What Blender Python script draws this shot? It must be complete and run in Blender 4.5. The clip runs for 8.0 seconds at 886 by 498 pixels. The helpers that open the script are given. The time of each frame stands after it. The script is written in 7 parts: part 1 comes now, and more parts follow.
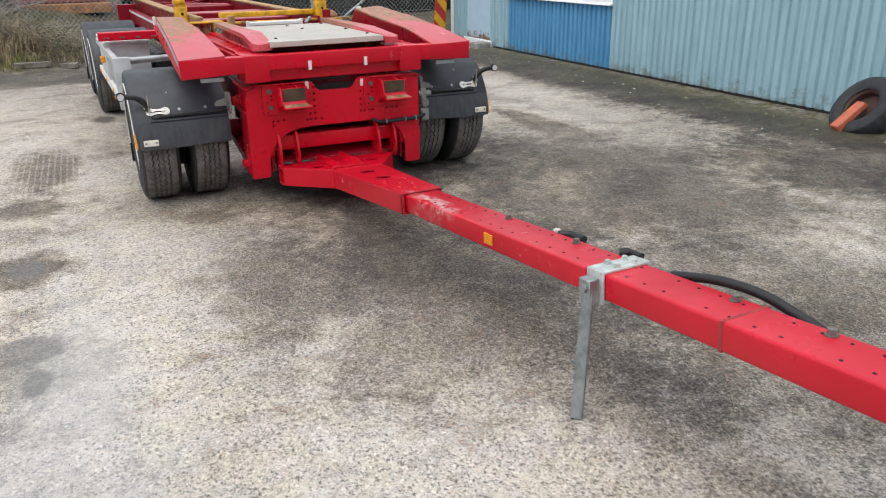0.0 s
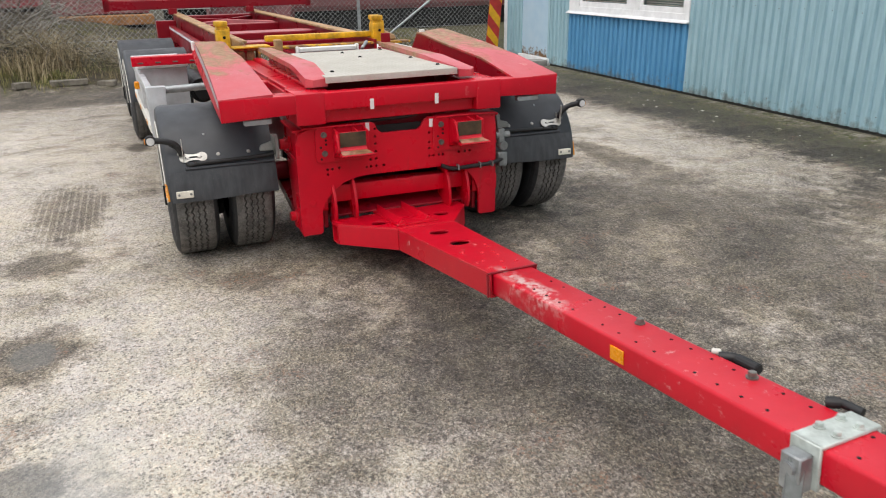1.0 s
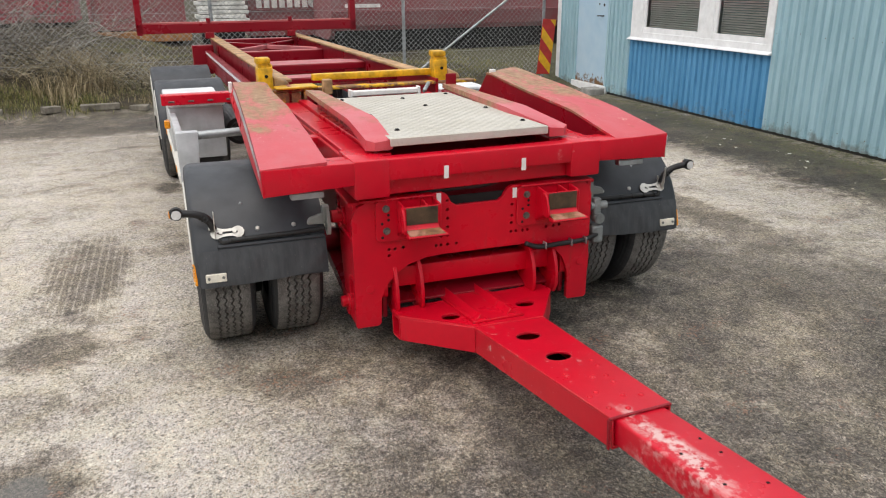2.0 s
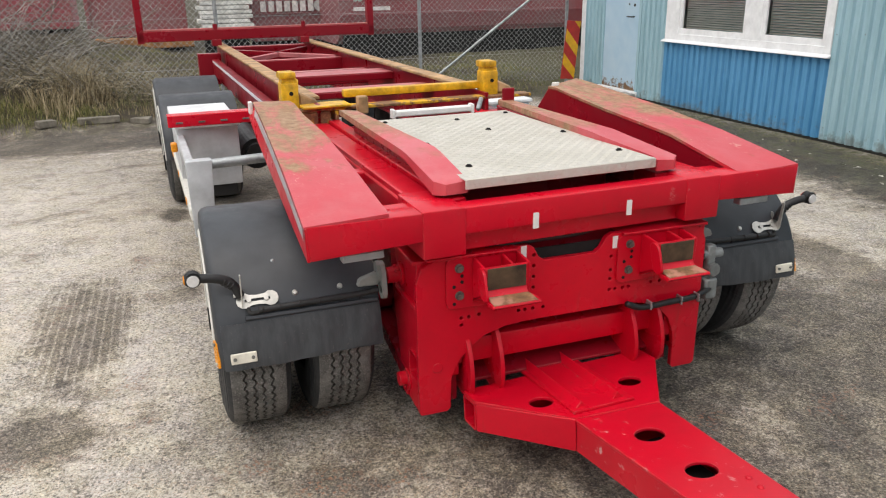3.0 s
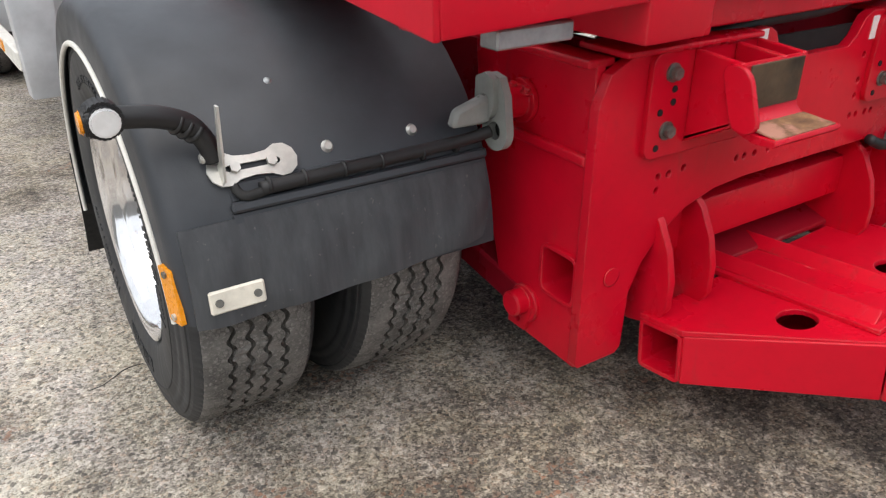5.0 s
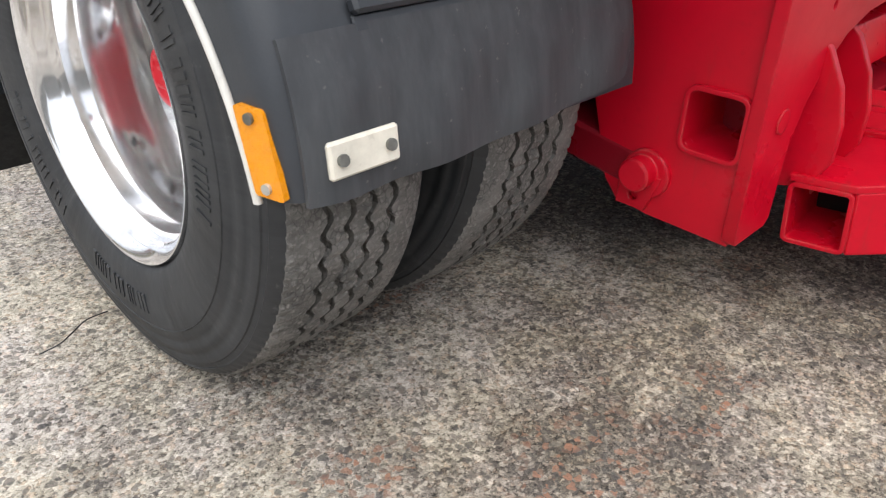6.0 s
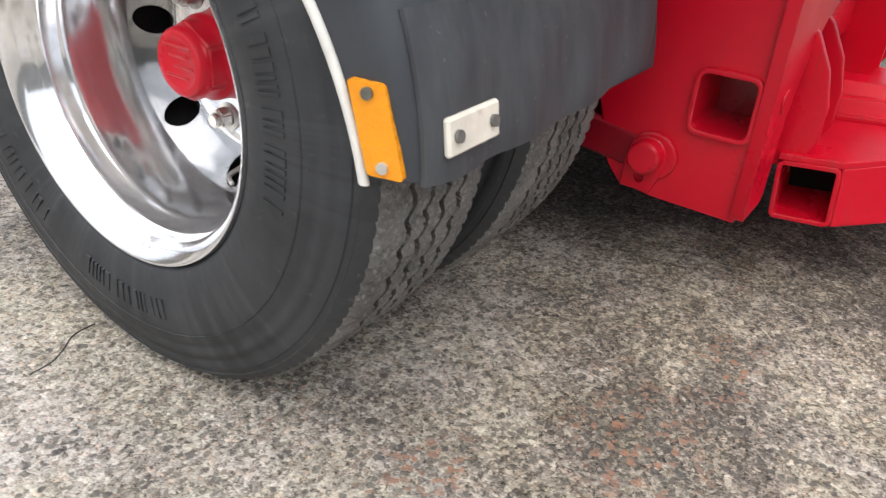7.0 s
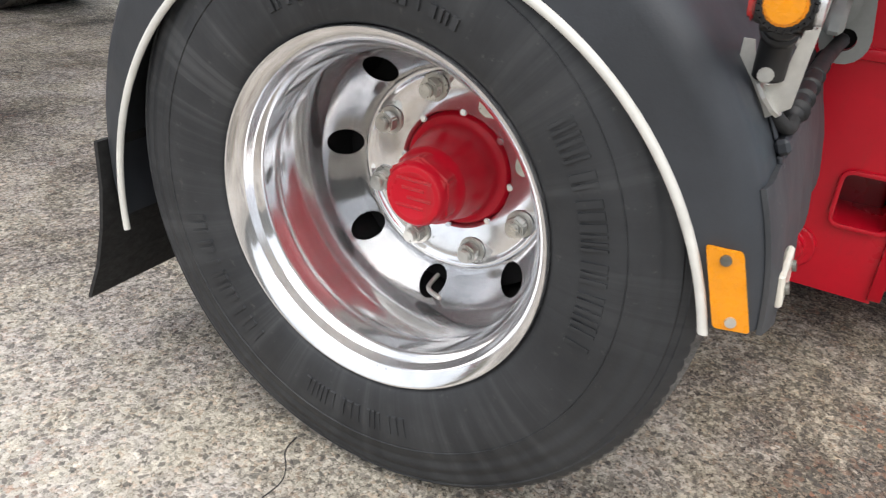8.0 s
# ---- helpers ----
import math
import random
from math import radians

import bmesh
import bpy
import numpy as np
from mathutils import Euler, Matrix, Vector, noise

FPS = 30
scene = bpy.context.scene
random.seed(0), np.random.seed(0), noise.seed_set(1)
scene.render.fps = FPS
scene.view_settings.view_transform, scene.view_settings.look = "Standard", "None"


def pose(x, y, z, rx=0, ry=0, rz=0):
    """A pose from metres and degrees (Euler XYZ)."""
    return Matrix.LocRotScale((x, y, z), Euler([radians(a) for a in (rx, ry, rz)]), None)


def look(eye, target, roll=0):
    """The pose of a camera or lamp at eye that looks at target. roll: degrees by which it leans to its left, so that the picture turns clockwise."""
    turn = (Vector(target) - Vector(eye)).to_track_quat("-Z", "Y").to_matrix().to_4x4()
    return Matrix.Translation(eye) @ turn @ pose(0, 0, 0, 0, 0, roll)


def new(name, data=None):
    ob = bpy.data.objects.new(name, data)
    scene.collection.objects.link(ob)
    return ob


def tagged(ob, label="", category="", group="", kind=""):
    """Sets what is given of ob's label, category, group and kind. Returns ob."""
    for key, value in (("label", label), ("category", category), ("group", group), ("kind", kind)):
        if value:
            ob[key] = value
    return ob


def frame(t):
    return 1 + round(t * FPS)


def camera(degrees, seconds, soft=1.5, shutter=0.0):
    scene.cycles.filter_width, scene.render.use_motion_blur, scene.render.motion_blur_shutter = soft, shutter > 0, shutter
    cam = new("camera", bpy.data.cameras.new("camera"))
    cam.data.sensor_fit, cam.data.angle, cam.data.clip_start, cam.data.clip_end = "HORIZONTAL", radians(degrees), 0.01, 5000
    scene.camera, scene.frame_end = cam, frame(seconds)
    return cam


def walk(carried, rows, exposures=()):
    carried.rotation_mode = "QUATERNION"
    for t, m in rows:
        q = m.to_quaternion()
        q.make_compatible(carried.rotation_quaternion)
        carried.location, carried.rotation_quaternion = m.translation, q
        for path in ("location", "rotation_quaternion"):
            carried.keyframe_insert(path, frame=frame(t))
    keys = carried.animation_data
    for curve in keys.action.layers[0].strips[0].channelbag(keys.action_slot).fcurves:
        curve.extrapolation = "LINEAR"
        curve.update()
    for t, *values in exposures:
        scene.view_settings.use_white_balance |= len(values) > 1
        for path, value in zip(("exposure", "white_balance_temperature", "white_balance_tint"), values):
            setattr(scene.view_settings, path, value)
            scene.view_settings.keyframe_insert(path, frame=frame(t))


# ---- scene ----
cam = camera(60.8, 8.0, soft=1.1, shutter=0.15)
PATH = [
    (0, (-1.478, -4.865, 1.555), (-0.705, -3.167, 0.834), -0.9),
    (0.5, (-1.438, -4.417, 1.585), (-0.712, -2.692, 0.878), -1.4),
    (1, (-1.36, -3.965, 1.611), (-0.667, -2.224, 0.911), -0.9),
    (1.5, (-1.304, -3.504, 1.655), (-0.655, -1.739, 0.974), 0.1),
    (2, (-1.281, -3.07, 1.711), (-0.655, -1.291, 1.044), -0.4),
    (2.2, (-1.268, -2.916, 1.71), (-0.644, -1.132, 1.059), -0.6),
    (3.3, (-1.326, -2.027, 1.686), (-0.694, -0.256, 1.006), -1.3),
    (3.5, (-1.323, -1.886, 1.639), (-0.674, -0.133, 0.927), -1.6),
    (4, (-1.332, -1.497, 1.433), (-0.612, 0.199, 0.656), -2.5),
    (4.2, (-1.341, -1.342, 1.358), (-0.6, 0.325, 0.538), -2.6),
    (4.5, (-1.384, -1.14, 1.227), (-0.574, 0.48, 0.377), -2.2),
    (4.7, (-1.428, -1.013, 1.169), (-0.557, 0.56, 0.295), -1.0),
    (5.8, (-1.605, -0.396, 0.81), (-0.397, 0.868, -0.162), 0.5),
    (6, (-1.64, -0.33, 0.765), (-0.395, 0.879, -0.229), 1.3),
    (6.2, (-1.673, -0.285, 0.727), (-0.378, 0.878, -0.246), 1.5),
    (6.5, (-1.701, -0.225, 0.693), (-0.327, 0.841, -0.295), 2.6),
    (7, (-1.787, -0.15, 0.722), (-0.323, 0.811, -0.243), 3.9),
    (7.2, (-1.847, -0.09, 0.772), (-0.369, 0.867, -0.177), 3.5),
    (7.5, (-1.935, 0.016, 0.831), (-0.416, 0.934, -0.091), 4.0),
    (8, (-2.019, 0.21, 0.849), (-0.432, 1.028, -0.052), 4.0),
]
EXPOSURES = [(0.0, 0.48, 6350, 10), (0.5, 0.50, 6500, 10), (2.0, 0.48, 6700, 10), (3.5, 0.54, 6750, 10), (4.5, 0.58, 6600, 10), (5.8, 0.92, 6350, 10), (7.0, 0.94, 6350, 10), (8.0, 0.86, 6420, 10)]
walk(cam, [(t, look(eye, target, roll)) for t, eye, target, roll in PATH], EXPOSURES)

# ---- light: a bright overcast day ----
world = bpy.data.worlds.new("overcast_sky")
scene.world = world
world.use_nodes = True
wn, wl = world.node_tree.nodes, world.node_tree.links
sky = wn.new("ShaderNodeTexSky")
sky.sky_type = "NISHITA"
sky.sun_disc = False
sky.sun_elevation, sky.sun_rotation = radians(66), radians(238)
sky.air_density, sky.dust_density, sky.ozone_density = 1.0, 6.0, 1.0
wash = wn.new("ShaderNodeMix")
wash.data_type = "RGBA"
wash.inputs["Factor"].default_value = 0.75
wash.inputs["B"].default_value = (6.3, 6.5, 6.7, 1)
wl.new(sky.outputs["Color"], wash.inputs["A"])
wl.new(wash.outputs["Result"], wn["Background"].inputs["Color"])
wn["Background"].inputs["Strength"].default_value = 0.13

sun = new("sun", bpy.data.lights.new("sun", "SUN"))
sun.data.energy, sun.data.angle, sun.data.color = 1.05, radians(75), (1.0, 0.98, 0.95)
sun.matrix_world = look((-4.7, -2.9, 12.5), (0, 0, 0))


# ---- materials ----
class Mat:
    """A small builder for node materials."""

    def __init__(self, name, rough=0.5, metal=0.0, coat=0.0, spec=0.5):
        self.m = bpy.data.materials.new(name)
        self.m.use_nodes = True
        self.nodes, self.links = self.m.node_tree.nodes, self.m.node_tree.links
        self.b = self.nodes["Principled BSDF"]
        self.b.inputs["Roughness"].default_value = rough
        self.b.inputs["Metallic"].default_value = metal
        self.b.inputs["Coat Weight"].default_value = coat
        self.b.inputs["Coat Roughness"].default_value = 0.12
        self.b.inputs["Specular IOR Level"].default_value = spec
        self.co = self.nodes.new("ShaderNodeTexCoord").outputs["Object"]

    def put(self, socket, value):
        if isinstance(value, bpy.types.NodeSocket):
            self.links.new(value, socket)
        else:
            socket.default_value = value

    def colour(self, v):
        self.put(self.b.inputs["Base Color"], v if isinstance(v, bpy.types.NodeSocket) else (*v, 1))
        return self

    def scaled(self, sx, sy, sz):
        n = self.nodes.new("ShaderNodeMapping")
        n.inputs["Scale"].default_value = (sx, sy, sz)
        self.links.new(self.co, n.inputs["Vector"])
        return n.outputs["Vector"]

    def noise(self, scale, detail=4.0, rough=0.55, co=None, warp=0.0):
        n = self.nodes.new("ShaderNodeTexNoise")
        n.inputs["Scale"].default_value, n.inputs["Detail"].default_value = scale, detail
        n.inputs["Roughness"].default_value, n.inputs["Distortion"].default_value = rough, warp
        self.links.new(co or self.co, n.inputs["Vector"])
        return n.outputs["Fac"]

    def cells(self, scale, feature="F1", out="Color", co=None, rand=1.0):
        n = self.nodes.new("ShaderNodeTexVoronoi")
        n.feature = feature
        n.inputs["Scale"].default_value, n.inputs["Randomness"].default_value = scale, rand
        self.links.new(co or self.co, n.inputs["Vector"])
        return n.outputs[out]

    def ramp(self, fac, a, b, lo=0.0, hi=1.0):
        n = self.nodes.new("ShaderNodeMapRange")
        n.inputs["From Min"].default_value, n.inputs["From Max"].default_value = a, b
        n.inputs["To Min"].default_value, n.inputs["To Max"].default_value = lo, hi
        self.links.new(fac, n.inputs["Value"])
        return n.outputs["Result"]

    def stops(self, fac, *stops):
        n = self.nodes.new("ShaderNodeValToRGB")
        e = n.color_ramp.elements
        while len(e) < len(stops):
            e.new(0.5)
        for k, (p, c) in zip(e, stops):
            k.position, k.color = p, (*c, 1)
        self.links.new(fac, n.inputs["Fac"])
        return n.outputs["Color"]

    def mix(self, fac, a, b, how="MIX"):
        n = self.nodes.new("ShaderNodeMix")
        n.data_type, n.blend_type = "RGBA", how
        self.put(n.inputs["Factor"], fac)
        self.put(n.inputs["A"], a if isinstance(a, bpy.types.NodeSocket) else (*a, 1))
        self.put(n.inputs["B"], b if isinstance(b, bpy.types.NodeSocket) else (*b, 1))
        return n.outputs["Result"]

    def math(self, op, a, b=0.0, c=0.0):
        n = self.nodes.new("ShaderNodeMath")
        n.operation = op
        for s, v in zip(n.inputs, (a, b, c)):
            self.put(s, v)
        return n.outputs[0]

    def axis(self, name):
        n = self.nodes.new("ShaderNodeSeparateXYZ")
        self.links.new(self.co, n.inputs[0])
        return n.outputs[name]

    def random(self):
        return self.nodes.new("ShaderNodeObjectInfo").outputs["Random"]

    def island(self):
        return self.nodes.new("ShaderNodeNewGeometry").outputs["Random Per Island"]

    def patch(self, x, y, rx, ry, wobble, soft=0.35, up="Y"):
        """1 inside an uneven oval on the ground (on an upright face with up="Z"), falling to 0 outside."""
        dx = self.math("DIVIDE", self.math("SUBTRACT", self.axis("X"), x), rx)
        dy = self.math("DIVIDE", self.math("SUBTRACT", self.axis(up), y), ry)
        d = self.math("SQRT", self.math("ADD", self.math("MULTIPLY", dx, dx), self.math("MULTIPLY", dy, dy)))
        d = self.math("ADD", d, self.ramp(wobble, 0.3, 0.7, -0.45, 0.45))
        return self.ramp(d, 1.0 + soft, 1.0 - soft)

    def bump(self, height, strength=0.3, dist=0.01):
        n = self.nodes.new("ShaderNodeBump")
        n.inputs["Strength"].default_value, n.inputs["Distance"].default_value = strength, dist
        self.links.new(height, n.inputs["Height"])
        old = self.b.inputs["Normal"].links
        if old:
            self.links.new(old[0].from_socket, n.inputs["Normal"])
        self.links.new(n.outputs["Normal"], self.b.inputs["Normal"])
        return self

    def edges(self, radius=0.005):
        """Rounds the edges for the light, and gives 1 on them and 0 on the flats."""
        bev, geo, dot = (self.nodes.new("ShaderNode" + n) for n in ("Bevel", "NewGeometry", "VectorMath"))
        bev.samples, dot.operation = 4, "DOT_PRODUCT"
        bev.inputs["Radius"].default_value = radius
        self.links.new(bev.outputs["Normal"], dot.inputs[0])
        self.links.new(geo.outputs["Normal"], dot.inputs[1])
        self.links.new(bev.outputs["Normal"], self.b.inputs["Normal"])
        return self.ramp(dot.outputs["Value"], 0.985, 0.86)

    def rough(self, v):
        self.put(self.b.inputs["Roughness"], v)
        return self

    def metal(self, v):
        self.put(self.b.inputs["Metallic"], v)
        return self


def red_paint(name, worn=0.0, dull=0.0, scrapes=()):
    """Signal-red vehicle paint with grime; worn: how much chips and scratches show the primer and steel; dull: share of
    maroon, for old paint and painted-in shade; scrapes: ovals (x, z, rx, rz) rubbed pale.
    """
    k = Mat(name, 0.36, 0.0, 0.0, 0.34)
    grime, fine = k.noise(3.0, 6, 0.6), k.noise(60, 3)
    c = k.mix(k.ramp(grime, 0.35, 0.75), (0.61, 0.003, 0.020), (0.46, 0.002, 0.015))
    c = k.mix(k.ramp(fine, 0.58, 0.8, 0, 0.2), c, (0.30, 0.012, 0.015))
    drip = k.noise(6, 5, 0.65, k.scaled(4, 4, 0.5))
    c = k.mix(k.ramp(drip, 0.60, 0.76, 0, 0.4), c, (0.27, 0.045, 0.035))
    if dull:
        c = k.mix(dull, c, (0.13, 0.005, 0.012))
    # paint rubbed thin along the edges; the pale tone also paints their highlights
    pale_edge = k.math("MULTIPLY", k.edges(), k.ramp(k.noise(13, 6, 0.75), 0.46, 0.66, 0.0, 0.7))
    c = k.mix(pale_edge, c, (0.58, 0.12, 0.11))
    streak = k.noise(9.0, 5, 0.7, k.scaled(6, 1.2, 6), 0.6)
    if worn:
        c = k.mix(k.ramp(streak, 0.745 - 0.08 * worn, 0.80 - 0.08 * worn, 0, 0.5), c, (0.55, 0.30, 0.28))
        chip = k.noise(22, 5, 0.65)
        c = k.mix(k.ramp(chip, 0.79 - 0.06 * worn, 0.82 - 0.06 * worn, 0, 0.8), c, (0.30, 0.17, 0.12))
    for x, z, rx, rz in scrapes:
        rub = k.math("MULTIPLY", k.patch(x, z, rx, rz, k.noise(40, 4), 0.4, "Z"), k.ramp(k.noise(70, 6, 0.75, k.scaled(0.5, 1, 1.6)), 0.46, 0.60))
        c = k.mix(k.math("MULTIPLY", rub, 0.6), c, (0.62, 0.36, 0.34))
    k.colour(c).rough(k.ramp(grime, 0.3, 0.8, 0.22, 0.46))
    k.bump(k.noise(9, 3), 0.10, 0.012).bump(k.noise(260, 2), 0.03, 0.002)
    return k.m


RED = red_paint("red_paint")
RED_WORN = red_paint("worn_red_paint", 1.0)
# older, duller red, darkened further to paint shade into inner and lower parts
RED_OLD_SHADED = red_paint("dull_shaded_red_paint", 0.5, 0.74)
RED_BEAM = red_paint("scratched_beam_paint", 1.0, 0.0, ((-0.347, 0.899, 0.055, 0.008), (0.385, 0.94, 0.010, 0.026), (0.39, 0.892, 0.012, 0.008), (0.365, 0.90, 0.012, 0.006)))


def bar_paint():
    """Red paint of the drawbar, its top scraped pale in front of the joint."""
    k = Mat("scraped_drawbar_paint", 0.34, 0.0, 0.2, 0.38)
    k.b.inputs["Coat Roughness"].default_value = 0.28
    grime, fine = k.noise(3.0, 6, 0.6), k.noise(26, 6, 0.7)
    c = k.mix(k.ramp(grime, 0.35, 0.75), (0.58, 0.003, 0.020), (0.47, 0.003, 0.016))
    c = k.mix(k.math("MULTIPLY", k.edges(), k.ramp(k.noise(13, 6, 0.75), 0.44, 0.64, 0.0, 0.8)), c, (0.62, 0.20, 0.18))
    bare = k.math("MULTIPLY", k.patch(0.015, -1.45, 0.045, 0.24, k.noise(9, 5, 0.65), 0.4), k.ramp(fine, 0.44, 0.56))
    for x, y, rx, ry in ((0.0, -0.75, 0.12, 0.16), (0.14, -2.3, 0.12, 0.35), (0.10, -2.0, 0.05, 0.5), (-0.1, -0.45, 0.1, 0.1)):
        bare = k.math("MAXIMUM", bare, k.math("MULTIPLY", k.patch(x, y, rx, ry, grime, 0.5), k.ramp(fine, 0.61, 0.67, 0, 0.6)))
    c = k.mix(k.math("MULTIPLY", bare, 0.75), c, (0.70, 0.58, 0.55))
    chip = k.noise(40, 6, 0.7)
    c = k.mix(k.ramp(chip, 0.75, 0.79, 0, 0.7), c, (0.42, 0.24, 0.2))
    k.colour(c).rough(k.ramp(grime, 0.3, 0.8, 0.24, 0.46)).bump(k.noise(14, 3), 0.08, 0.01)
    return k.m


BARPAINT = bar_paint()


def skid_paint(name, start, end, spread=0.32, pink=0.7):
    """Red paint that sliding steel has scraped down to brown rust beyond a line along the trailer."""
    k = Mat(name, 0.42, 0, 0.1)
    grime = k.noise(3, 6, 0.6)
    # pink share: faded paint plus sky reflection painted into the base colour
    c = k.mix(k.ramp(grime, 0.35, 0.75), tuple(a + pink * b for a, b in zip((0.53, 0.004, 0.015), (0.05, 0.085, 0.105))), tuple(a + pink * b for a, b in zip((0.47, 0.004, 0.013), (0.05, 0.06, 0.075))))
    # chalky pink of thin paint, sky sheen painted in, and a few pale scuffs
    c = k.mix(k.ramp(k.noise(4.5, 6, 0.68, k.scaled(1.6, 1, 1)), 0.44, 0.62, 0, pink), c, (0.57, 0.13, 0.145))
    scuff = k.math("MULTIPLY", k.ramp(k.noise(16, 7, 0.75, k.scaled(2.2, 1.0, 1), 1.2), 0.58, 0.66), k.ramp(k.noise(3.3, 3), 0.5, 0.6))
    c = k.mix(k.math("MULTIPLY", scuff, 0.8), c, (0.66, 0.42, 0.33))
    edge = k.math("ADD", k.axis("Y"), k.ramp(k.noise(3.4, 7, 0.62, k.scaled(1.6, 1, 1)), 0.3, 0.7, -spread, spread))
    gone = k.ramp(edge, start, end)
    rust = k.stops(k.noise(24, 7, 0.7), (0.25, (0.16, 0.085, 0.045)), (0.5, (0.31, 0.18, 0.095)), (0.75, (0.47, 0.32, 0.20)))
    flakes = k.ramp(k.noise(7, 8, 0.72, k.scaled(2.0, 0.6, 1), 0.8), 0.34, 0.52, 0.35, 1.0)
    gone = k.math("MULTIPLY", gone, flakes)
    c = k.mix(gone, c, rust)
    k.colour(c).rough(k.ramp(gone, 0, 1, 0.36, 0.72)).bump(k.noise(80, 4), 0.12, 0.003)
    return k.m


WING = skid_paint("scraped_red_paint", 0.70, 0.95, 0.5, 0.35)
WING_FAR = skid_paint("scraped_red_wing_paint", 0.48, 0.9, 0.55, 0.3)
PAD = skid_paint("scraped_skid_paint", 0.6, 1.05, 0.35, 0.55)


def plain(name, col, rough=0.5, metal=0.0, var=0.12, scale=6.0, bump=0.1, fine=120.0, coat=0.0):
    k = Mat(name, rough, metal, coat)
    dark = tuple(v * (1 - 2.2 * var) for v in col)
    light = tuple(min(1, v * (1 + 1.6 * var)) for v in col)
    c = k.mix(k.ramp(k.noise(scale, 6, 0.62), 0.32, 0.7), dark, light)
    k.colour(c).rough(k.ramp(k.noise(scale * 2.3, 4), 0.3, 0.7, max(0.04, rough - 0.1), min(1, rough + 0.12)))
    k.bump(k.noise(fine, 3), bump, 0.003)
    return k.m


def dusty_flap():
    """Rubber sheet with dust run down in faint streaks."""
    k = Mat("dusty_rubber_flap", 0.6)
    run = k.noise(7, 5, 0.65, k.scaled(5, 5, 0.5))
    c = k.mix(k.ramp(run, 0.38, 0.68), (0.036, 0.039, 0.044), (0.060, 0.064, 0.069))
    c = k.mix(k.ramp(k.noise(90, 3), 0.68, 0.74, 0, 0.6), c, (0.14, 0.135, 0.125))
    k.colour(c).bump(k.noise(9, 3), 0.12, 0.02)
    return k.m


def rubber(name, base, dusty, scale, sipes=False):
    k = Mat(name, 0.78, 0, 0, 0.35)
    dust = k.ramp(k.noise(scale, 6, 0.65), 0.4, 0.75)
    c = k.mix(dust, base, dusty)
    c = k.mix(k.ramp(k.noise(150, 4), 0.52, 0.75, 0, 0.6), c, tuple(v * 1.6 for v in dusty))
    if sipes:
        # short cuts and worn corners between the blocks
        cut = k.ramp(k.cells(85, "DISTANCE_TO_EDGE", "Distance", k.scaled(1.4, 1, 1)), 0.03, 0.12)
        some = k.ramp(k.noise(26, 2), 0.50, 0.60, 0, 0.45)
        c = k.mix(k.math("MULTIPLY", k.math("SUBTRACT", 1.0, cut), some), c, (0.03, 0.03, 0.03))
        k.bump(cut, 0.35, 0.003)
    k.colour(c).bump(k.noise(230, 4, 0.7), 0.55, 0.005).bump(k.noise(40, 3), 0.15, 0.004)
    return k.m


TREAD = rubber("dusty_tread_rubber", (0.108, 0.104, 0.098), (0.228, 0.219, 0.205), 14, True)
GROOVE = rubber("groove_rubber", (0.045, 0.043, 0.040), (0.10, 0.095, 0.087), 9)


def sidewall_rubber():
    """Black rubber with dust wiped outwards in faint spokes, and scuffs."""
    k = Mat("sidewall_rubber", 0.62, 0, 0, 0.4)
    flat, unit, big = (k.nodes.new("ShaderNodeVectorMath") for _ in range(3))
    flat.operation, unit.operation, big.operation = "MULTIPLY", "NORMALIZE", "SCALE"
    flat.inputs[1].default_value = (0, 1, 1)
    big.inputs["Scale"].default_value = 9.0
    k.links.new(k.co, flat.inputs[0])
    k.links.new(flat.outputs[0], unit.inputs[0])
    k.links.new(unit.outputs[0], big.inputs[0])
    spokes = k.noise(1.0, 6, 0.68, big.outputs[0])
    c = k.mix(k.ramp(k.noise(7, 6, 0.62), 0.32, 0.7), (0.019, 0.0205, 0.023), (0.036, 0.038, 0.041))
    dust = k.math("MULTIPLY", k.ramp(spokes, 0.47, 0.70), k.ramp(k.noise(5, 5, 0.65), 0.35, 0.65, 0.25, 1.0))
    c = k.mix(k.math("MULTIPLY", dust, 0.7), c, (0.095, 0.097, 0.098))
    c = k.mix(k.ramp(k.noise(55, 5, 0.7), 0.62, 0.72, 0, 0.5), c, (0.10, 0.097, 0.09))
    k.colour(c).rough(k.ramp(spokes, 0.3, 0.7, 0.48, 0.74)).bump(k.noise(60, 4), 0.22, 0.003)
    return k.m


SIDEWALL = sidewall_rubber()
PLASTIC = plain("dark_grey_mudguard_plastic", (0.037, 0.0415, 0.049), 0.48, 0, 0.16, 4, 0.08, 300)
DUSTYFLAP = dusty_flap()
FLAP = plain("black_rubber_flap", (0.018, 0.018, 0.018), 0.8, 0, 0.2, 30, 0.5, 90)
HOSE = plain("black_hose", (0.012, 0.012, 0.013), 0.5)
# near-black: paints shade into holes and hollows, also serves black parts
DARK = plain("black_and_recess_shade", (0.005, 0.0045, 0.0045), 0.9)
WHITE = plain("white_trim_rubber", (0.70, 0.69, 0.64), 0.5, 0, 0.06, 20)
TAPE = plain("white_tape", (0.78, 0.77, 0.75), 0.45, 0, 0.05, 30)
SILVERTAPE = plain("silver_reflective_tape", (0.78, 0.80, 0.83), 0.4, 0.0, 0.06, 30)
CREAM = plain("cream_reflector", (0.74, 0.70, 0.60), 0.35, 0, 0.08, 26, 0.03, 120, 0.4)
AMBER = plain("amber_reflector", (0.79, 0.285, 0.001), 0.28, 0, 0.04, 40, 0.25, 260, 0.2)
CAST = plain("grey_cast_iron_paint", (0.27, 0.28, 0.265), 0.55, 0, 0.1, 12, 0.1, 90)
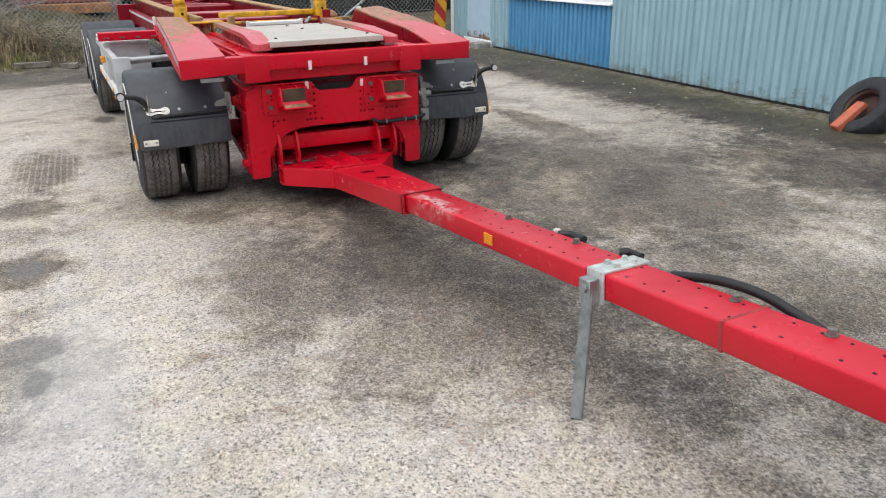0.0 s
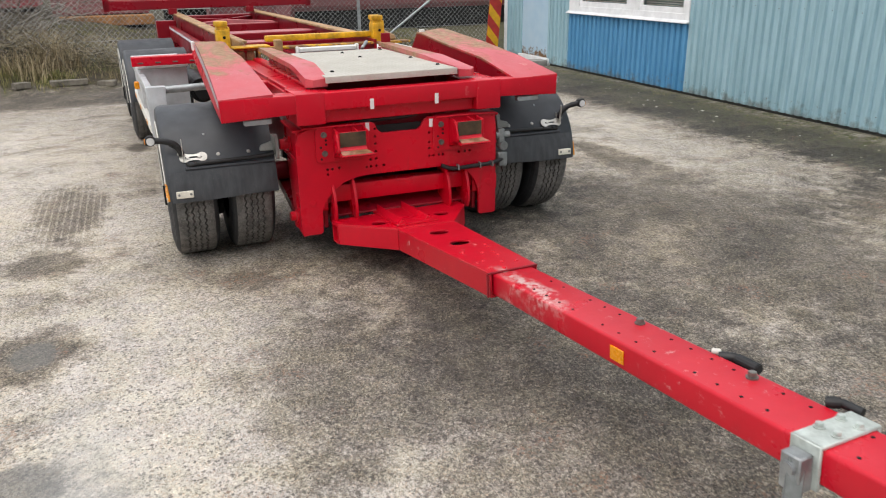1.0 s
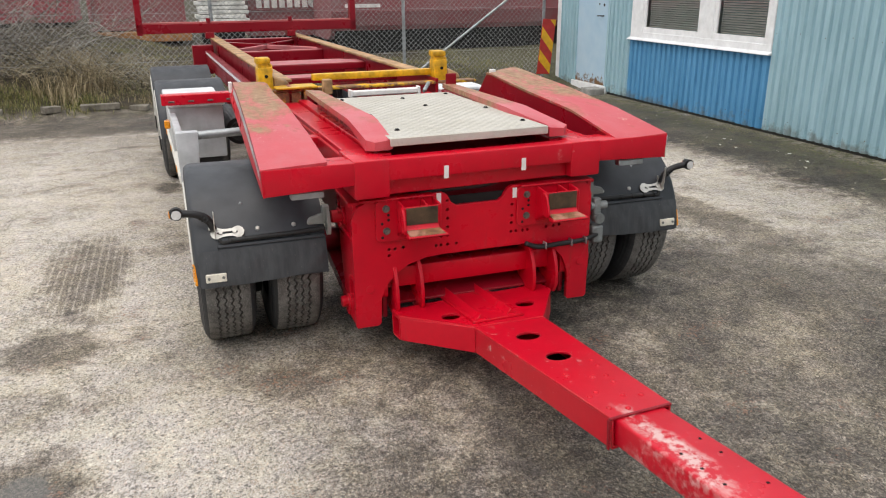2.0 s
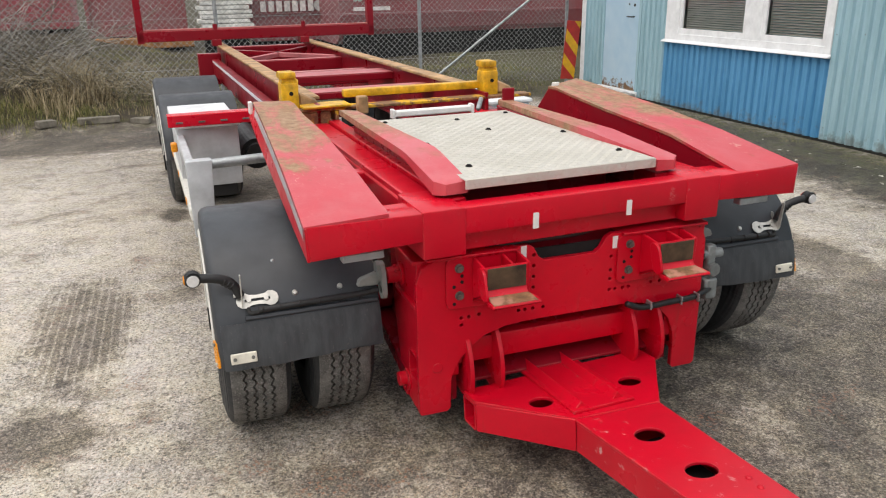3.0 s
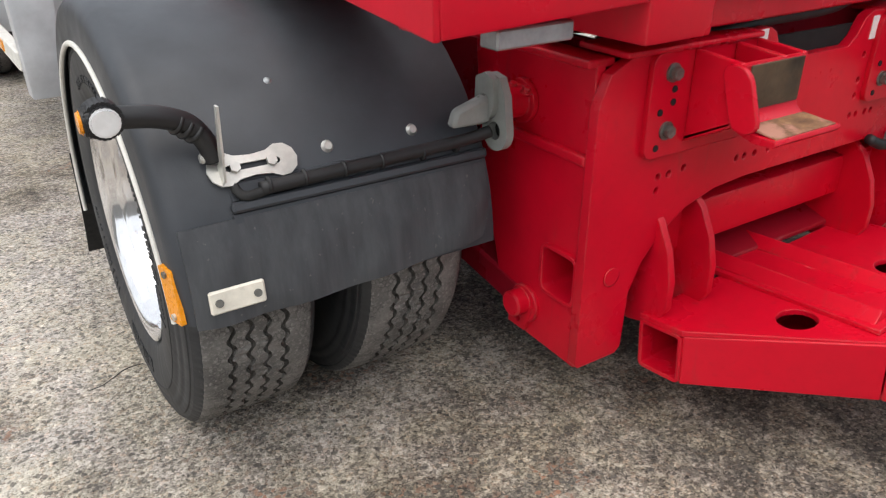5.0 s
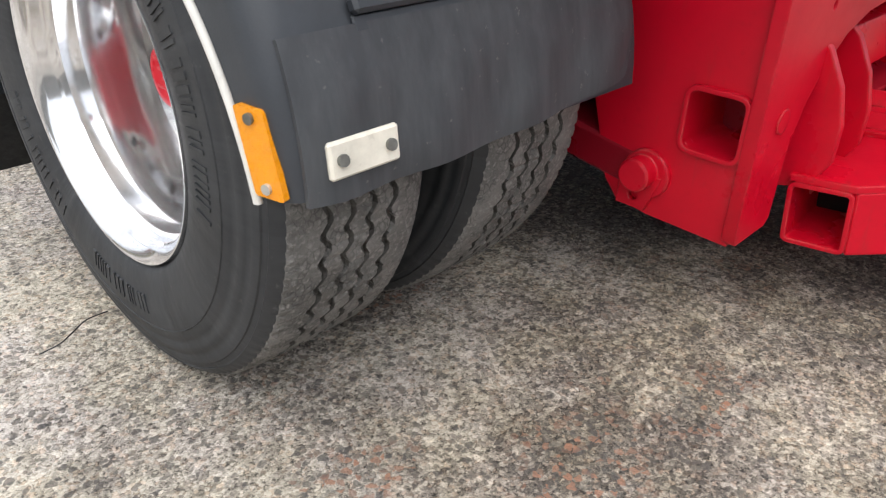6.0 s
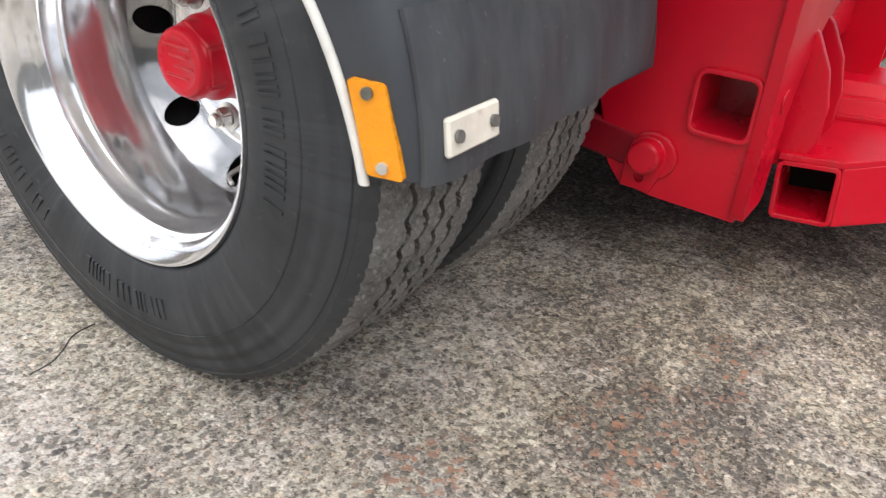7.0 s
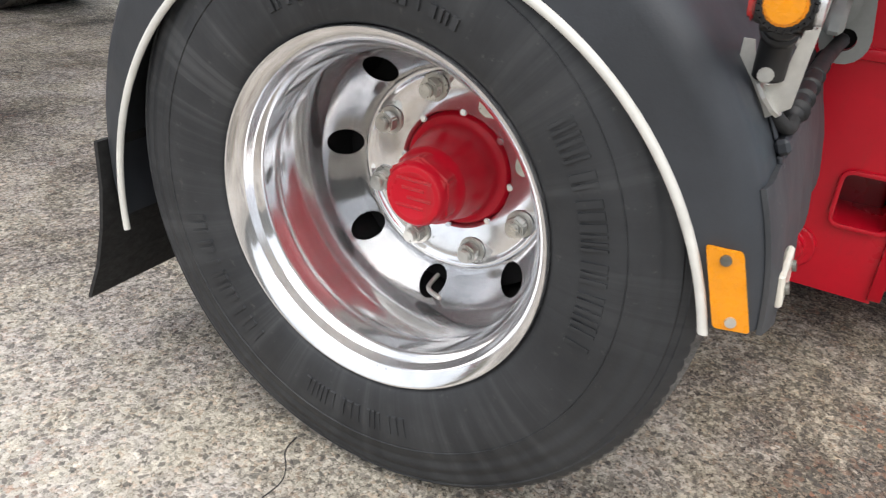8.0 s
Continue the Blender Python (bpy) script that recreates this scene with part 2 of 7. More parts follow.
COLLAR = plain("pale_galvanised_collar", (0.52, 0.57, 0.54), 0.5, 0.2, 0.14, 20)
LEGSTEEL = plain("dull_leg_steel", (0.23, 0.25, 0.25), 0.5, 0.3, 0.2, 14, 0.1, 80)
GALV = plain("galvanised_steel", (0.40, 0.42, 0.43), 0.5, 0.75, 0.16, 14, 0.08, 80)
ZINC = plain("zinc_plate", (0.60, 0.59, 0.55), 0.42, 0.6, 0.1, 20, 0.04)
BOLT = plain("bolt_steel", (0.22, 0.22, 0.20), 0.45, 0.7, 0.2, 40)
LIGHTGREY = plain("light_grey_aluminium", (0.56, 0.58, 0.60), 0.45, 0.25, 0.1, 6)
YELLOW = plain("chipped_yellow_paint", (0.72, 0.40, 0.012), 0.45, 0, 0.2, 16, 0.1, 90, 0.1)
LENS = plain("clear_lamp_lens", (0.72, 0.73, 0.74), 0.12, 0.3, 0.05, 40, 0.02, 100, 0.8)
REDLENS = plain("red_lamp_lens", (0.5, 0.01, 0.01), 0.15, 0, 0.05, 40, 0.02, 100, 0.8)


def rusty_paint(name, paint):
    """Paint with much rust breaking through."""
    k = Mat(name, 0.6)
    rust = k.stops(k.noise(30, 6, 0.7), (0.3, (0.09, 0.045, 0.022)), (0.55, (0.24, 0.12, 0.055)), (0.75, (0.42, 0.28, 0.12)))
    k.colour(k.mix(k.ramp(k.noise(11, 5, 0.62), 0.50, 0.58), rust, paint)).bump(k.noise(90, 4), 0.2, 0.003)
    return k.m


HOOK = rusty_paint("rusted_hook_steel", (0.42, 0.20, 0.14))
HOOKFACE = plain("rusted_rest_face", (0.085, 0.055, 0.03), 0.6, 0.2, 0.3, 12, 0.2, 80)
RAILTOP = plain("rust_brown_rail", (0.43, 0.26, 0.125), 0.6, 0.1, 0.25, 8, 0.15, 70)
YELLOWRUST = rusty_paint("rusty_yellow_paint", (0.70, 0.39, 0.012))


def polished():
    k = Mat("polished_aluminium", 0.1, 0.88)
    c = k.mix(k.ramp(k.noise(16, 5, 0.65), 0.42, 0.7), (0.80, 0.80, 0.81), (0.68, 0.68, 0.69))
    c = k.mix(k.ramp(k.noise(140, 3), 0.71, 0.75), c, (0.25, 0.23, 0.2))
    k.colour(c).rough(k.ramp(k.noise(11, 5), 0.35, 0.75, 0.09, 0.19))
    return k.m


ALU = polished()


def chequer():
    """Aluminium tread plate, dull with dirt."""
    k = Mat("aluminium_tread_plate", 0.5, 0.12, 0, 0.4)
    c = k.mix(k.ramp(k.noise(5, 6, 0.65), 0.35, 0.7), (0.56, 0.54, 0.49), (0.47, 0.45, 0.395))
    c = k.mix(k.ramp(k.noise(70, 4), 0.55, 0.75, 0, 0.4), c, (0.36, 0.33, 0.27))
    k.colour(c).rough(k.ramp(k.noise(9, 4), 0.3, 0.7, 0.45, 0.62)).bump(k.noise(120, 3), 0.1, 0.002)
    return k.m


CHEQUER = chequer()


def asphalt():
    k = Mat("worn_asphalt", 0.9, 0, 0, 0.3)
    co = k.scaled(1, 1, 0)
    mid, small = k.noise(1.7, 7, 0.66, co), k.noise(8.0, 6, 0.68, co)
    # single stones of the aggregate, 4 to 9 mm, of uneven outline
    bend = k.nodes.new("ShaderNodeTexNoise")
    bend.inputs["Scale"].default_value, bend.inputs["Detail"].default_value = 170, 3
    k.links.new(co, bend.inputs["Vector"])
    shift = k.nodes.new("ShaderNodeVectorMath")
    shift.operation = "MULTIPLY_ADD"
    shift.inputs[1].default_value = (0.007, 0.007, 0)
    k.links.new(bend.outputs["Color"], shift.inputs[0])
    k.links.new(co, shift.inputs[2])
    bent = shift.outputs[0]
    stone = k.cells(150, "F1", "Color", bent)
    gap = k.cells(150, "DISTANCE_TO_EDGE", "Distance", bent)
    tone = k.nodes.new("ShaderNodeSeparateColor")
    k.links.new(stone, tone.inputs[0])
    # larger stones, 8 to 14 mm, some of them dark basalt, some reddish
    large, large_gap = k.cells(88, "F1", "Color", bent), k.cells(88, "DISTANCE_TO_EDGE", "Distance", bent)
    kinds = k.nodes.new("ShaderNodeSeparateColor")
    k.links.new(large, kinds.inputs[0])
    grit, fleck = k.noise(210, 4, 0.75, co), k.noise(45, 6, 0.75, co)
    rag = k.math("MULTIPLY_ADD", small, 0.6, k.math("MULTIPLY", mid, 0.4))
    # pale dusty and dark damp stains, uneven; two ovals paint shade instead
    pale = k.ramp(k.noise(0.8, 6, 0.62, k.scaled(1.3, 0.8, 0)), 0.5, 0.68, 0, 0.6)
    for x, y, rx, ry, a in ((-1.75, -1.6, 0.75, 2.4, 1.0), (-2.7, 2.6, 1.3, 3.6, 0.9), (-0.7, -2.9, 0.75, 1.1, 0.9), (2.6, 1.9, 0.55, 1.7, 0.75), (3.3, 3.4, 0.5, 2.2, 0.7), (2.5, -2.6, 0.7, 1.5, 0.5), (-1.75, 0.55, 0.42, 1.5, 0.9)):
        pale = k.math("MAXIMUM", pale, k.math("MULTIPLY", k.patch(x, y, rx, ry, rag, 0.4), a))
    dark = k.ramp(k.noise(1.25, 7, 0.7, k.scaled(1.0, 1.2, 0), 0.5), 0.52, 0.68, 0, 0.75)
    # ovals at (0.2, 0.5) and (-0.5, 0.16) paint the shade under the dolly
    for x, y, rx, ry, a in ((0.35, -1.2, 0.85, 1.9, 0.6), (1.75, -0.4, 1.3, 1.7, 0.6), (0.2, 0.5, 0.8, 0.66, 0.6), (1.2, -2.6, 0.9, 1.0, 0.4), (-1.92, 1.85, 0.24, 0.7, 0.9), (-1.98, 0.76, 0.24, 0.24, 1.0), (-1.98, -0.48, 0.22, 0.28, 1.0), (-1.8, -1.7, 0.25, 0.3, 0.6), (-1.42, 3.9, 0.12, 0.2, 1.0), (-0.5, 0.16, 0.5, 0.16, 0.3), (-0.93, 0.0, 0.16, 0.12, 0.4), (4.4, 3.5, 0.5, 6.0, 0.95), (3.6, -0.9, 0.75, 1.0, 0.75), (-1.02, 0.10, 0.2, 0.1, 0.5), (2.5, 1.3, 0.22, 1.1, 0.8), (-2.2, 7.5, 2.6, 0.75, 0.75), (-0.38, -2.25, 0.42, 0.38, 0.6), (-0.62, -1.25, 0.4, 0.65, 0.5), (-2.35, -1.6, 0.22, 0.5, 0.8)):
        dark = k.math("MAXIMUM", dark, k.math("MULTIPLY", k.patch(x, y, rx, ry, rag, 0.28), a))
    # a tyre's ribbed print on the dark stain beside the wheel
    ribs = k.nodes.new("ShaderNodeTexWave")
    ribs.inputs["Scale"].default_value, ribs.inputs["Distortion"].default_value = 7.0, 0.6
    k.links.new(k.scaled(1, 0.02, 0), ribs.inputs["Vector"])
    dark = k.math("SUBTRACT", dark, k.math("MULTIPLY", k.patch(-1.93, 1.8, 0.26, 0.7, mid, 0.3), k.ramp(ribs.outputs["Fac"], 0.7, 0.95, 0, 0.4)))
    t = k.math("ADD", 0.50, k.math("MULTIPLY", pale, 0.20))
    t = k.math("SUBTRACT", t, k.math("MULTIPLY", dark, 0.30))
    for n, amount in ((mid, 0.5), (small, 0.36), (fleck, 0.40), (grit, 0.46), (tone.outputs[0], 0.22), (k.cells(62, "F1", "Distance", bent), -0.15)):
        t = k.math("MULTIPLY_ADD", k.math("SUBTRACT", n, 0.5), amount, t)
    t = k.math("SUBTRACT", t, k.ramp(gap, 0.0, 0.07, 0.07, 0.0))
    # tar spots, dark pits and the odd pale chip
    t = k.math("SUBTRACT", t, k.ramp(k.noise(13, 6, 0.72, co), 0.42, 0.34, 0, 0.11))
    t = k.math("SUBTRACT", t, k.ramp(k.noise(105, 6, 0.8, co), 0.47, 0.40, 0, 0.19))
    t = k.math("ADD", t, k.ramp(k.noise(130, 3, 0.7, k.scaled(1, 1.1, 0)), 0.60, 0.66, 0, 0.14))
    c = k.stops(t, (0.12, (0.03, 0.029, 0.0275)), (0.31, (0.125, 0.116, 0.105)), (0.46, (0.305, 0.286, 0.256)), (0.60, (0.50, 0.472, 0.428)), (0.82, (0.69, 0.665, 0.625)))
    # the binder turns from tan to mauve-grey in hand-sized clouds
    c = k.mix(k.ramp(k.noise(6.5, 5, 0.65, co), 0.42, 0.58), k.mix(1.0, c, (1.0, 0.978, 0.985), "MULTIPLY"), k.mix(1.0, c, (1.01, 0.99, 0.92), "MULTIPLY"))
    c = k.mix(k.ramp(tone.outputs[1], 0.80, 0.88, 0, 0.45), c, k.mix(1.0, c, (1.0, 0.80, 0.68), "MULTIPLY"))
    crowd = k.ramp(k.noise(5.0, 5, 0.65, co), 0.35, 0.65, 0.14, -0.06)
    dark_stone = k.math("MULTIPLY", k.ramp(k.math("ADD", kinds.outputs[0], crowd), 0.85, 0.90), k.ramp(large_gap, 0.03, 0.12))
    c = k.mix(k.math("MULTIPLY", dark_stone, 0.74), c, k.mix(kinds.outputs[1], (0.05, 0.05, 0.052), (0.17, 0.155, 0.14)))
    chip_stone = k.math("MULTIPLY", k.ramp(tone.outputs[2], 0.88, 0.93), k.ramp(gap, 0.03, 0.10))
    c = k.mix(k.math("MULTIPLY", chip_stone, 0.5), c, (0.075, 0.072, 0.07))
    pale_stone = k.math("MULTIPLY", k.ramp(kinds.outputs[2], 0.88, 0.92), k.ramp(large_gap, 0.03, 0.09))
    c = k.mix(k.math("MULTIPLY", pale_stone, 0.35), c, k.mix(1.0, c, (1.6, 1.6, 1.6), "MULTIPLY"))
    # reddish granite where the binder has worn away
    bald = k.ramp(k.noise(2.6, 5, 0.6, k.scaled(1, 1.15, 0)), 0.58, 0.68)
    for x, y, rx, ry in ((-0.97, 0.05, 0.10, 0.08), (-1.21, 0.25, 0.09, 0.05), (-0.72, 0.0, 0.10, 0.05)):
        bald = k.math("MAXIMUM", bald, k.patch(x, y, rx, ry, small, 0.4))
    red_stone = k.math("MULTIPLY", k.math("MULTIPLY", k.ramp(kinds.outputs[1], 0.72, 0.78), k.ramp(large_gap, 0.03, 0.09)), bald)
    c = k.mix(k.math("MULTIPLY", red_stone, 0.8), c, (0.36, 0.19, 0.13))
    c = k.mix(k.math("MULTIPLY", bald, k.ramp(fleck, 0.45, 0.6, 0, 0.55)), c, (0.075, 0.08, 0.085))
    c = k.mix(k.ramp(k.noise(0.9, 4, 0.6, co), 0.45, 0.65, 0, 0.6), c, k.mix(1.0, c, (0.98, 0.945, 0.87), "MULTIPLY"))
    c = k.mix(k.math("MULTIPLY", dark, 0.6), c, k.mix(1.0, c, (1.03, 0.95, 0.84), "MULTIPLY"))
    # sooty clumps a hand across
    clump = k.math("MULTIPLY", k.ramp(k.noise(11, 8, 0.74, k.scaled(1, 0.85, 0), 0.6), 0.54, 0.66), k.ramp(k.noise(2.1, 4, 0.6, co), 0.40, 0.60, 0.2, 0.85))
    c = k.mix(clump, c, k.mix(1.0, c, (0.52, 0.52, 0.53), "MULTIPLY"))
    # a lighter, tan patch on the binder before the wheel
    c = k.mix(k.math("MULTIPLY", k.patch(-0.62, -0.02, 0.55, 0.3, rag, 0.45), 0.5), c, k.mix(1.0, c, (1.24, 1.17, 1.03), "MULTIPLY"))
    # smooth cement film and a dried puddle along the left of the drawbar
    film = k.math("MULTIPLY", k.patch(-1.72, -1.9, 0.22, 0.62, rag, 0.45), 0.5)
    film = k.math("MAXIMUM", film, k.math("MULTIPLY", k.patch(-1.95, -2.6, 0.5, 0.45, rag, 0.5), 0.4))
    c = k.mix(film, c, k.mix(k.ramp(small, 0.35, 0.65), (0.40, 0.41, 0.405), (0.56, 0.56, 0.54)))
    torn = k.noise(5.5, 6, 0.7, co)
    for x, y, rx, ry in ((-1.92, -1.50, 0.13, 0.16), (-1.87, -1.82, 0.06, 0.12), (-1.98, -0.47, 0.12, 0.12)):
        c = k.mix(k.math("MULTIPLY", k.patch(x, y, rx, ry, torn, 0.2), 0.6), c, (0.13, 0.135, 0.135))
    # soil, moss and dead grass beyond the edge of the paving
    off = k.math("ADD", k.axis("Y"), k.ramp(mid, 0.3, 0.7, -0.35, 0.35))
    soil = k.stops(k.noise(5, 8, 0.7, co), (0.3, (0.022, 0.019, 0.014)), (0.5, (0.06, 0.049, 0.033)), (0.62, (0.07, 0.07, 0.03)), (0.75, (0.14, 0.115, 0.07)))
    c = k.mix(k.ramp(off, 8.0, 8.45), c, soil)
    moss = k.math("ADD", k.axis("X"), k.ramp(mid, 0.3, 0.7, -0.55, 0.4))
    c = k.mix(k.math("MULTIPLY", k.ramp(moss, 3.9, 4.8), k.ramp(small, 0.36, 0.58)), c, k.mix(k.ramp(k.noise(19, 4, 0.6, co), 0.4, 0.62), (0.075, 0.085, 0.032), (0.10, 0.085, 0.062)))
    k.colour(c).rough(k.ramp(dark, 0, 1, 0.92, 0.66))
    k.bump(k.ramp(large_gap, 0.0, 0.16), 0.3, 0.004).bump(k.ramp(gap, 0.0, 0.16), 0.25, 0.003).bump(small, 0.4, 0.02).bump(grit, 0.45, 0.006)
    return k.m


ASPHALT = asphalt()


# ---- mesh helpers ----
from mathutils.geometry import delaunay_2d_cdt


def part(name, bm, material, parent=None, label="", smooth=None):
    """Links a bmesh as one mesh object under its thing."""
    me = bpy.data.meshes.new(name)
    bmesh.ops.recalc_face_normals(bm, faces=bm.faces)
    bm.to_mesh(me)
    bm.free()
    for m in material if isinstance(material, (list, tuple)) else (material,):
        me.materials.append(m)
    ob = new(name, me)
    if smooth is not None:
        me.shade_smooth()
        if smooth < 180:
            me.set_sharp_from_angle(angle=radians(smooth))
    while parent and parent.parent and parent.parent.parent:
        parent = parent.parent
    if parent:
        ob.parent = parent
    if label:
        tagged(ob, label)
    return ob


def thing(name, label, category, group="", kind="", at=None):
    ob = new(name)
    ob.empty_display_size = 0.2
    if at is not None:
        ob.matrix_world = at
    return tagged(ob, label, category, group, kind)


def join(*bms):
    out = bmesh.new()
    for b in bms:
        me = bpy.data.meshes.new("tmp")
        b.to_mesh(me)
        b.free()
        out.from_mesh(me)
        bpy.data.meshes.remove(me)
    return out


def moved(bm, m):
    bmesh.ops.transform(bm, matrix=m, verts=bm.verts)
    if m.determinant() < 0:
        bmesh.ops.reverse_faces(bm, faces=bm.faces)
    return bm


def hexa(pts, bev=0.004, seg=1):
    """A box from eight corners: four below, then four above, both in the same turn."""
    bm = bmesh.new()
    v = [bm.verts.new(p) for p in pts]
    for f in ((3, 2, 1, 0), (4, 5, 6, 7), (0, 1, 5, 4), (1, 2, 6, 5), (2, 3, 7, 6), (3, 0, 4, 7)):
        bm.faces.new([v[i] for i in f])
    if bev:
        bmesh.ops.bevel(bm, geom=bm.edges[:], offset=bev, segments=seg, affect="EDGES", profile=0.6)
    return bm


def box(x0, x1, y0, y1, z0, z1, bev=0.004, seg=1):
    return hexa([(x0, y0, z0), (x1, y0, z0), (x1, y1, z0), (x0, y1, z0), (x0, y0, z1), (x1, y0, z1), (x1, y1, z1), (x0, y1, z1)], bev, seg)


def cyl(p, q, r, seg=20, r2=None, bev=0.0):
    """A round bar from p to q."""
    p, q = Vector(p), Vector(q)
    bm = bmesh.new()
    bmesh.ops.create_cone(bm, cap_ends=True, segments=seg, radius1=r, radius2=r if r2 is None else r2, depth=(q - p).length)
    if bev:
        rims = [e for e in bm.edges if all(abs(abs(v.co.z) - (q - p).length / 2) < 1e-6 for v in e.verts)]
        bmesh.ops.bevel(bm, geom=rims, offset=bev, segments=2, affect="EDGES")
    return moved(bm, Matrix.Translation((p + q) / 2) @ (q - p).to_track_quat("Z", "Y").to_matrix().to_4x4())


def tube(pts, r, seg=10, closed=False):
    """A round tube through points, smoothed."""
    pts = [Vector(p) for p in pts]
    if len(pts) > 2 and not closed:
        fine = []
        for i in range(len(pts) - 1):
            a, b, c, d = pts[max(i - 1, 0)], pts[i], pts[i + 1], pts[min(i + 2, len(pts) - 1)]
            for n in range(6):
                t = n / 6
                fine.append(0.5 * (2 * b + (c - a) * t + (2 * a - 5 * b + 4 * c - d) * t * t + (3 * b - a - 3 * c + d) * t**3))
        pts = fine + [pts[-1]]
    bm = bmesh.new()
    rings, side = [], None
    for i, p in enumerate(pts):
        way = (pts[min(i + 1, len(pts) - 1)] - pts[max(i - 1, 0)]).normalized()
        if side is None:
            side = way.orthogonal().normalized()
        side = (side - way * side.dot(way)).normalized()
        up = way.cross(side)
        rings.append([bm.verts.new(p + r * (math.cos(a) * side + math.sin(a) * up)) for a in np.linspace(0, 2 * math.pi, seg, endpoint=False)])
    for a, b in zip(rings, rings[1:]):
        for i in range(seg):
            bm.faces.new((a[i], a[(i + 1) % seg], b[(i + 1) % seg], b[i]))
    bm.faces.new(rings[0])
    bm.faces.new(rings[-1])
    return bm


def inside(p, ring):
    """Whether p lies within a closed ring of points."""
    odd = False
    for (ax, ay), (bx, by) in zip(ring, ring[-1:] + ring[:-1]):
        if (ay > p[1]) != (by > p[1]) and p[0] < (bx - ax) * (p[1] - ay) / (by - ay) + ax:
            odd = not odd
    return odd


def plate(outline, thick, to, holes=(), bev=0.0):
    """A flat plate with holes. outline: points (a, b); to(a, b, c) gives the place, c from 0 to thick."""
    bm = bmesh.new()
    if holes:
        rings, pts, edges = (outline, *holes), [], []
        for ring in rings:
            n = len(pts)
            pts += [Vector(p) for p in ring]
            edges += [(n + i, n + (i + 1) % len(ring)) for i in range(len(ring))]
        co, _, tris, *_ = delaunay_2d_cdt(pts, edges, [], 0, 1e-6)
        v = [bm.verts.new((p.x, p.y, 0)) for p in co]
        for tri in tris:
            mid = sum((co[i] for i in tri), Vector((0, 0))) / len(tri)
            if inside(mid, outline) and not any(inside(mid, h) for h in holes):
                bm.faces.new([v[i] for i in tri])
    else:
        v = [bm.verts.new((a, b, 0)) for a, b in outline]
        bm.faces.new(v)
    made = bmesh.ops.extrude_face_region(bm, geom=bm.faces[:])
    for v in made["geom"]:
        if isinstance(v, bmesh.types.BMVert):
            v.co.z = thick
    if bev:
        flat = [e for e in bm.edges if len(e.link_faces) == 2 and abs(e.calc_face_angle(0)) > 1.2 and abs(e.verts[0].co.z - e.verts[1].co.z) < 1e-6]
        bmesh.ops.bevel(bm, geom=flat, offset=bev, segments=1, affect="EDGES")
    for v in bm.verts:
        v.co = to(*v.co)
    return bm


def ring2(a, b, r, n=18, r2=None):
    return [(a + r * math.cos(t), b + (r2 or r) * math.sin(t)) for t in np.linspace(0, 2 * math.pi, n, endpoint=False)]


def rounded(a0, a1, b0, b1, r, n=4):
    out = []
    for ca, cb, s in ((a1 - r, b1 - r, 0), (a0 + r, b1 - r, 90), (a0 + r, b0 + r, 180), (a1 - r, b0 + r, 270)):
        out += [(ca + r * math.cos(radians(s + 90 * i / n)), cb + r * math.sin(radians(s + 90 * i / n))) for i in range(n + 1)]
    return out


def hollow(w, h, wall, length, to, r=0.012):
    """A square tube, open at both ends, along its own c from 0 to length."""
    return plate(rounded(-w / 2, w / 2, -h / 2, h / 2, r, 3), length, to, [rounded(-w / 2 + wall, w / 2 - wall, -h / 2 + wall, h / 2 - wall, max(0.002, r - wall), 3)])


def lathe(profile, n=64, start=0.0, end=360.0, closed_profile=False, wobble=None):
    """Turns a profile of (x, r) about the x axis; angles run from +y towards +z."""
    bm = bmesh.new()
    full = end - start >= 359.9
    rows = []
    for i in range(n if full else n + 1):
        a = radians(start + (end - start) * i / n)
        row = []
        for j, (x, r) in enumerate(profile):
            if wobble:
                x, r = wobble(i, j, x, r)
            row.append(bm.verts.new((x, r * math.cos(a), r * math.sin(a))))
        rows.append(row)
    m = len(profile)
    for i in range(len(rows) if full else len(rows) - 1):
        a, b = rows[i], rows[(i + 1) % len(rows)]
        for j in range(m if closed_profile else m - 1):
            bm.faces.new((a[j], a[(j + 1) % m], b[(j + 1) % m], b[j]))
    if not full and closed_profile:
        bm.faces.new(rows[0])
        bm.faces.new(rows[-1])
    return bm


def hexbolt(p, axis, r, h, washer=True):
    """A hexagon head on a washer, standing on p along axis."""
    p, axis = Vector(p), Vector(axis).normalized()
    b = [cyl(p + axis * (0.25 * h if washer else 0), p + axis * h, r, 6, bev=r * 0.12)]
    if washer:
        b.append(cyl(p, p + axis * 0.25 * h, r * 1.35, 16))
    return join(*b)


def clone(ob, parent, m=None):
    """A copy of a part with its own pieces, sharing the meshes."""
    c = ob.copy()
    scene.collection.objects.link(c)
    c.parent = parent
    if m is not None:
        c.matrix_basis = m
    for k in ob.children:
        clone(k, c)
    return c


# ---- the ground ----
def lane(lo, hi, step, far):
    near = list(np.arange(lo, hi + 1e-6, step))
    out, s = [], step
    a = lo
    while a > -far:
        s *= 1.5
        a -= s
        out.append(a)
    s, b, more = step, hi, []
    while b < far:
        s *= 1.5
        b += s
        more.append(b)
    return out[::-1] + near + more


def ground_height(x, y):
    n = noise.noise(Vector((x * 0.35, y * 0.35, 3.1)))
    bank = min(1.0, max(0.0, (y - 8.0 - 0.4 * n) / 1.6))
    h = 0.16 * bank * (1 + 0.6 * noise.noise(Vector((x * 1.3, y * 1.3, 0.5))))
    if x < -1.2 and y > 8:
        h += 0.38 * bank * min(1.0, (-1.2 - x) / 2.2)
    h += 0.035 * min(1.0, max(0.0, (x - 3.6) / 1.4))
    return h


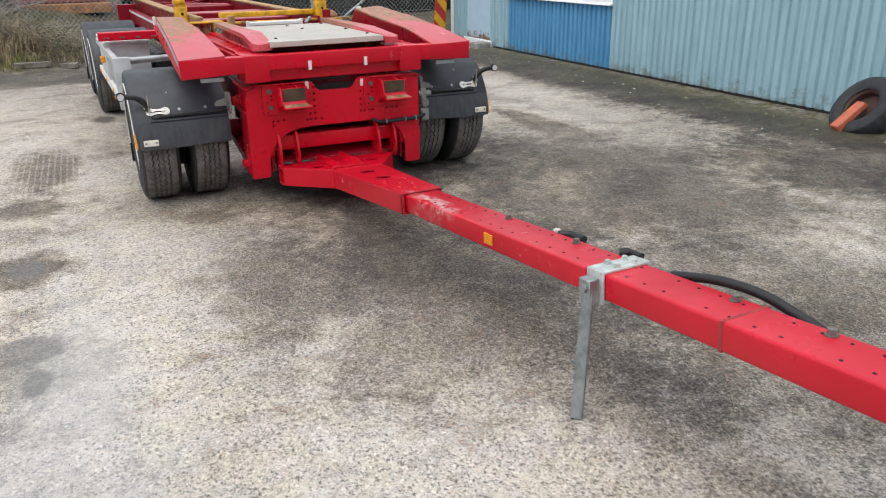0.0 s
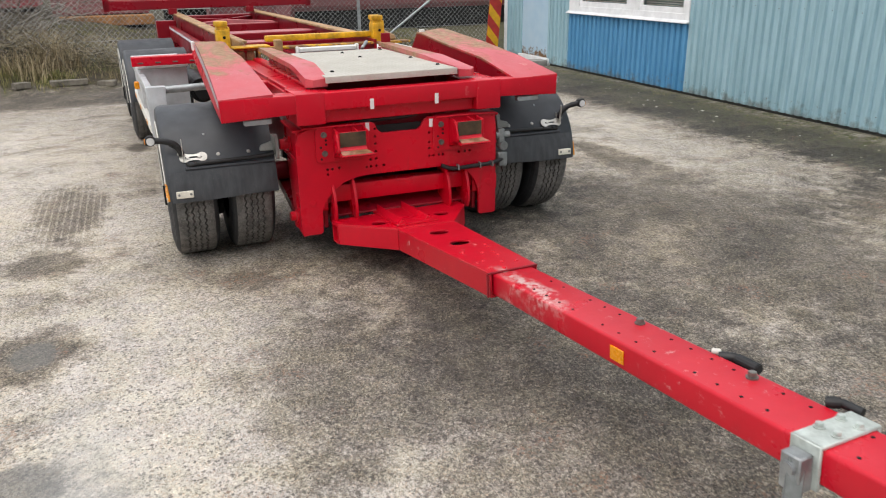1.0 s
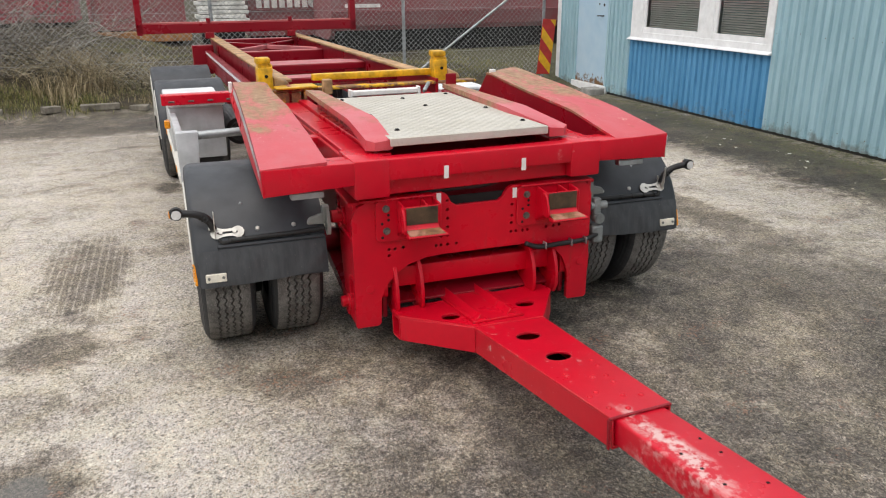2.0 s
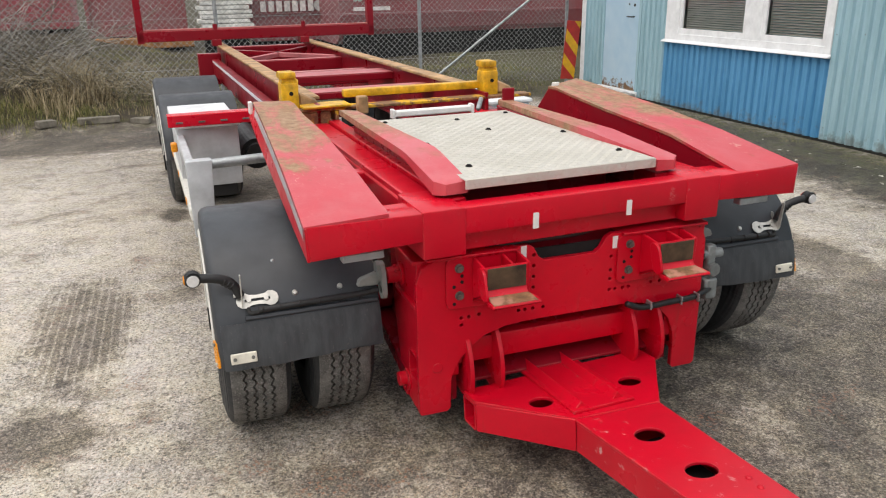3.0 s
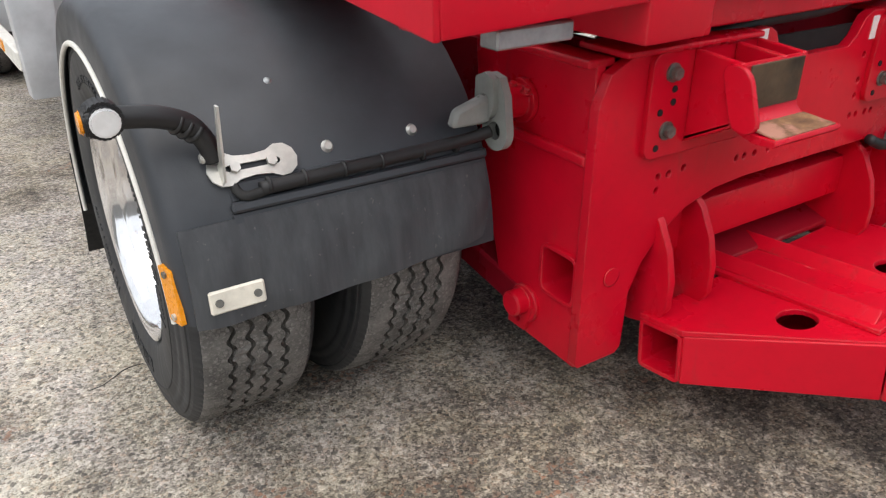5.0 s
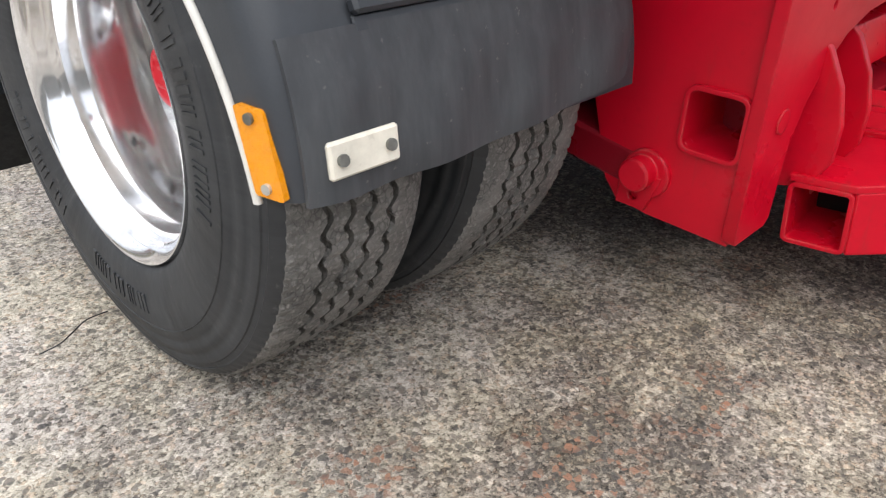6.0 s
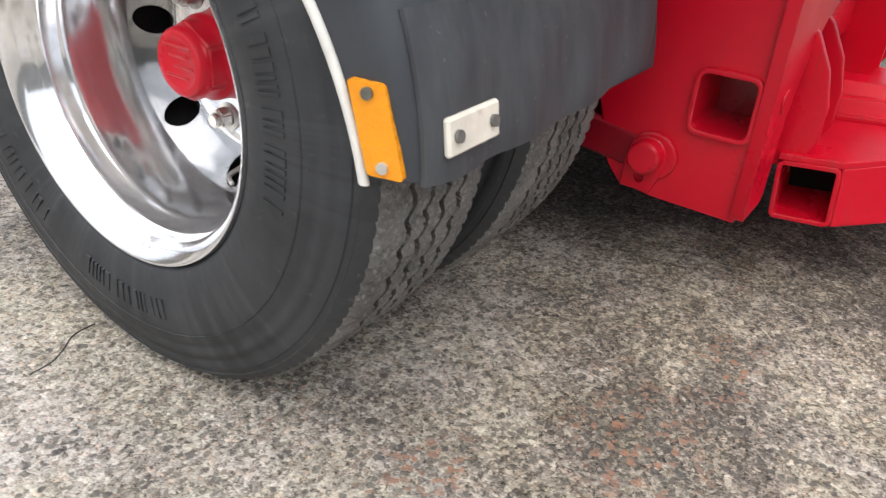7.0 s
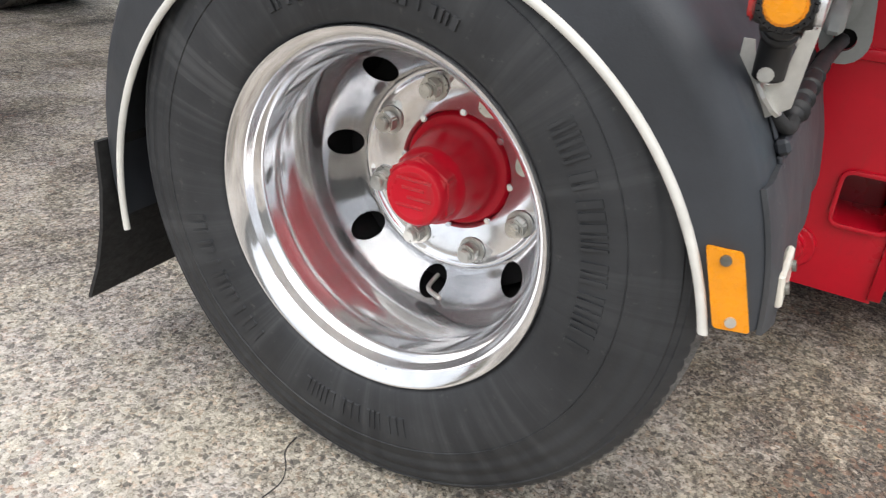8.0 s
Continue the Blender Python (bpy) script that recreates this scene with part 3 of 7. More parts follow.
def build_ground():
    xs, ys = lane(-7, 7, 0.2, 900), lane(-7, 13, 0.2, 900)
    bm = bmesh.new()
    grid = [[bm.verts.new((x, y, ground_height(x, y))) for x in xs] for y in ys]
    for a, b in zip(grid, grid[1:]):
        for i in range(len(xs) - 1):
            bm.faces.new((a[i], a[i + 1], b[i + 1], b[i]))
    tagged(part("ground", bm, ASPHALT, smooth=180), "worn grey-brown asphalt yard with stains and a soil verge", "ground", kind="structure")


build_ground()


# ---- the trailer ----
trailer = thing("drawbar_trailer", "red steel container trailer with drawbar, dual wheels and dark grey mudguards", "trailer")
CHASSIS = pose(0, 0, 0, 0, 0, 2.0)
FLIP = Matrix.Diagonal((-1, 1, 1, 1))
HUB_Y, HUB_Z, LIP_X = 0.709, 0.428, 1.273


NUTSTEEL = plain("dull_nut_steel", (0.60, 0.59, 0.55), 0.34, 0.9, 0.12, 30, 0.06, 150)


def build_wheel():
    """A dual wheel on its axle; the outer lip lies in its plane x = 0 and the outside looks towards -x."""
    # rim: lip, stepped barrel, dish
    rim = lathe([(0.024, 0.254), (0.009, 0.2535), (0.0045, 0.2522), (0.005, 0.2495), (0.019, 0.2345), (0.024, 0.2318), (0.036, 0.2295), (0.041, 0.2265), (0.046, 0.2215), (0.054, 0.2195), (0.072, 0.218), (0.078, 0.215), (0.086, 0.2125), (0.130, 0.211), (0.160, 0.213), (0.178, 0.2165), (0.190, 0.218)], 112)
    seg = 96
    hand = [ring2(0.1915 * math.cos(radians(3.7 + 45 * i)), 0.1915 * math.sin(radians(3.7 + 45 * i)), 0.0225, 16) for i in range(8)]
    bowl = lambda r: 0.190 + 0.050 * min(1.0, max(0.0, (0.218 - r) / 0.050)) ** 0.85
    rings = [ring2(0, 0, 0.218, 96), ring2(0, 0, 0.156, 96)] + hand
    pts, edges = [], []
    for ring in rings:
        n = len(pts)
        pts += [Vector(q) for q in ring]
        edges += [(n + i, n + (i + 1) % len(ring)) for i in range(len(ring))]
    for r in (0.160, 0.165, 0.171, 0.177, 0.183, 0.189, 0.195, 0.2, 0.2045, 0.209, 0.2135):
        pts += [Vector(q) for q in ring2(0, 0, r, 96) if all(math.dist(q, (0.1915 * math.cos(radians(3.7 + 45 * i)), 0.1915 * math.sin(radians(3.7 + 45 * i)))) > 0.0245 for i in range(8))]
    co, _, tris, *_ = delaunay_2d_cdt(pts, edges, [], 0, 1e-6)
    disc = bmesh.new()
    vs = [disc.verts.new((bowl(q.length), q.x, q.y)) for q in co]
    for tri in tris:
        mid = sum((co[i] for i in tri), Vector((0, 0))) / len(tri)
        if 0.1562 < mid.length < 0.218 and not any(inside(mid, h) for h in hand):
            disc.faces.new([vs[i] for i in tri])
    bmesh.ops.solidify(disc, geom=disc.faces[:], thickness=0.007)
    flange = lathe([(0.2405, 0.1660), (0.2375, 0.1640), (0.2365, 0.160), (0.239, 0.1565), (0.243, 0.153), (0.2445, 0.150), (0.2445, 0.098), (0.248, 0.095), (0.268, 0.094)], 96)
    back = lathe([(0.30, 0.225), (0.20, 0.23), (0.10, 0.235), (0.03, 0.25)], 48)
    wheel = part("wheel", rim, ALU, trailer, "polished aluminium dual wheel with a red hub", 50)
    part("wheel_disc", disc, ALU, wheel, "dished disc with hand holes", 50)
    part("wheel_flange", flange, ALU, wheel, "", 50)
    # inner rim and its back faces are coloured near-black in place of shade
    part("inner_rim", join(back, lathe([(0.262, 0.21), (0.262, 0.05)], 48), lathe([(0.33, 0.245), (0.34, 0.262), (0.57, 0.262), (0.58, 0.05)], 48)), DARK, wheel, "inner rim painted near-black for shade", 50)
    for i in range(8):
        a = radians(26.2 + 45 * i)
        p = Vector((0.2448, 0.1335 * math.cos(a), 0.1335 * math.sin(a)))
        out = lambda d: p + Vector((-d, 0, 0))
        nut = part("wheel_nut", join(cyl(out(0), out(0.007), 0.0225, 24, bev=0.002), cyl(out(0.006), out(0.027), 0.0178, 6, bev=0.0025)), NUTSTEEL, wheel, "dull silver wheel nut", 40)
        part("stud", cyl(out(0.026), out(0.036), 0.0115, 16, bev=0.002), NUTSTEEL, nut, "", 40)
    hub = lathe([(0.275, 0.1), (0.262, 0.0935), (0.252, 0.0915), (0.246, 0.088), (0.244, 0.079), (0.238, 0.075), (0.222, 0.073), (0.206, 0.069), (0.196, 0.0645), (0.182, 0.0615), (0.166, 0.0605)], 64)
    cap = lathe([(0.176, 0.0605), (0.162, 0.0605), (0.156, 0.056), (0.150, 0.053), (0.138, 0.051), (0.122, 0.0485), (0.1165, 0.0445), (0.1155, 0.036), (0.1165, 0.0345), (0.1165, 0.0001)], 64)
    hexring = cyl((0.158, 0, 0), (0.128, 0, 0), 0.0575, 6, bev=0.004)
    part("hub", hub, RED, wheel, "red painted hub", 45)
    for i in range(8):
        a = radians(48.7 + 45 * i)
        p = Vector((0.250, 0.0960 * math.cos(a), 0.0960 * math.sin(a)))
        part("bore_lug", cyl(p, p + Vector((-0.006, 0, 0)), 0.0065, 14, bev=0.002), ALU, wheel, "", 40)
    part("hub_cap", join(cap, hexring), RED, wheel, "red hexagonal hub cap", 40)
    marks = [box(0.1148, 0.1175, -0.03 + 0.012 * (i % 2), 0.028 - 0.009 * (i % 3), 0.022 - 0.014 * i, 0.027 - 0.014 * i, 0.001) for i in range(4)]
    tagged(part("casting_mark", join(*marks), RED, wheel, "raised casting marks"), kind="stuff")
    stem = tube([(0.23, 0.01, -0.185), (0.19, 0.005, -0.19), (0.165, -0.03, -0.185)], 0.004, 8)
    part("valve_stem", stem, ZINC, wheel, "pale valve stem", 180)

    # tyres, with four zigzag grooves round the tread
    w = 0.262
    for name, x0 in (("tyre", -0.006), ("inner_tyre", 0.318)):
        # bead, bulged sidewall, fine ridges towards the rounded shoulder
        half = [(0.030, 0.252), (0.014, 0.257), (0.009, 0.263), (0.004, 0.285), (0.0, 0.318), (0.0, 0.345), (0.003, 0.364), (0.0042, 0.3655), (0.0055, 0.375), (0.0048, 0.3775), (0.0068, 0.3875), (0.0080, 0.3885), (0.0100, 0.3975), (0.0094, 0.3995), (0.013, 0.4085), (0.0155, 0.4095), (0.0185, 0.4165), (0.0175, 0.4185), (0.0245, 0.4265), (0.031, 0.4325)]
        tread = []
        for g in (0.082, 0.115, 0.147, 0.180):
            tread += [(g - 0.0044, 0.4390), (g - 0.0022, 0.4310), (g + 0.0022, 0.4310), (g + 0.0044, 0.4390)]
        prof = half + [(0.036, 0.4362), (0.056, 0.4384)] + tread + [(w - 0.056, 0.4384), (w - 0.036, 0.4362)] + [(w - x, r) for x, r in reversed(half)]
        first, last = len(half) + 2, len(half) + 1 + len(tread)
        rnd = random.Random(11)
        worn = [[rnd.uniform(-1, 1) for _ in range(40)] for _ in range(64)]

        def zig(i, j, x, r):
            wave, step = divmod(i % 512, 8)
            wear = worn[wave][j % 40]
            if first <= j <= last:
                x += (0.0, 0.003, 0.0046, 0.0042, 0.0006, -0.003, -0.0046, -0.0042)[step] + 0.0011 * wear
                # short cuts run in from the groove at every turn of the zigzag
                if step in (2, 6) and r > 0.435:
                    r -= 0.0022 + 0.0014 * wear
                elif r > 0.435:
                    r += 0.0006 * math.sin(wave * 2.1 + j)
            elif j in (first - 1, last + 1):
                r -= 0.0016 * (step == 3) + 0.0005 * wear
            elif j in (first - 2, last + 2):
                r -= 0.0038 * (step in (0, 4)) + 0.0006 * wear
            elif j in (first - 3, last + 3):
                r -= 0.0024 * (step in (0, 4))
            return x + x0, r

        bm = lathe(prof, 512, wobble=zig)
        bm.faces.ensure_lookup_table()
        for f in bm.faces:
            c = f.calc_center_median()
            rad = math.hypot(c.y, c.z)
            f.material_index = 2 if 0.06 < c.x - x0 < w - 0.06 and 0.425 < rad < 0.4352 else (1 if rad > 0.4315 else 0)
        if x0 < 0:
            # a raised band, and plain low bars where the maker's lettering stands
            bars = [lathe([(x0 - 0.0005, 0.3515), (x0 + 0.003, 0.3535), (x0 + 0.003, 0.3495)], 96, closed_profile=True)]
            rnd = random.Random(3)
            for run, lo, hi in (((-52, -14), 0.298, 0.330), ((-104, -72), 0.298, 0.330), ((60, 112), 0.288, 0.304), ((142, 196), 0.296, 0.330)):
                a = run[0]
                while a < run[1]:
                    size = rnd.choice((0.7, 0.9, 1.6))
                    bars.append(lathe([(x0 - 0.0008, lo + 0.002), (x0 - 0.0016, hi), (x0 + 0.004, hi + 0.0015), (x0 + 0.006, lo)], 2, a, a + size, True))
                    a += size + rnd.choice((0.7, 0.9, 2.6))
            tagged(part("sidewall_lettering", join(*bars), SIDEWALL, wheel, "raised unreadable bars on the sidewall"), kind="stuff")
        part(name, bm, [SIDEWALL, TREAD, GROOVE], wheel, "black truck tyre with a dusty zigzag tread" if x0 < 0 else "", 40)
    return wheel


WHEEL_AT = {s: (Matrix.Translation((-s * LIP_X, HUB_Y, HUB_Z)) @ pose(0, 0, 0, 0, 0, 0 if s > 0 else 180) @ Matrix.Diagonal((1, 0.988, 0.988, 1))) for s in (1, -1)}
WHEEL_AT[-1] = Matrix.Translation((-0.03, 0, 0)) @ WHEEL_AT[-1]
first_wheel = build_wheel()
first_wheel.matrix_basis = WHEEL_AT[1]
clone(first_wheel, trailer, WHEEL_AT[-1] @ pose(0, 0, 0, 17, 0, 0))
for axle_y in (4.45, 5.76):
    for s in (1, -1):
        clone(first_wheel, trailer, CHASSIS @ Matrix.Translation((0, axle_y - HUB_Y, 0)) @ WHEEL_AT[s] @ pose(0, 0, 0, 31 * s, 0, 0))

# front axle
part("axle", join(cyl((-0.72, HUB_Y, HUB_Z), (0.72, HUB_Y, HUB_Z), 0.06, 20), box(-0.5, 0.5, HUB_Y - 0.06, HUB_Y + 0.06, HUB_Z - 0.07, HUB_Z + 0.07, 0.01)), RED_OLD_SHADED, trailer, "", 40)
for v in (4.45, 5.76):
    part("axle", moved(cyl((-0.95, v, HUB_Z), (0.95, v, HUB_Z), 0.065, 20), CHASSIS), RED_OLD_SHADED, trailer, "", 40)
for s in (-1, 1):
    part("air_spring", join(cyl((s * 0.42, 0.98, 0.42), (s * 0.42, 0.98, 0.60), 0.11, 24, bev=0.03), cyl((s * 0.42, 0.98, 0.36), (s * 0.42, 0.98, 0.42), 0.08, 20)), HOSE, trailer, "black rubber air spring", 40)

# trailing arms, brake chambers and air tank added to block light between the wheels
for s in (-1, 1):
    part("suspension_arm", hexa([(s * 0.42, 0.40, 0.36), (s * 0.53, 0.40, 0.36), (s * 0.53, 1.12, 0.29), (s * 0.42, 1.12, 0.29), (s * 0.42, 0.40, 0.46), (s * 0.53, 0.40, 0.46), (s * 0.53, 1.12, 0.37), (s * 0.42, 1.12, 0.37)], 0.012), RED_OLD_SHADED, trailer, "dull red trailing arm added to block light", 40)
    part("brake_chamber", join(cyl((s * 0.27, 0.50, 0.40), (s * 0.27, 0.60, 0.40), 0.085, 24, bev=0.012), cyl((s * 0.27, 0.60, 0.40), (s * 0.27, 0.68, 0.40), 0.06, 20, bev=0.01)), HOSE, trailer, "black brake chamber added to block light", 40)
part("air_tank", join(cyl((-0.36, 1.22, 0.42), (0.36, 1.22, 0.42), 0.125, 28, bev=0.03), box(-0.30, -0.26, 1.09, 1.36, 0.42, 0.56, 0.004), box(0.26, 0.30, 1.09, 1.36, 0.42, 0.56, 0.004)), HOSE, trailer, "black air tank added to block light under the dolly", 40)

# ---- mudguards ----
MUD_Y, MUD_Z, MUD_R = 0.715, 0.415, 0.495


def strip_radius(a):
    """The lower edge of the side lip: a circle whose centre lies lower than the shell's."""
    d, r = 0.080, 0.451
    return -d * math.sin(a) + math.sqrt(r * r - (d * math.cos(a)) ** 2)


def mudguard(place, mirror, front):
    """A dark plastic mudguard round the dual wheel; front ones carry a lamp arm and reflectors."""
    m = place @ (FLIP if mirror else Matrix.Identity(4))
    at = m @ Matrix.Translation((0, MUD_Y, MUD_Z))
    prof = [(-0.690, MUD_R), (-1.246, MUD_R), (-1.266, MUD_R - 0.006), (-1.278, MUD_R - 0.020), (-1.281, MUD_R - 0.035), (-1.283, 0.4), (-1.278, 0.4), (-1.276, MUD_R - 0.033), (-1.272, MUD_R - 0.022), (-1.262, MUD_R - 0.011), (-1.246, MUD_R - 0.006), (-0.690, MUD_R - 0.006)]
    lo, hi, n = -13.0, 177.5, 52

    def lip(i, j, x, r):
        return (x, strip_radius(radians(lo + (hi - lo) * i / n))) if j in (5, 6) else (x, r - 0.032 * max(0.0, math.sin(radians(lo + (hi - lo) * i / n))) ** 3)

    shell = part("mudguard", moved(lathe(prof, n, lo, hi, True, lip), at), PLASTIC, trailer, "dark grey plastic mudguard with a white edge strip", 40)
    edge = [(-1.285 + 0.005 * math.cos(t), 0.0058 * math.sin(t)) for t in np.linspace(0, 2 * math.pi, 8, endpoint=False)]
    part("edge_strip", moved(lathe(edge, 64, lo - 2, hi + 1, True, lambda i, j, x, r: (x, r + strip_radius(radians(lo - 2 + (hi - lo + 3) * i / 64)))), at), WHITE, shell, "white rubber edge strip", 60)
    back = [(0.488, 0.02), (0.492, -0.06), (0.505, -0.13), (0.53, -0.21), (0.568, -0.288)]
    bm = bmesh.new()
    cols = [[bm.verts.new((x, y + t, z)) for y, z in back] for x in (-1.288, -0.70) for t in (0, 0.008)]
    for a, b in ((0, 1), (1, 3), (3, 2), (2, 0)):
        for i in range(len(back) - 1):
            bm.faces.new((cols[a][i], cols[a][i + 1], cols[b][i + 1], cols[b][i]))
    bm.faces.new([c[0] for c in (cols[0], cols[1], cols[3], cols[2])])
    bm.faces.new([c[-1] for c in (cols[0], cols[1], cols[3], cols[2])])
    part("mud_flap", moved(bm, at), FLAP, shell, "black rubber mud flap")
    if not front:
        return shell
    # a point of the shell: degrees from level at the front, x, and height above the skin
    skin = lambda x, deg, up=0.0: m @ Vector((x, MUD_Y - (MUD_R - 0.032 * math.sin(radians(deg)) ** 3 + up) * math.cos(radians(deg)), MUD_Z + (MUD_R - 0.032 * math.sin(radians(deg)) ** 3 + up) * math.sin(radians(deg))))

    def on_skin(a0, a1, x0, x1, thick, bev=0.002, lift=0.0):
        c = [skin(x, a, u) for u in (lift, lift + thick) for x, a in ((x0, a0), (x1, a0), (x1, a1), (x0, a1))]
        return hexa(c, bev)

    part("seam_rib", join(on_skin(21.5, 23.5, -1.175, -0.692, 0.016, 0.004), on_skin(23.5, 27.0, -1.17, -0.692, 0.005, 0.002), on_skin(19.5, 21.5, -1.175, -0.694, 0.006, 0.002)), PLASTIC, shell, "folded plastic seam across the mudguard")
    # the flap: soft dents, its inner lower corner cut upwards and rounded, thin at the outer end
    sheet = bmesh.new()
    layers = []
    cols, rows = 30, 9
    for out_side in (0, 1):
        grid = []
        for i in range(cols + 1):
            u = i / cols
            x = -1.262 + (1.262 - 0.700) * u
            low = 1.9 + 2.6 * u ** 1.7 - 0.7 * math.sin(math.pi * u) + 5.0 * max(0.0, (u - 0.955) / 0.045) ** 2
            column = []
            for j in range(rows + 1):
                deg = low + (20.6 - low) * j / rows
                ease = min(1.0, u / 0.05)
                dent = 0.004 * math.sin(u * 23 + 0.6 * math.sin(j * 0.8)) * (1 - j / rows) + 0.003 * noise.noise(Vector((u * 7, j * 0.4, 2.0)))
                up = (0.0015 + 0.0055 * ease + dent * ease) if out_side else -0.004
                column.append(sheet.verts.new(skin(x, deg, up)))
            grid.append(column)
        layers.append(grid)
    for grid in layers:
        for p, q in zip(grid, grid[1:]):
            for j in range(rows):
                sheet.faces.new((p[j], q[j], q[j + 1], p[j + 1]))
    for i in range(cols):
        for j in (0, rows):
            sheet.faces.new((layers[0][i][j], layers[0][i + 1][j], layers[1][i + 1][j], layers[1][i][j]))
    for i in (0, cols):
        for j in range(rows):
            sheet.faces.new((layers[0][i][j], layers[0][i][j + 1], layers[1][i][j + 1], layers[1][i][j]))
    part("front_flap", sheet, DUSTYFLAP, shell, "dark rubber flap of the mudguard", 50)
    for x in (-0.991, -0.827):
        p = skin(x, 30.3)
        part("rivet", join(cyl(p, p + (p - skin(x, 30.3, -1)).normalized() * 0.006, 0.011, 14, 0.007)), ZINC, shell, "", 50)
    for x, a in ((-1.05, 46),):
        p = skin(x, a)
        part("rivet", cyl(p, p + (p - skin(x, a, -1)).normalized() * 0.003, 0.007, 12, 0.004), GALV, shell, "", 50)
    # amber side reflector, on the lip
    turn = radians(14)
    lean = lambda a, b, c: Vector((-1.279 - c * math.cos(turn) - a * math.sin(turn), 0.2615 + a * math.cos(turn) - c * math.sin(turn) + 0.29 * b, 0.4835 + b))
    amb = part("amber_reflector", moved(plate(rounded(-0.0185, 0.0185, -0.043, 0.043, 0.004), 0.008, lean, bev=0.002), m), AMBER, shell, "amber side reflector")
    for db, steel in ((-0.033, ZINC), (0.033, BOLT)):
        part("screw", moved(cyl(lean(0, db, 0.007), lean(0, db, 0.0115), 0.0058, 14), m), steel, amb, "", 40)
    whi = part("white_reflector", join(on_skin(4.6, 9.0, -1.240, -1.150, 0.009, 0.003, 0.005)), CREAM, shell, "dirty cream front reflector")
    for x in (-1.226, -1.164):
        p = skin(x, 6.8, 0.014)
        part("screw", cyl(p, p + (p - skin(x, 6.6, 0)).normalized() * 0.004, 0.0065, 12), BOLT, whi)
    # slotted zinc plate and rubber lamp arm
    dog = [(-0.046 + 0.028 * math.cos(a), 0.028 * math.sin(a)) for a in np.linspace(math.pi * 0.25, math.pi * 1.75, 9)] + [(0.0, -0.017)] + [(0.046 + 0.028 * math.cos(a), 0.028 * math.sin(a)) for a in np.linspace(-math.pi * 0.75, math.pi * 0.75, 9)] + [(0.0, 0.017)]
    frame_m = Matrix.Translation(skin(-1.124, 29.4, 0.006)) @ m.to_3x3().to_4x4() @ pose(0, 0, 0, 90 - 34 - 4, 0, 0)
    slot = part("slotted_plate", moved(plate(dog, 0.004, lambda a, b, c: Vector((a, b, c)), [rounded(-0.045, 0.045, -0.005, 0.005, 0.0045)]), frame_m), ZINC, shell, "slotted zinc plate")
    for dx in (-0.03, 0.03):
        q = frame_m @ Vector((dx, 0, 0.004))
        part("screw", cyl(q, frame_m @ Vector((dx, 0, 0.011)), 0.009, 6), ZINC, slot)
    arm_at = m @ Matrix.Translation((-1.180, 0.300, 0.676))
    ear = plate([(0.015, 0.037), (0.004, 0.037), (-0.003, 0.010), (-0.010, -0.004), (-0.018, -0.007), (-0.026, -0.002), (-0.031, 0.008), (-0.042, 0.065), (-0.046, 0.095), (-0.056, 0.094), (-0.055, 0.075), (-0.046, -0.025), (-0.011, -0.048), (0.028, 0.0), (0.015, 0.007)], 0.004, lambda a, b, c: Vector((c, a, b)))
    lamp = part("lamp_arm", moved(join(tube([(-0.002, -0.017, 0.004), (-0.012, -0.018, 0.035), (-0.035, -0.021, 0.066), (-0.08, -0.027, 0.086), (-0.135, -0.031, 0.0945)], 0.0165, 12), *[cyl((-0.024 - 0.012 * i, -0.0195 - 0.0012 * i, 0.050 + 0.010 * i), (-0.029 - 0.012 * i, -0.0202 - 0.0012 * i, 0.055 + 0.009 * i), 0.0188, 12) for i in range(3)]), arm_at), HOSE, shell, "black rubber marker-lamp arm", 180)
    part("lamp_bracket", moved(ear, arm_at), ZINC, lamp, "thin zinc lamp bracket")
    part("arm_bolt", moved(cyl((-0.014, -0.016, 0.008), (-0.024, -0.016, 0.008), 0.0085, 14, bev=0.002), arm_at), ZINC, lamp, "", 40)
    part("lamp_head", moved(join(cyl((-0.150, -0.054, 0.096), (-0.150, -0.009, 0.096), 0.027, 24, bev=0.006), cyl((-0.150, -0.032, 0.096), (-0.176, -0.032, 0.0945), 0.0235, 24, bev=0.004)), arm_at), HOSE, lamp, "", 40)
    part("front_lens", moved(cyl((-0.150, -0.060, 0.096), (-0.150, -0.053, 0.096), 0.021, 20, bev=0.003), arm_at), LENS, lamp, "clear front lens", 40)
    part("side_lens", moved(cyl((-0.181, -0.032, 0.0945), (-0.174, -0.032, 0.0945), 0.0175, 20, bev=0.003), arm_at), AMBER, lamp, "amber side lens", 40)
    part("rear_lens", moved(cyl((-0.150, -0.010, 0.096), (-0.150, -0.003, 0.096), 0.021, 20, bev=0.003), arm_at), REDLENS, lamp, "red rear lens", 40)
    run = [(-0.695, 0.235, 0.652), (-0.74, 0.243, 0.643), (-0.85, 0.250, 0.636), (-1.0, 0.252, 0.632), (-1.125, 0.253, 0.629)]
    cable = part("lamp_cable", moved(tube(run, 0.0115, 10), m), HOSE, shell, "taped black cable along the seam", 180)
    curl = [(-1.10, 0.252, 0.629), (-1.145, 0.252, 0.622), (-1.160, 0.262, 0.630), (-1.163, 0.282, 0.650)]
    part("cable_end", moved(tube(curl, 0.008, 10), m), FLAP, cable, "ribbed cable end", 180)
    for x in (-0.76, -0.83, -0.91, -0.98, -1.05, -1.11):
        part("cable_tie", moved(cyl((x, 0.250, 0.6335), (x - 0.004, 0.250, 0.6335), 0.0135, 12), m), HOSE, cable, "", 180)
    return shell


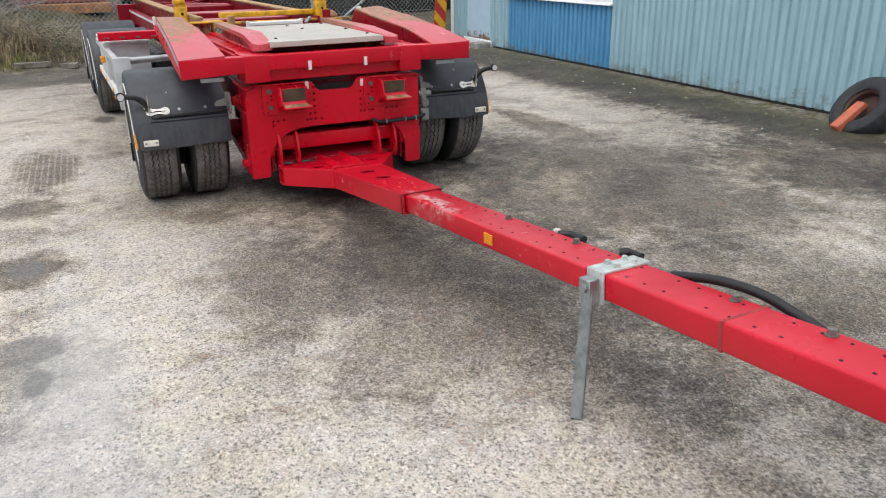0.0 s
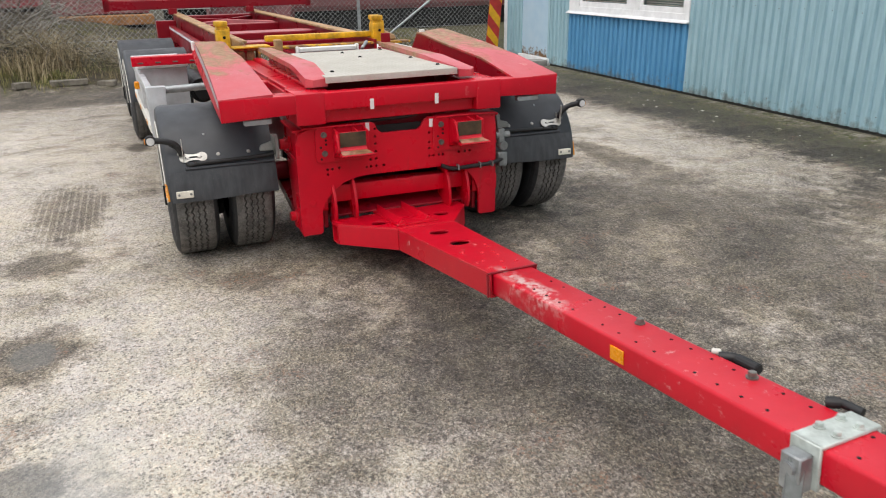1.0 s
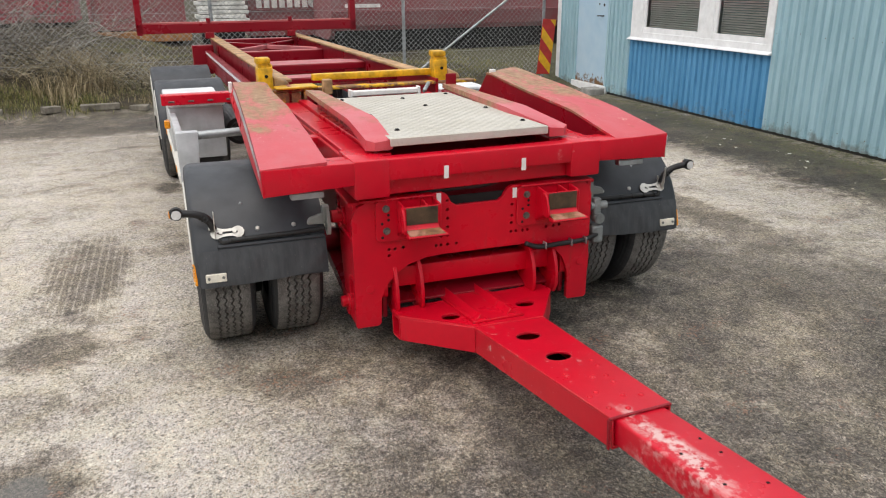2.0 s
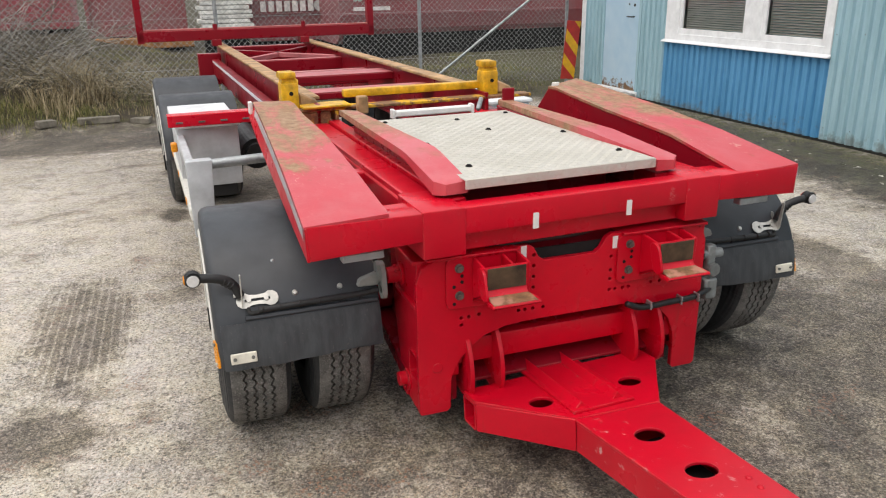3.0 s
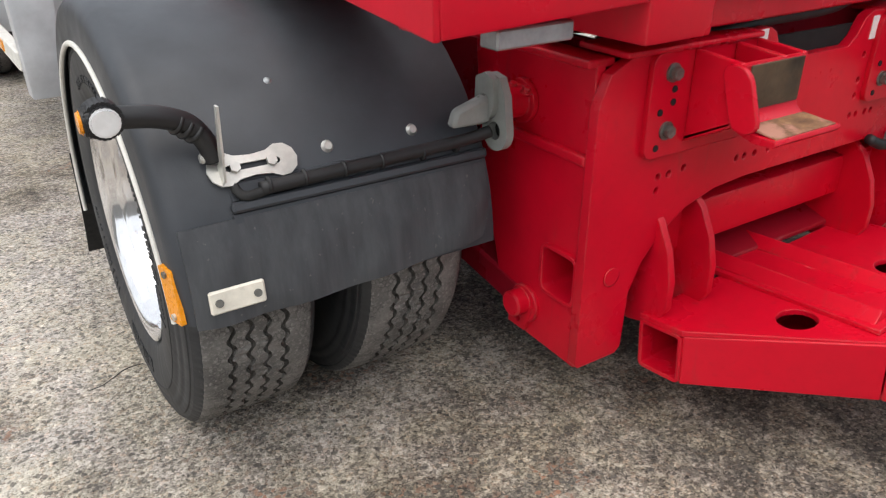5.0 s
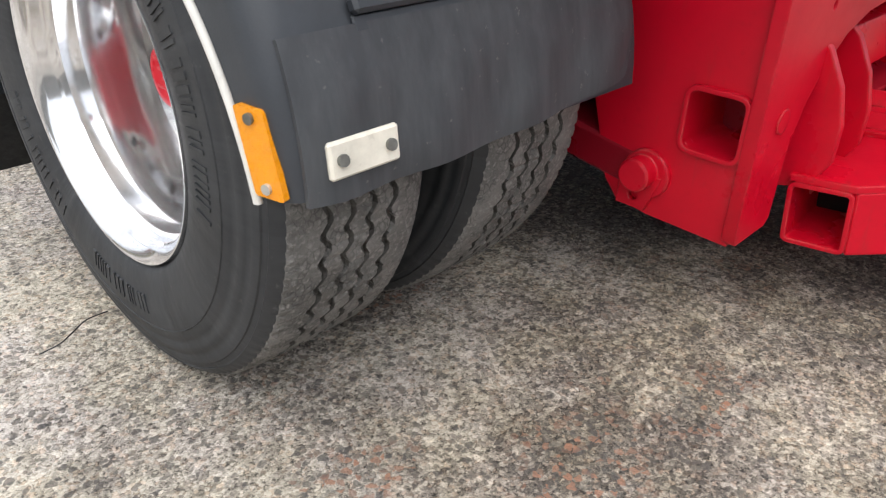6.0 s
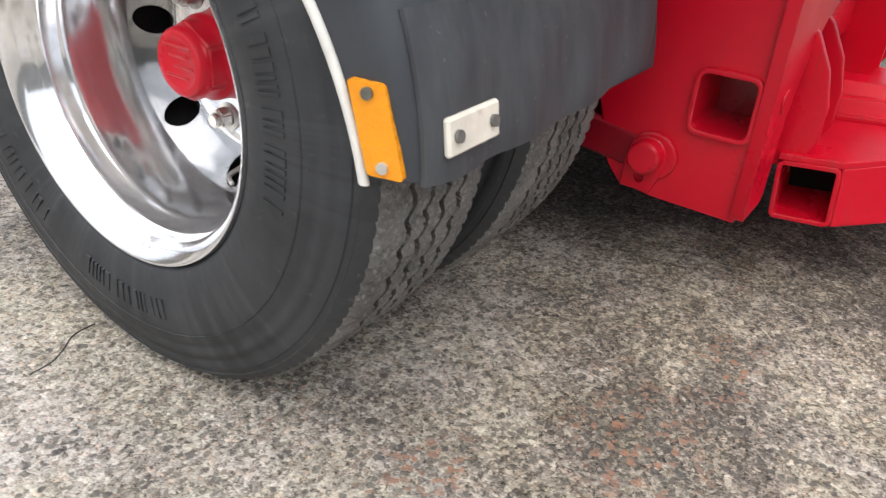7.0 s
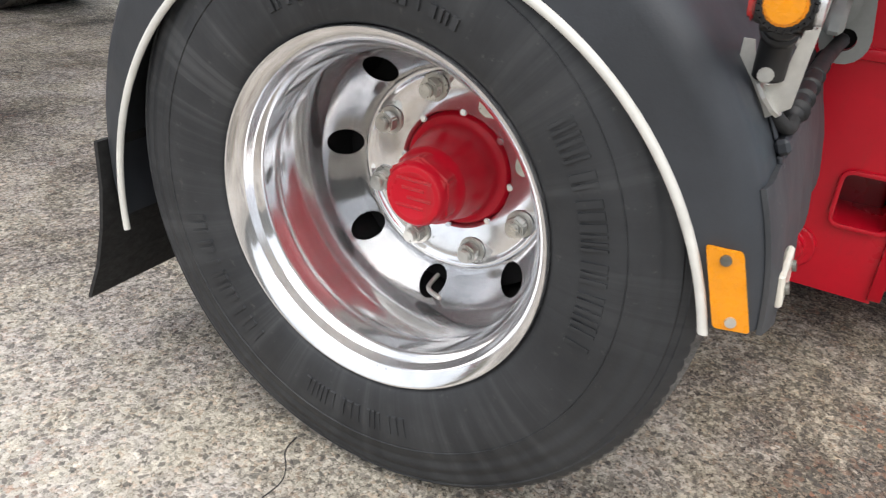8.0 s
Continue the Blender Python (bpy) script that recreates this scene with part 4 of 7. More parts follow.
for side in (False, True):
    mudguard(Matrix.Translation((-0.03 if side else 0.0, 0, 0)), side, True)
    for axle_y in (4.45, 5.76):
        mudguard(CHASSIS @ Matrix.Translation((0, axle_y - HUB_Y, 0)), side, False)

# mudguard carriers: a red stub, a grey clamp and an arm each
for s in (1, -1):
    part("carrier_stub", join(cyl((-s * 0.58, 0.26, 0.690), (-s * 0.66, 0.26, 0.690), 0.030, 20, bev=0.003), cyl((-s * 0.598, 0.26, 0.690), (-s * 0.61, 0.26, 0.690), 0.042, 20), *[hexbolt((-s * 0.625, 0.245 + d, 0.715), (0, -0.4, 1), 0.008, 0.012) for d in (-0.02, 0.02)]), RED, trailer, "", 40)
    eye = [(0.232 + 0.037 * math.cos(t), 0.652 + 0.037 * math.sin(t)) for t in np.linspace(math.pi * 0.97, math.pi * 1.98, 10)] + [(0.275, 0.70), (0.272, 0.738), (0.25, 0.755), (0.222, 0.75), (0.205, 0.72)]
    clamp = part("carrier_clamp", plate(eye, 0.016, lambda a, b, c: Vector((-s * (0.672 + c), a, b)), [ring2(0.232, 0.652, 0.017, 18)], 0.003), CAST, trailer, "grey cast mudguard clamp with a cable hole", 40)
    cap = [(0.25 + 0.028 * math.cos(t), 0.705 + 0.034 * math.sin(t)) for t in np.linspace(-math.pi, 0, 10)] + [(0.276, 0.745), (0.25, 0.757), (0.224, 0.748)]
    part("clamp_half", plate(cap, 0.012, lambda a, b, c: Vector((-s * (0.688 + c), a, b)), bev=0.003), CAST, clamp, "", 40)
    part("clamp_bolt", hexbolt((-s * 0.70, 0.25, 0.705), (-s, 0, 0), 0.010, 0.014), BOLT, clamp)
    part("clamp_arm", hexa([(-s * 0.69, 0.236, 0.665), (-s * 0.775, 0.236, 0.668), (-s * 0.775, 0.262, 0.668), (-s * 0.69, 0.262, 0.665), (-s * 0.69, 0.236, 0.72), (-s * 0.765, 0.236, 0.698), (-s * 0.765, 0.262, 0.698), (-s * 0.69, 0.262, 0.72)], 0.006), CAST, clamp, "", 40)
    part("clamp_hole", cyl((-s * 0.671, 0.232, 0.652), (-s * 0.673, 0.232, 0.652), 0.0165, 16), DARK, clamp)
    part("carrier_tube", cyl((-s * 0.58, 1.20, 0.60), (-s * 1.2, 1.20, 0.60), 0.022, 12), GALV, trailer, "", 180)

# ---- dolly: front plate, cheeks, hinge lugs ----
P0 = 0.055
arch = [(-0.482, 0.335), (-0.455, 0.395), (-0.41, 0.445), (-0.35, 0.485), (-0.27, 0.508), (-0.18, 0.515), (0.26, 0.515), (0.33, 0.503), (0.40, 0.468), (0.445, 0.42), (0.47, 0.36), (0.478, 0.31)]
outer = [(-0.607, 0.210), (-0.600, 0.200), (-0.500, 0.200), (-0.487, 0.212)] + arch + [(0.478, 0.20), (0.487, 0.190), (0.577, 0.190), (0.590, 0.202), (0.590, 0.730), (0.575, 0.775), (0.54, 0.80), (0.165, 0.812), (0.140, 0.800), (0.118, 0.762), (0.095, 0.745), (-0.115, 0.745), (-0.140, 0.762), (-0.160, 0.800), (-0.180, 0.812), (-0.535, 0.80), (-0.585, 0.775), (-0.607, 0.72)]
spots = [(-0.535, 0.386, 0.020), (0.545, 0.386, 0.020)]
holes = [ring2(a, b, 0.0075, 8) for a, b in [(-0.44 + 0.028 * i, 0.568) for i in range(2)] + [(-0.372, 0.572), (-0.215, 0.560), (-0.19, 0.560)] + [(-0.158, 0.56 + 0.042 * i) for i in range(6)] + [(-0.19, 0.60), (0.165, 0.585), (0.165, 0.63), (0.165, 0.665), (0.165, 0.72), (0.19, 0.585), (0.225, 0.585), (0.25, 0.585), (0.35, 0.59), (0.39, 0.59), (0.42, 0.592), (-0.115, 0.56), (-0.44, 0.54)]]
front = plate(outer, 0.022, lambda a, b, c: Vector((a, P0 + c, b)), holes, 0.0025)
front_plate = part("front_plate", front, RED, trailer, "red steel front plate with rows of bolt holes", 35)
# black sheet behind the bolt holes paints the shade inside them
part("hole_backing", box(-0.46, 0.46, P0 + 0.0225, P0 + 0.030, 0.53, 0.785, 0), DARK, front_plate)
for a, b, r in spots:
    part("plug_weld", cyl((a, P0 - 0.003, b), (a, P0 + 0.004, b), r, 20, r * 0.85), RED, front_plate, "", 40)
for a, b in ((-0.200, 0.762), (0.178, 0.752)):
    part("white_mark", box(a - 0.011, a + 0.011, P0 - 0.002, P0, b, b + 0.048, 0), TAPE, front_plate, "white tape mark")
for a0 in (-0.50, 0.187):
    mount = part("mount_plate", plate(rounded(a0, a0 + 0.282, 0.612, 0.802, 0.022), 0.012, lambda a, b, c: Vector((a, P0 - c, b)), bev=0.003), RED, front_plate, "bolted red mounting plate")
    for b in (0.662, 0.765):
        part("bolt", hexbolt((a0 + 0.048, P0 - 0.012, b), (0, -1, 0), 0.0125, 0.016), BOLT, mount, "grey hexagon bolt")
    for b in (0.632, 0.697, 0.712, 0.735):
        part("bolt_hole", cyl((a0 + 0.028 + 0.03 * (b > 0.7), P0 - 0.0135, b), (a0 + 0.028 + 0.03 * (b > 0.7), P0 - 0.011, b), 0.0065, 10), DARK, mount)
    # box bracket and the angled rest in front of it
    bx0, bx1 = a0 + 0.098, a0 + 0.275
    wedge = hexa([(bx0, -0.05, 0.682), (bx1, -0.05, 0.682), (bx1, P0 - 0.012, 0.632), (bx0, P0 - 0.012, 0.632), (bx0, -0.05, 0.690), (bx1, -0.05, 0.690), (bx1, P0 - 0.012, 0.642), (bx0, P0 - 0.012, 0.642)], 0)
    fins = [hexa([(x, -0.05, 0.685), (x + 0.010, -0.05, 0.685), (x + 0.010, P0 - 0.012, 0.634), (x, P0 - 0.012, 0.634), (x, -0.055, 0.792), (x + 0.010, -0.055, 0.792), (x + 0.010, P0 - 0.012, 0.800), (x, P0 - 0.012, 0.800)], 0.002) for x in (bx0, (bx0 + bx1) / 2 + 0.02, bx1 - 0.01)]
    bracket = part("bracket", join(wedge, *fins, box(bx0, bx1, -0.052, -0.045, 0.690, 0.79, 0.002)), RED, mount, "red box bracket")
    ell = [(-0.062, 0.790), (-0.052, 0.790), (-0.050, 0.702), (-0.054, 0.688), (-0.066, 0.678), (-0.100, 0.668), (-0.136, 0.670), (-0.142, 0.676), (-0.139, 0.683), (-0.100, 0.683), (-0.078, 0.691), (-0.066, 0.701), (-0.062, 0.712)]
    rest = plate(ell, 0.160, lambda a, b, c: Vector((a0 + 0.098 + c + (0.02 * c / 0.16 if a < -0.09 else 0), a, b)), bev=0.002)
    part("rest", rest, RED_WORN, bracket, "rusty angled steel rest", 50)
    part("rest_face", box(a0 + 0.110, a0 + 0.254, -0.0655, -0.0625, 0.712, 0.789, 0.001), HOOKFACE, bracket, "brown rusted rest face")
    part("lip_face", hexa([(a0 + 0.104, -0.137, 0.682), (a0 + 0.268, -0.137, 0.682), (a0 + 0.256, -0.082, 0.688), (a0 + 0.104, -0.082, 0.688), (a0 + 0.104, -0.137, 0.6855), (a0 + 0.268, -0.137, 0.6855), (a0 + 0.256, -0.080, 0.694), (a0 + 0.104, -0.080, 0.694)], 0.001), HOOK, bracket, "yellow-brown worn lip")
    part("rest_cheek", plate(rounded(-0.108, -0.052, 0.682, 0.79, 0.024), 0.010, lambda a, b, c: Vector((a0 + 0.088 + c, a + 0.35 * max(0, b - 0.70), b)), bev=0.002), RED_WORN, bracket, "chipped red cheek", 50)
for x0, x1 in ((-0.57, -0.225), (0.205, 0.575)):
    part("plate_flange", box(x0, x1, P0 - 0.02, P0 + 0.10, 0.802, 0.812, 0.002), RED, front_plate)

for s in (1, -1):
    side = [(0.070, 0.192), (0.215, 0.196), (0.275, 0.206), (0.300, 0.235), (0.355, 0.42), (0.40, 0.60), (0.42, 0.79), (0.078, 0.79)]
    sq = [rounded(0.082, 0.172, 0.330, 0.424, 0.016, 3)]
    cheek = part("cheek_plate", plate(side, 0.020, lambda a, b, c: Vector((-s * (0.597 - c), a, b)), sq, 0.0025), RED, trailer, "red welded cheek plate with a square tube", 35)
    part("square_tube", hollow(0.104, 0.108, 0.008, 0.16, lambda a, b, c: Vector((-s * (0.606 - c), 0.127 + a, 0.377 + b)), 0.020), RED, cheek, "open square tube", 35)
    # black sheet set inside the open tube as painted shade
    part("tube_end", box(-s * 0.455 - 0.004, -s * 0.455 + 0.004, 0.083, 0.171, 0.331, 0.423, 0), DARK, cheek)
    part("pin", join(cyl((-s * 0.59, 0.228, 0.272), (-s * 0.636, 0.228, 0.272), 0.028, 28, bev=0.003), cyl((-s * 0.59, 0.222, 0.268), (-s * 0.606, 0.222, 0.268), 0.042, 28, bev=0.002)), RED, cheek, "red hinge pin", 40)
    part("pin_lock", plate([(0.215, 0.205), (0.268, 0.205), (0.266, 0.26), (0.19, 0.27)], 0.010, lambda a, b, c: Vector((-s * (0.597 + c), a, b)), [ring2(0.238, 0.226, 0.009, 10)]), RED, cheek)
    part("cheek_rib", join(box(-s * 0.60 - 0.009, -s * 0.60 + 0.009, 0.078, 0.42, 0.612, 0.632, 0.006, 2), box(-s * 0.585 - 0.03, -s * 0.585 + 0.03, 0.078, 0.42, 0.782, 0.797, 0.003)), RED, cheek)
    part("side_rail", join(box(-s * 0.53 - 0.06, -s * 0.53 + 0.06, 0.40, 1.42, 0.60, 0.79, 0.008), box(-s * 0.46 - 0.012, -s * 0.46 + 0.012, 0.09, 0.42, 0.22, 0.79, 0.004)), RED_OLD_SHADED, trailer, "dull red frame rail of the steering dolly")
    part("swing_arm", hexa([(-s * 0.60, 0.20, 0.225), (-s * 0.47, 0.20, 0.225), (-s * 0.47, 0.9, 0.33), (-s * 0.60, 0.9, 0.33), (-s * 0.60, 0.20, 0.29), (-s * 0.47, 0.20, 0.29), (-s * 0.47, 0.9, 0.40), (-s * 0.60, 0.9, 0.40)], 0.006), RED_OLD_SHADED, trailer)
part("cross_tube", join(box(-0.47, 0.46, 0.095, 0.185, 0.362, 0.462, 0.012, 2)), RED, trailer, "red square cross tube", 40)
part("hinge_plate", hexa([(-0.40, 0.10, 0.275), (0.40, 0.10, 0.275), (0.40, 0.31, 0.345), (-0.40, 0.31, 0.345), (-0.40, 0.10, 0.287), (0.40, 0.10, 0.287), (0.40, 0.31, 0.357), (-0.40, 0.31, 0.357)], 0.002), RED_OLD_SHADED, trailer, "dull red plate behind the yoke")
part("dolly_deck", box(-0.46, 0.46, 0.09, 1.35, 0.52, 0.535, 0.002), RED_OLD_SHADED, trailer, "dull red deck plate under the turntable")
part("back_tube", box(-0.46, 0.46, 0.30, 0.40, 0.30, 0.42, 0.01), RED_OLD_SHADED, trailer)
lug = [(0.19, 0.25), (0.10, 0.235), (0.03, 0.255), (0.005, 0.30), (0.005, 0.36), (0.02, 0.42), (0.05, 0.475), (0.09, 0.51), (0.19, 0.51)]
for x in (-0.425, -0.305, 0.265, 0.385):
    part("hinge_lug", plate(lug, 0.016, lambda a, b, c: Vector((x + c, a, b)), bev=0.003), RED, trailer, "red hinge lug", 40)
# plate added to close off the dolly and darken the gaps between the lugs
part("bulkhead", box(-0.46, 0.46, 0.425, 0.44, 0.20, 0.52, 0.002), RED_OLD_SHADED, trailer, "dull red plate added to keep the dolly dark inside")
part("notch_back", box(-0.30, 0.30, 0.128, 0.138, 0.70, 0.832, 0.002), RED_OLD_SHADED, trailer)
part("turntable", join(cyl((0, 0.80, 0.795), (0, 0.80, 0.835), 0.48, 64, bev=0.006), cyl((0, 0.80, 0.76), (0, 0.80, 0.80), 0.52, 64, bev=0.006)), RED_OLD_SHADED, trailer, "dull red turntable ring", 40)
part("air_hose", join(tube([(0.23, 0.03, 0.525), (0.30, 0.028, 0.500), (0.42, 0.03, 0.502), (0.55, 0.035, 0.505), (0.66, 0.07, 0.52)], 0.0125, 10)), HOSE, trailer, "black air hose with clips", 180)
for x in (0.33, 0.47, 0.55):
    part("hose_clip", box(x, x + 0.008, 0.012, 0.05, 0.487, 0.522, 0.003), GALV, trailer)
part("brake_valve", join(box(0.61, 0.67, 0.05, 0.11, 0.47, 0.56, 0.008), cyl((0.64, 0.04, 0.60), (0.64, 0.10, 0.60), 0.028, 16, bev=0.004), cyl((0.60, 0.08, 0.66), (0.69, 0.08, 0.66), 0.02, 14), box(0.615, 0.655, 0.06, 0.10, 0.60, 0.70, 0.006)), LEGSTEEL, trailer, "grey brake valve with fittings", 40)
part("frame_hose", tube([(-0.35, 0.10, 0.80), (-0.15, 0.09, 0.818), (0.02, 0.085, 0.822), (0.10, 0.085, 0.835), (0.2, 0.10, 0.865), (0.45, 0.12, 0.87)], 0.014, 8), HOSE, trailer, "black hose behind the front plate", 180)

# ---- yoke and drawbar ----
YAW, RISE = 3.4, math.degrees(math.atan(0.0845))
BAR = Matrix.Translation((0.0, -0.40, 0.3012)) @ pose(0, 0, 0, -RISE, 0, YAW)  # local -y runs forward along the bar, z = 0 is its top
yoke_top = [(-0.408, 0.482), (-0.408, 0.380), (-0.155, 0.115), (0.172, 0.085), (0.385, 0.380), (0.385, 0.482)]
yoke = part("yoke", moved(plate(yoke_top, 0.012, lambda a, b, c: Vector((a, b, c - 0.012 + 0.012 * min(1, b / 0.4))), [ring2(-0.20, 0.268, 0.046, 20, 0.036), ring2(0.175, 0.262, 0.046, 20, 0.036)]), BAR), RED, trailer, "red fabricated yoke of the drawbar", 35)
part("yoke_tube", moved(hollow(0.102, 0.108, 0.008, 0.788, lambda a, b, c: Vector((-0.409 + c, 0.431 + a, -0.0545 + b)), 0.012), BAR), RED, yoke, "open square cross tube", 35)
# black sheet within the yoke's cross tube, standing in for its shade
part("tube_end", moved(box(-0.25, -0.24, 0.386, 0.476, -0.10, -0.009, 0), BAR), DARK, yoke)
for s, x1, y1, nx, ny in ((-1, -0.406, 0.378, 0.155, 0.110), (1, 0.382, 0.378, 0.172, 0.080)):
    part("yoke_side", moved(hexa([(s * nx, ny, -0.120), (x1, y1, -0.108), (x1 - s * 0.012, y1 + 0.012, -0.108), (s * (nx - 0.012), ny + 0.012, -0.120), (s * nx, ny, 0.0), (x1, y1, 0.0), (x1 - s * 0.012, y1 + 0.012, 0.0), (s * (nx - 0.012), ny + 0.012, 0.0)], 0.002), BAR), RED, yoke)
part("yoke_bottom", moved(plate([(-0.398, 0.386), (-0.152, 0.116), (0.168, 0.086), (0.376, 0.386)], 0.01, lambda a, b, c: Vector((a, b, c - 0.124 + 0.045 * b)))  , BAR), RED, yoke)
pad = [(-0.145, 0.138), (0.098, 0.132), (0.098, 0.56), (-0.148, 0.56)]
part("wear_plate", moved(plate(pad, 0.010, lambda a, b, c: Vector((a, b, c + 0.001 + 0.012 * min(1, b / 0.4))), bev=0.002), BAR), RED_WORN, yoke)
for x in (-0.120, 0.032):
    rib = [(-0.026, 0.0), (0.026, 0.0), (0.0, 0.026)]
    part("guide_rib", moved(plate(rib, 0.40, lambda a, b, c: Vector((x + 0.015 + a, 0.155 + c, b + 0.012 + 0.012 * min(1, c / 0.4)))), BAR), RED, yoke, "red folded guide rib")
part("sticker", moved(box(-0.33, -0.26, 0.455, 0.49, 0.0005, 0.002, 0), BAR), plain("blue_white_sticker", (0.45, 0.52, 0.62), 0.4, 0, 0.3, 90), yoke, "small blue and white sticker")

# outer box of the drawbar, tapering, with two large holes in its top
L1 = 0.845
top_edge = [(-0.155, 0.115), (-0.112, -L1), (0.125, -L1), (0.172, 0.085)]
tiny = [(0.09 * math.cos(i * 2.4), -0.42 - 0.065 * i) for i in range(7)]
outer_bar = part("drawbar", moved(join(plate(top_edge, 0.010, lambda a, b, c: Vector((a, b, c - 0.010)), [ring2(0.0, -0.085, 0.052, 22, 0.043), ring2(0.002, -0.325, 0.052, 22, 0.043)], 0.0), *[hexa([(p, e, -0.120), (q, -L1, -0.112), (q - d, -L1, -0.112), (p - d, e, -0.120), (p, e, -0.002), (q, -L1, -0.002), (q - d, -L1, -0.002), (p - d, e, -0.002)], 0.003) for p, q, d, e in ((0.172, 0.125, 0.01, 0.080), (-0.155, -0.112, -0.01, 0.110))], plate(top_edge, 0.010, lambda a, b, c: Vector((a * 0.98, b, c - 0.118 - 0.006 * b)))), BAR), BARPAINT, trailer, "long red telescopic steel drawbar with scratched top", 35)
# black block under the two large holes, painted shade of the hollow
part("drawbar_core", moved(box(-0.10, 0.10, -L1 + 0.02, -0.01, -0.115, -0.07, 0.0), BAR), DARK, outer_bar, "near-black block painting shade inside the bar")
for a, b in tiny + [(-0.07, -0.5), (0.06, -0.56), (-0.05, -0.66), (0.02, -0.72), (-0.08, -0.78), (0.085, -0.47)]:
    part("rivet_head", moved(cyl((a, b, -0.001), (a, b, 0.006), 0.012, 12, 0.007), BAR), RED_WORN, outer_bar, "", 50)
# inner square tube
L2, W2, H2 = 4.35, 0.098, 0.098
inner = join(hexa([(-W2, -L2, -0.005 - H2), (W2, -L2, -0.005 - H2), (W2, -L1 + 0.12, -0.005 - H2), (-W2, -L1 + 0.12, -0.005 - H2), (-W2, -L2, -0.005), (W2, -L2, -0.005), (W2, -L1 + 0.12, -0.005), (-W2, -L1 + 0.12, -0.005)], 0.012, 3))
tube_part = part("inner_tube", moved(inner, BAR), BARPAINT, outer_bar, "red square tube, chipped to metal on top", 40)
for i in range(36):
    for x in (-0.055, 0.055):
        if (i * 7 + (x > 0)) % 5:
            part("tube_hole", moved(cyl((x, -1.02 - 0.09 * i - (0.045 if x > 0 else 0), -0.0062), (x, -1.02 - 0.09 * i - (0.045 if x > 0 else 0), -0.0035), 0.0055, 8), BAR), DARK, tube_part)
for b in (-1.62, -2.12, -2.92, -3.25):
    part("stop_bolt", moved(hexbolt((0.06, b, -0.005), (0, 0, 1), 0.014, 0.02), BAR), BOLT, tube_part, "dark bolt head")
part("amber_reflector", moved(box(-W2 - 0.006, -W2, -1.735, -1.665, -0.080, -0.030, 0.002), BAR), AMBER, tube_part, "small amber side reflector")
part("weld_bead", moved(join(box(-0.128, -0.122, -L1 - 0.006, -L1 + 0.008, -0.11, -0.002, 0.002), box(-0.124, 0.124, -L1 - 0.006, -L1 + 0.006, -0.003, 0.003, 0.002)), BAR), RED_OLD_SHADED, outer_bar)
part("joint_band", moved(box(-W2 - 0.0025, W2 + 0.0025, -3.016, -3.002, -0.105, -0.003, 0.002), BAR), plain("seam_brown", (0.30, 0.03, 0.03), 0.5), tube_part, "dull weld seam round the tube")
part("tow_eye", moved(join(lathe([(-0.02 + 0.025 * math.cos(a), 0.065 + 0.022 * math.sin(a)) for a in np.linspace(0, 2 * math.pi, 10, endpoint=False)], 32, closed_profile=True)), BAR @ Matrix.Translation((0.0, -L2 - 0.09, -0.07)) @ pose(0, 0, 0, 0, 90, 0)), GALV, outer_bar, "steel towing eye", 60)
# jack: galvanised collar and leg
jy = -2.445
collar = part("jack_collar", moved(join(box(-W2 - 0.010, W2 + 0.010, jy - 0.045, jy + 0.045, -0.006, 0.006, 0.003), box(-W2 - 0.012, -W2 - 0.001, jy - 0.045, jy + 0.045, -0.118, 0.006, 0.003), box(W2 + 0.001, W2 + 0.012, jy - 0.045, jy + 0.045, -0.118, 0.006, 0.003), box(-W2, W2, jy - 0.04, jy + 0.04, -0.118, -0.106, 0.003), *[hexbolt((x, jy + d, 0.006), (0, 0, 1), 0.011, 0.014) for x in (-0.03, 0.05) for d in (-0.026, 0.026)]), BAR), COLLAR, outer_bar, "pale galvanised jack collar", 40)
top = BAR @ Vector((-W2 - 0.035, jy, -0.03))
foot = Vector((-0.087, -2.949, 0.0))
way = (top - foot).normalized()
leg_m = Matrix.Translation(foot) @ way.to_track_quat("Z", "Y").to_matrix().to_4x4()
leg_len = (top - foot).length
part("jack_leg", moved(join(plate(rounded(-0.021, 0.021, -0.021, 0.021, 0.006), leg_len, lambda a, b, c: Vector((a, b, c))), cyl((-0.03, 0, 0.2), (0.03, 0, 0.2), 0.008, 10), *[cyl((-0.025, 0, 0.12 + 0.09 * i), (-0.0235, 0, 0.12 + 0.09 * i), 0.008, 10) for i in range(3)]), leg_m), LEGSTEEL, collar, "dull grey square jack leg", 40)
part("jack_pivot", moved(join(cyl((-W2 - 0.07, jy, -0.055), (-W2, jy, -0.055), 0.02, 16, bev=0.003), box(-W2 - 0.06, -W2 - 0.012, jy - 0.03, jy + 0.03, -0.12, -0.02, 0.004)), BAR), GALV, collar, "", 40)
cable = [(W2 + 0.015, -2.60, -0.02), (W2 + 0.035, -2.78, 0.008), (W2 + 0.05, -2.95, 0.004), (W2 + 0.045, -3.12, -0.03), (W2 + 0.03, -3.3, -0.06), (W2 + 0.03, -3.7, -0.07)]
part("supply_hose", moved(tube(cable, 0.017, 10), BAR), HOSE, outer_bar, "thick black supply hose", 180)
part("supply_plug", moved(join(cyl((W2 + 0.0, -1.95, -0.01), (W2 + 0.035, -1.99, -0.01), 0.016, 14), cyl((W2 + 0.035, -1.99, -0.012), (W2 + 0.035, -2.08, -0.015), 0.019, 14, bev=0.004)), BAR), HOSE, outer_bar, "black plug coupling", 40)
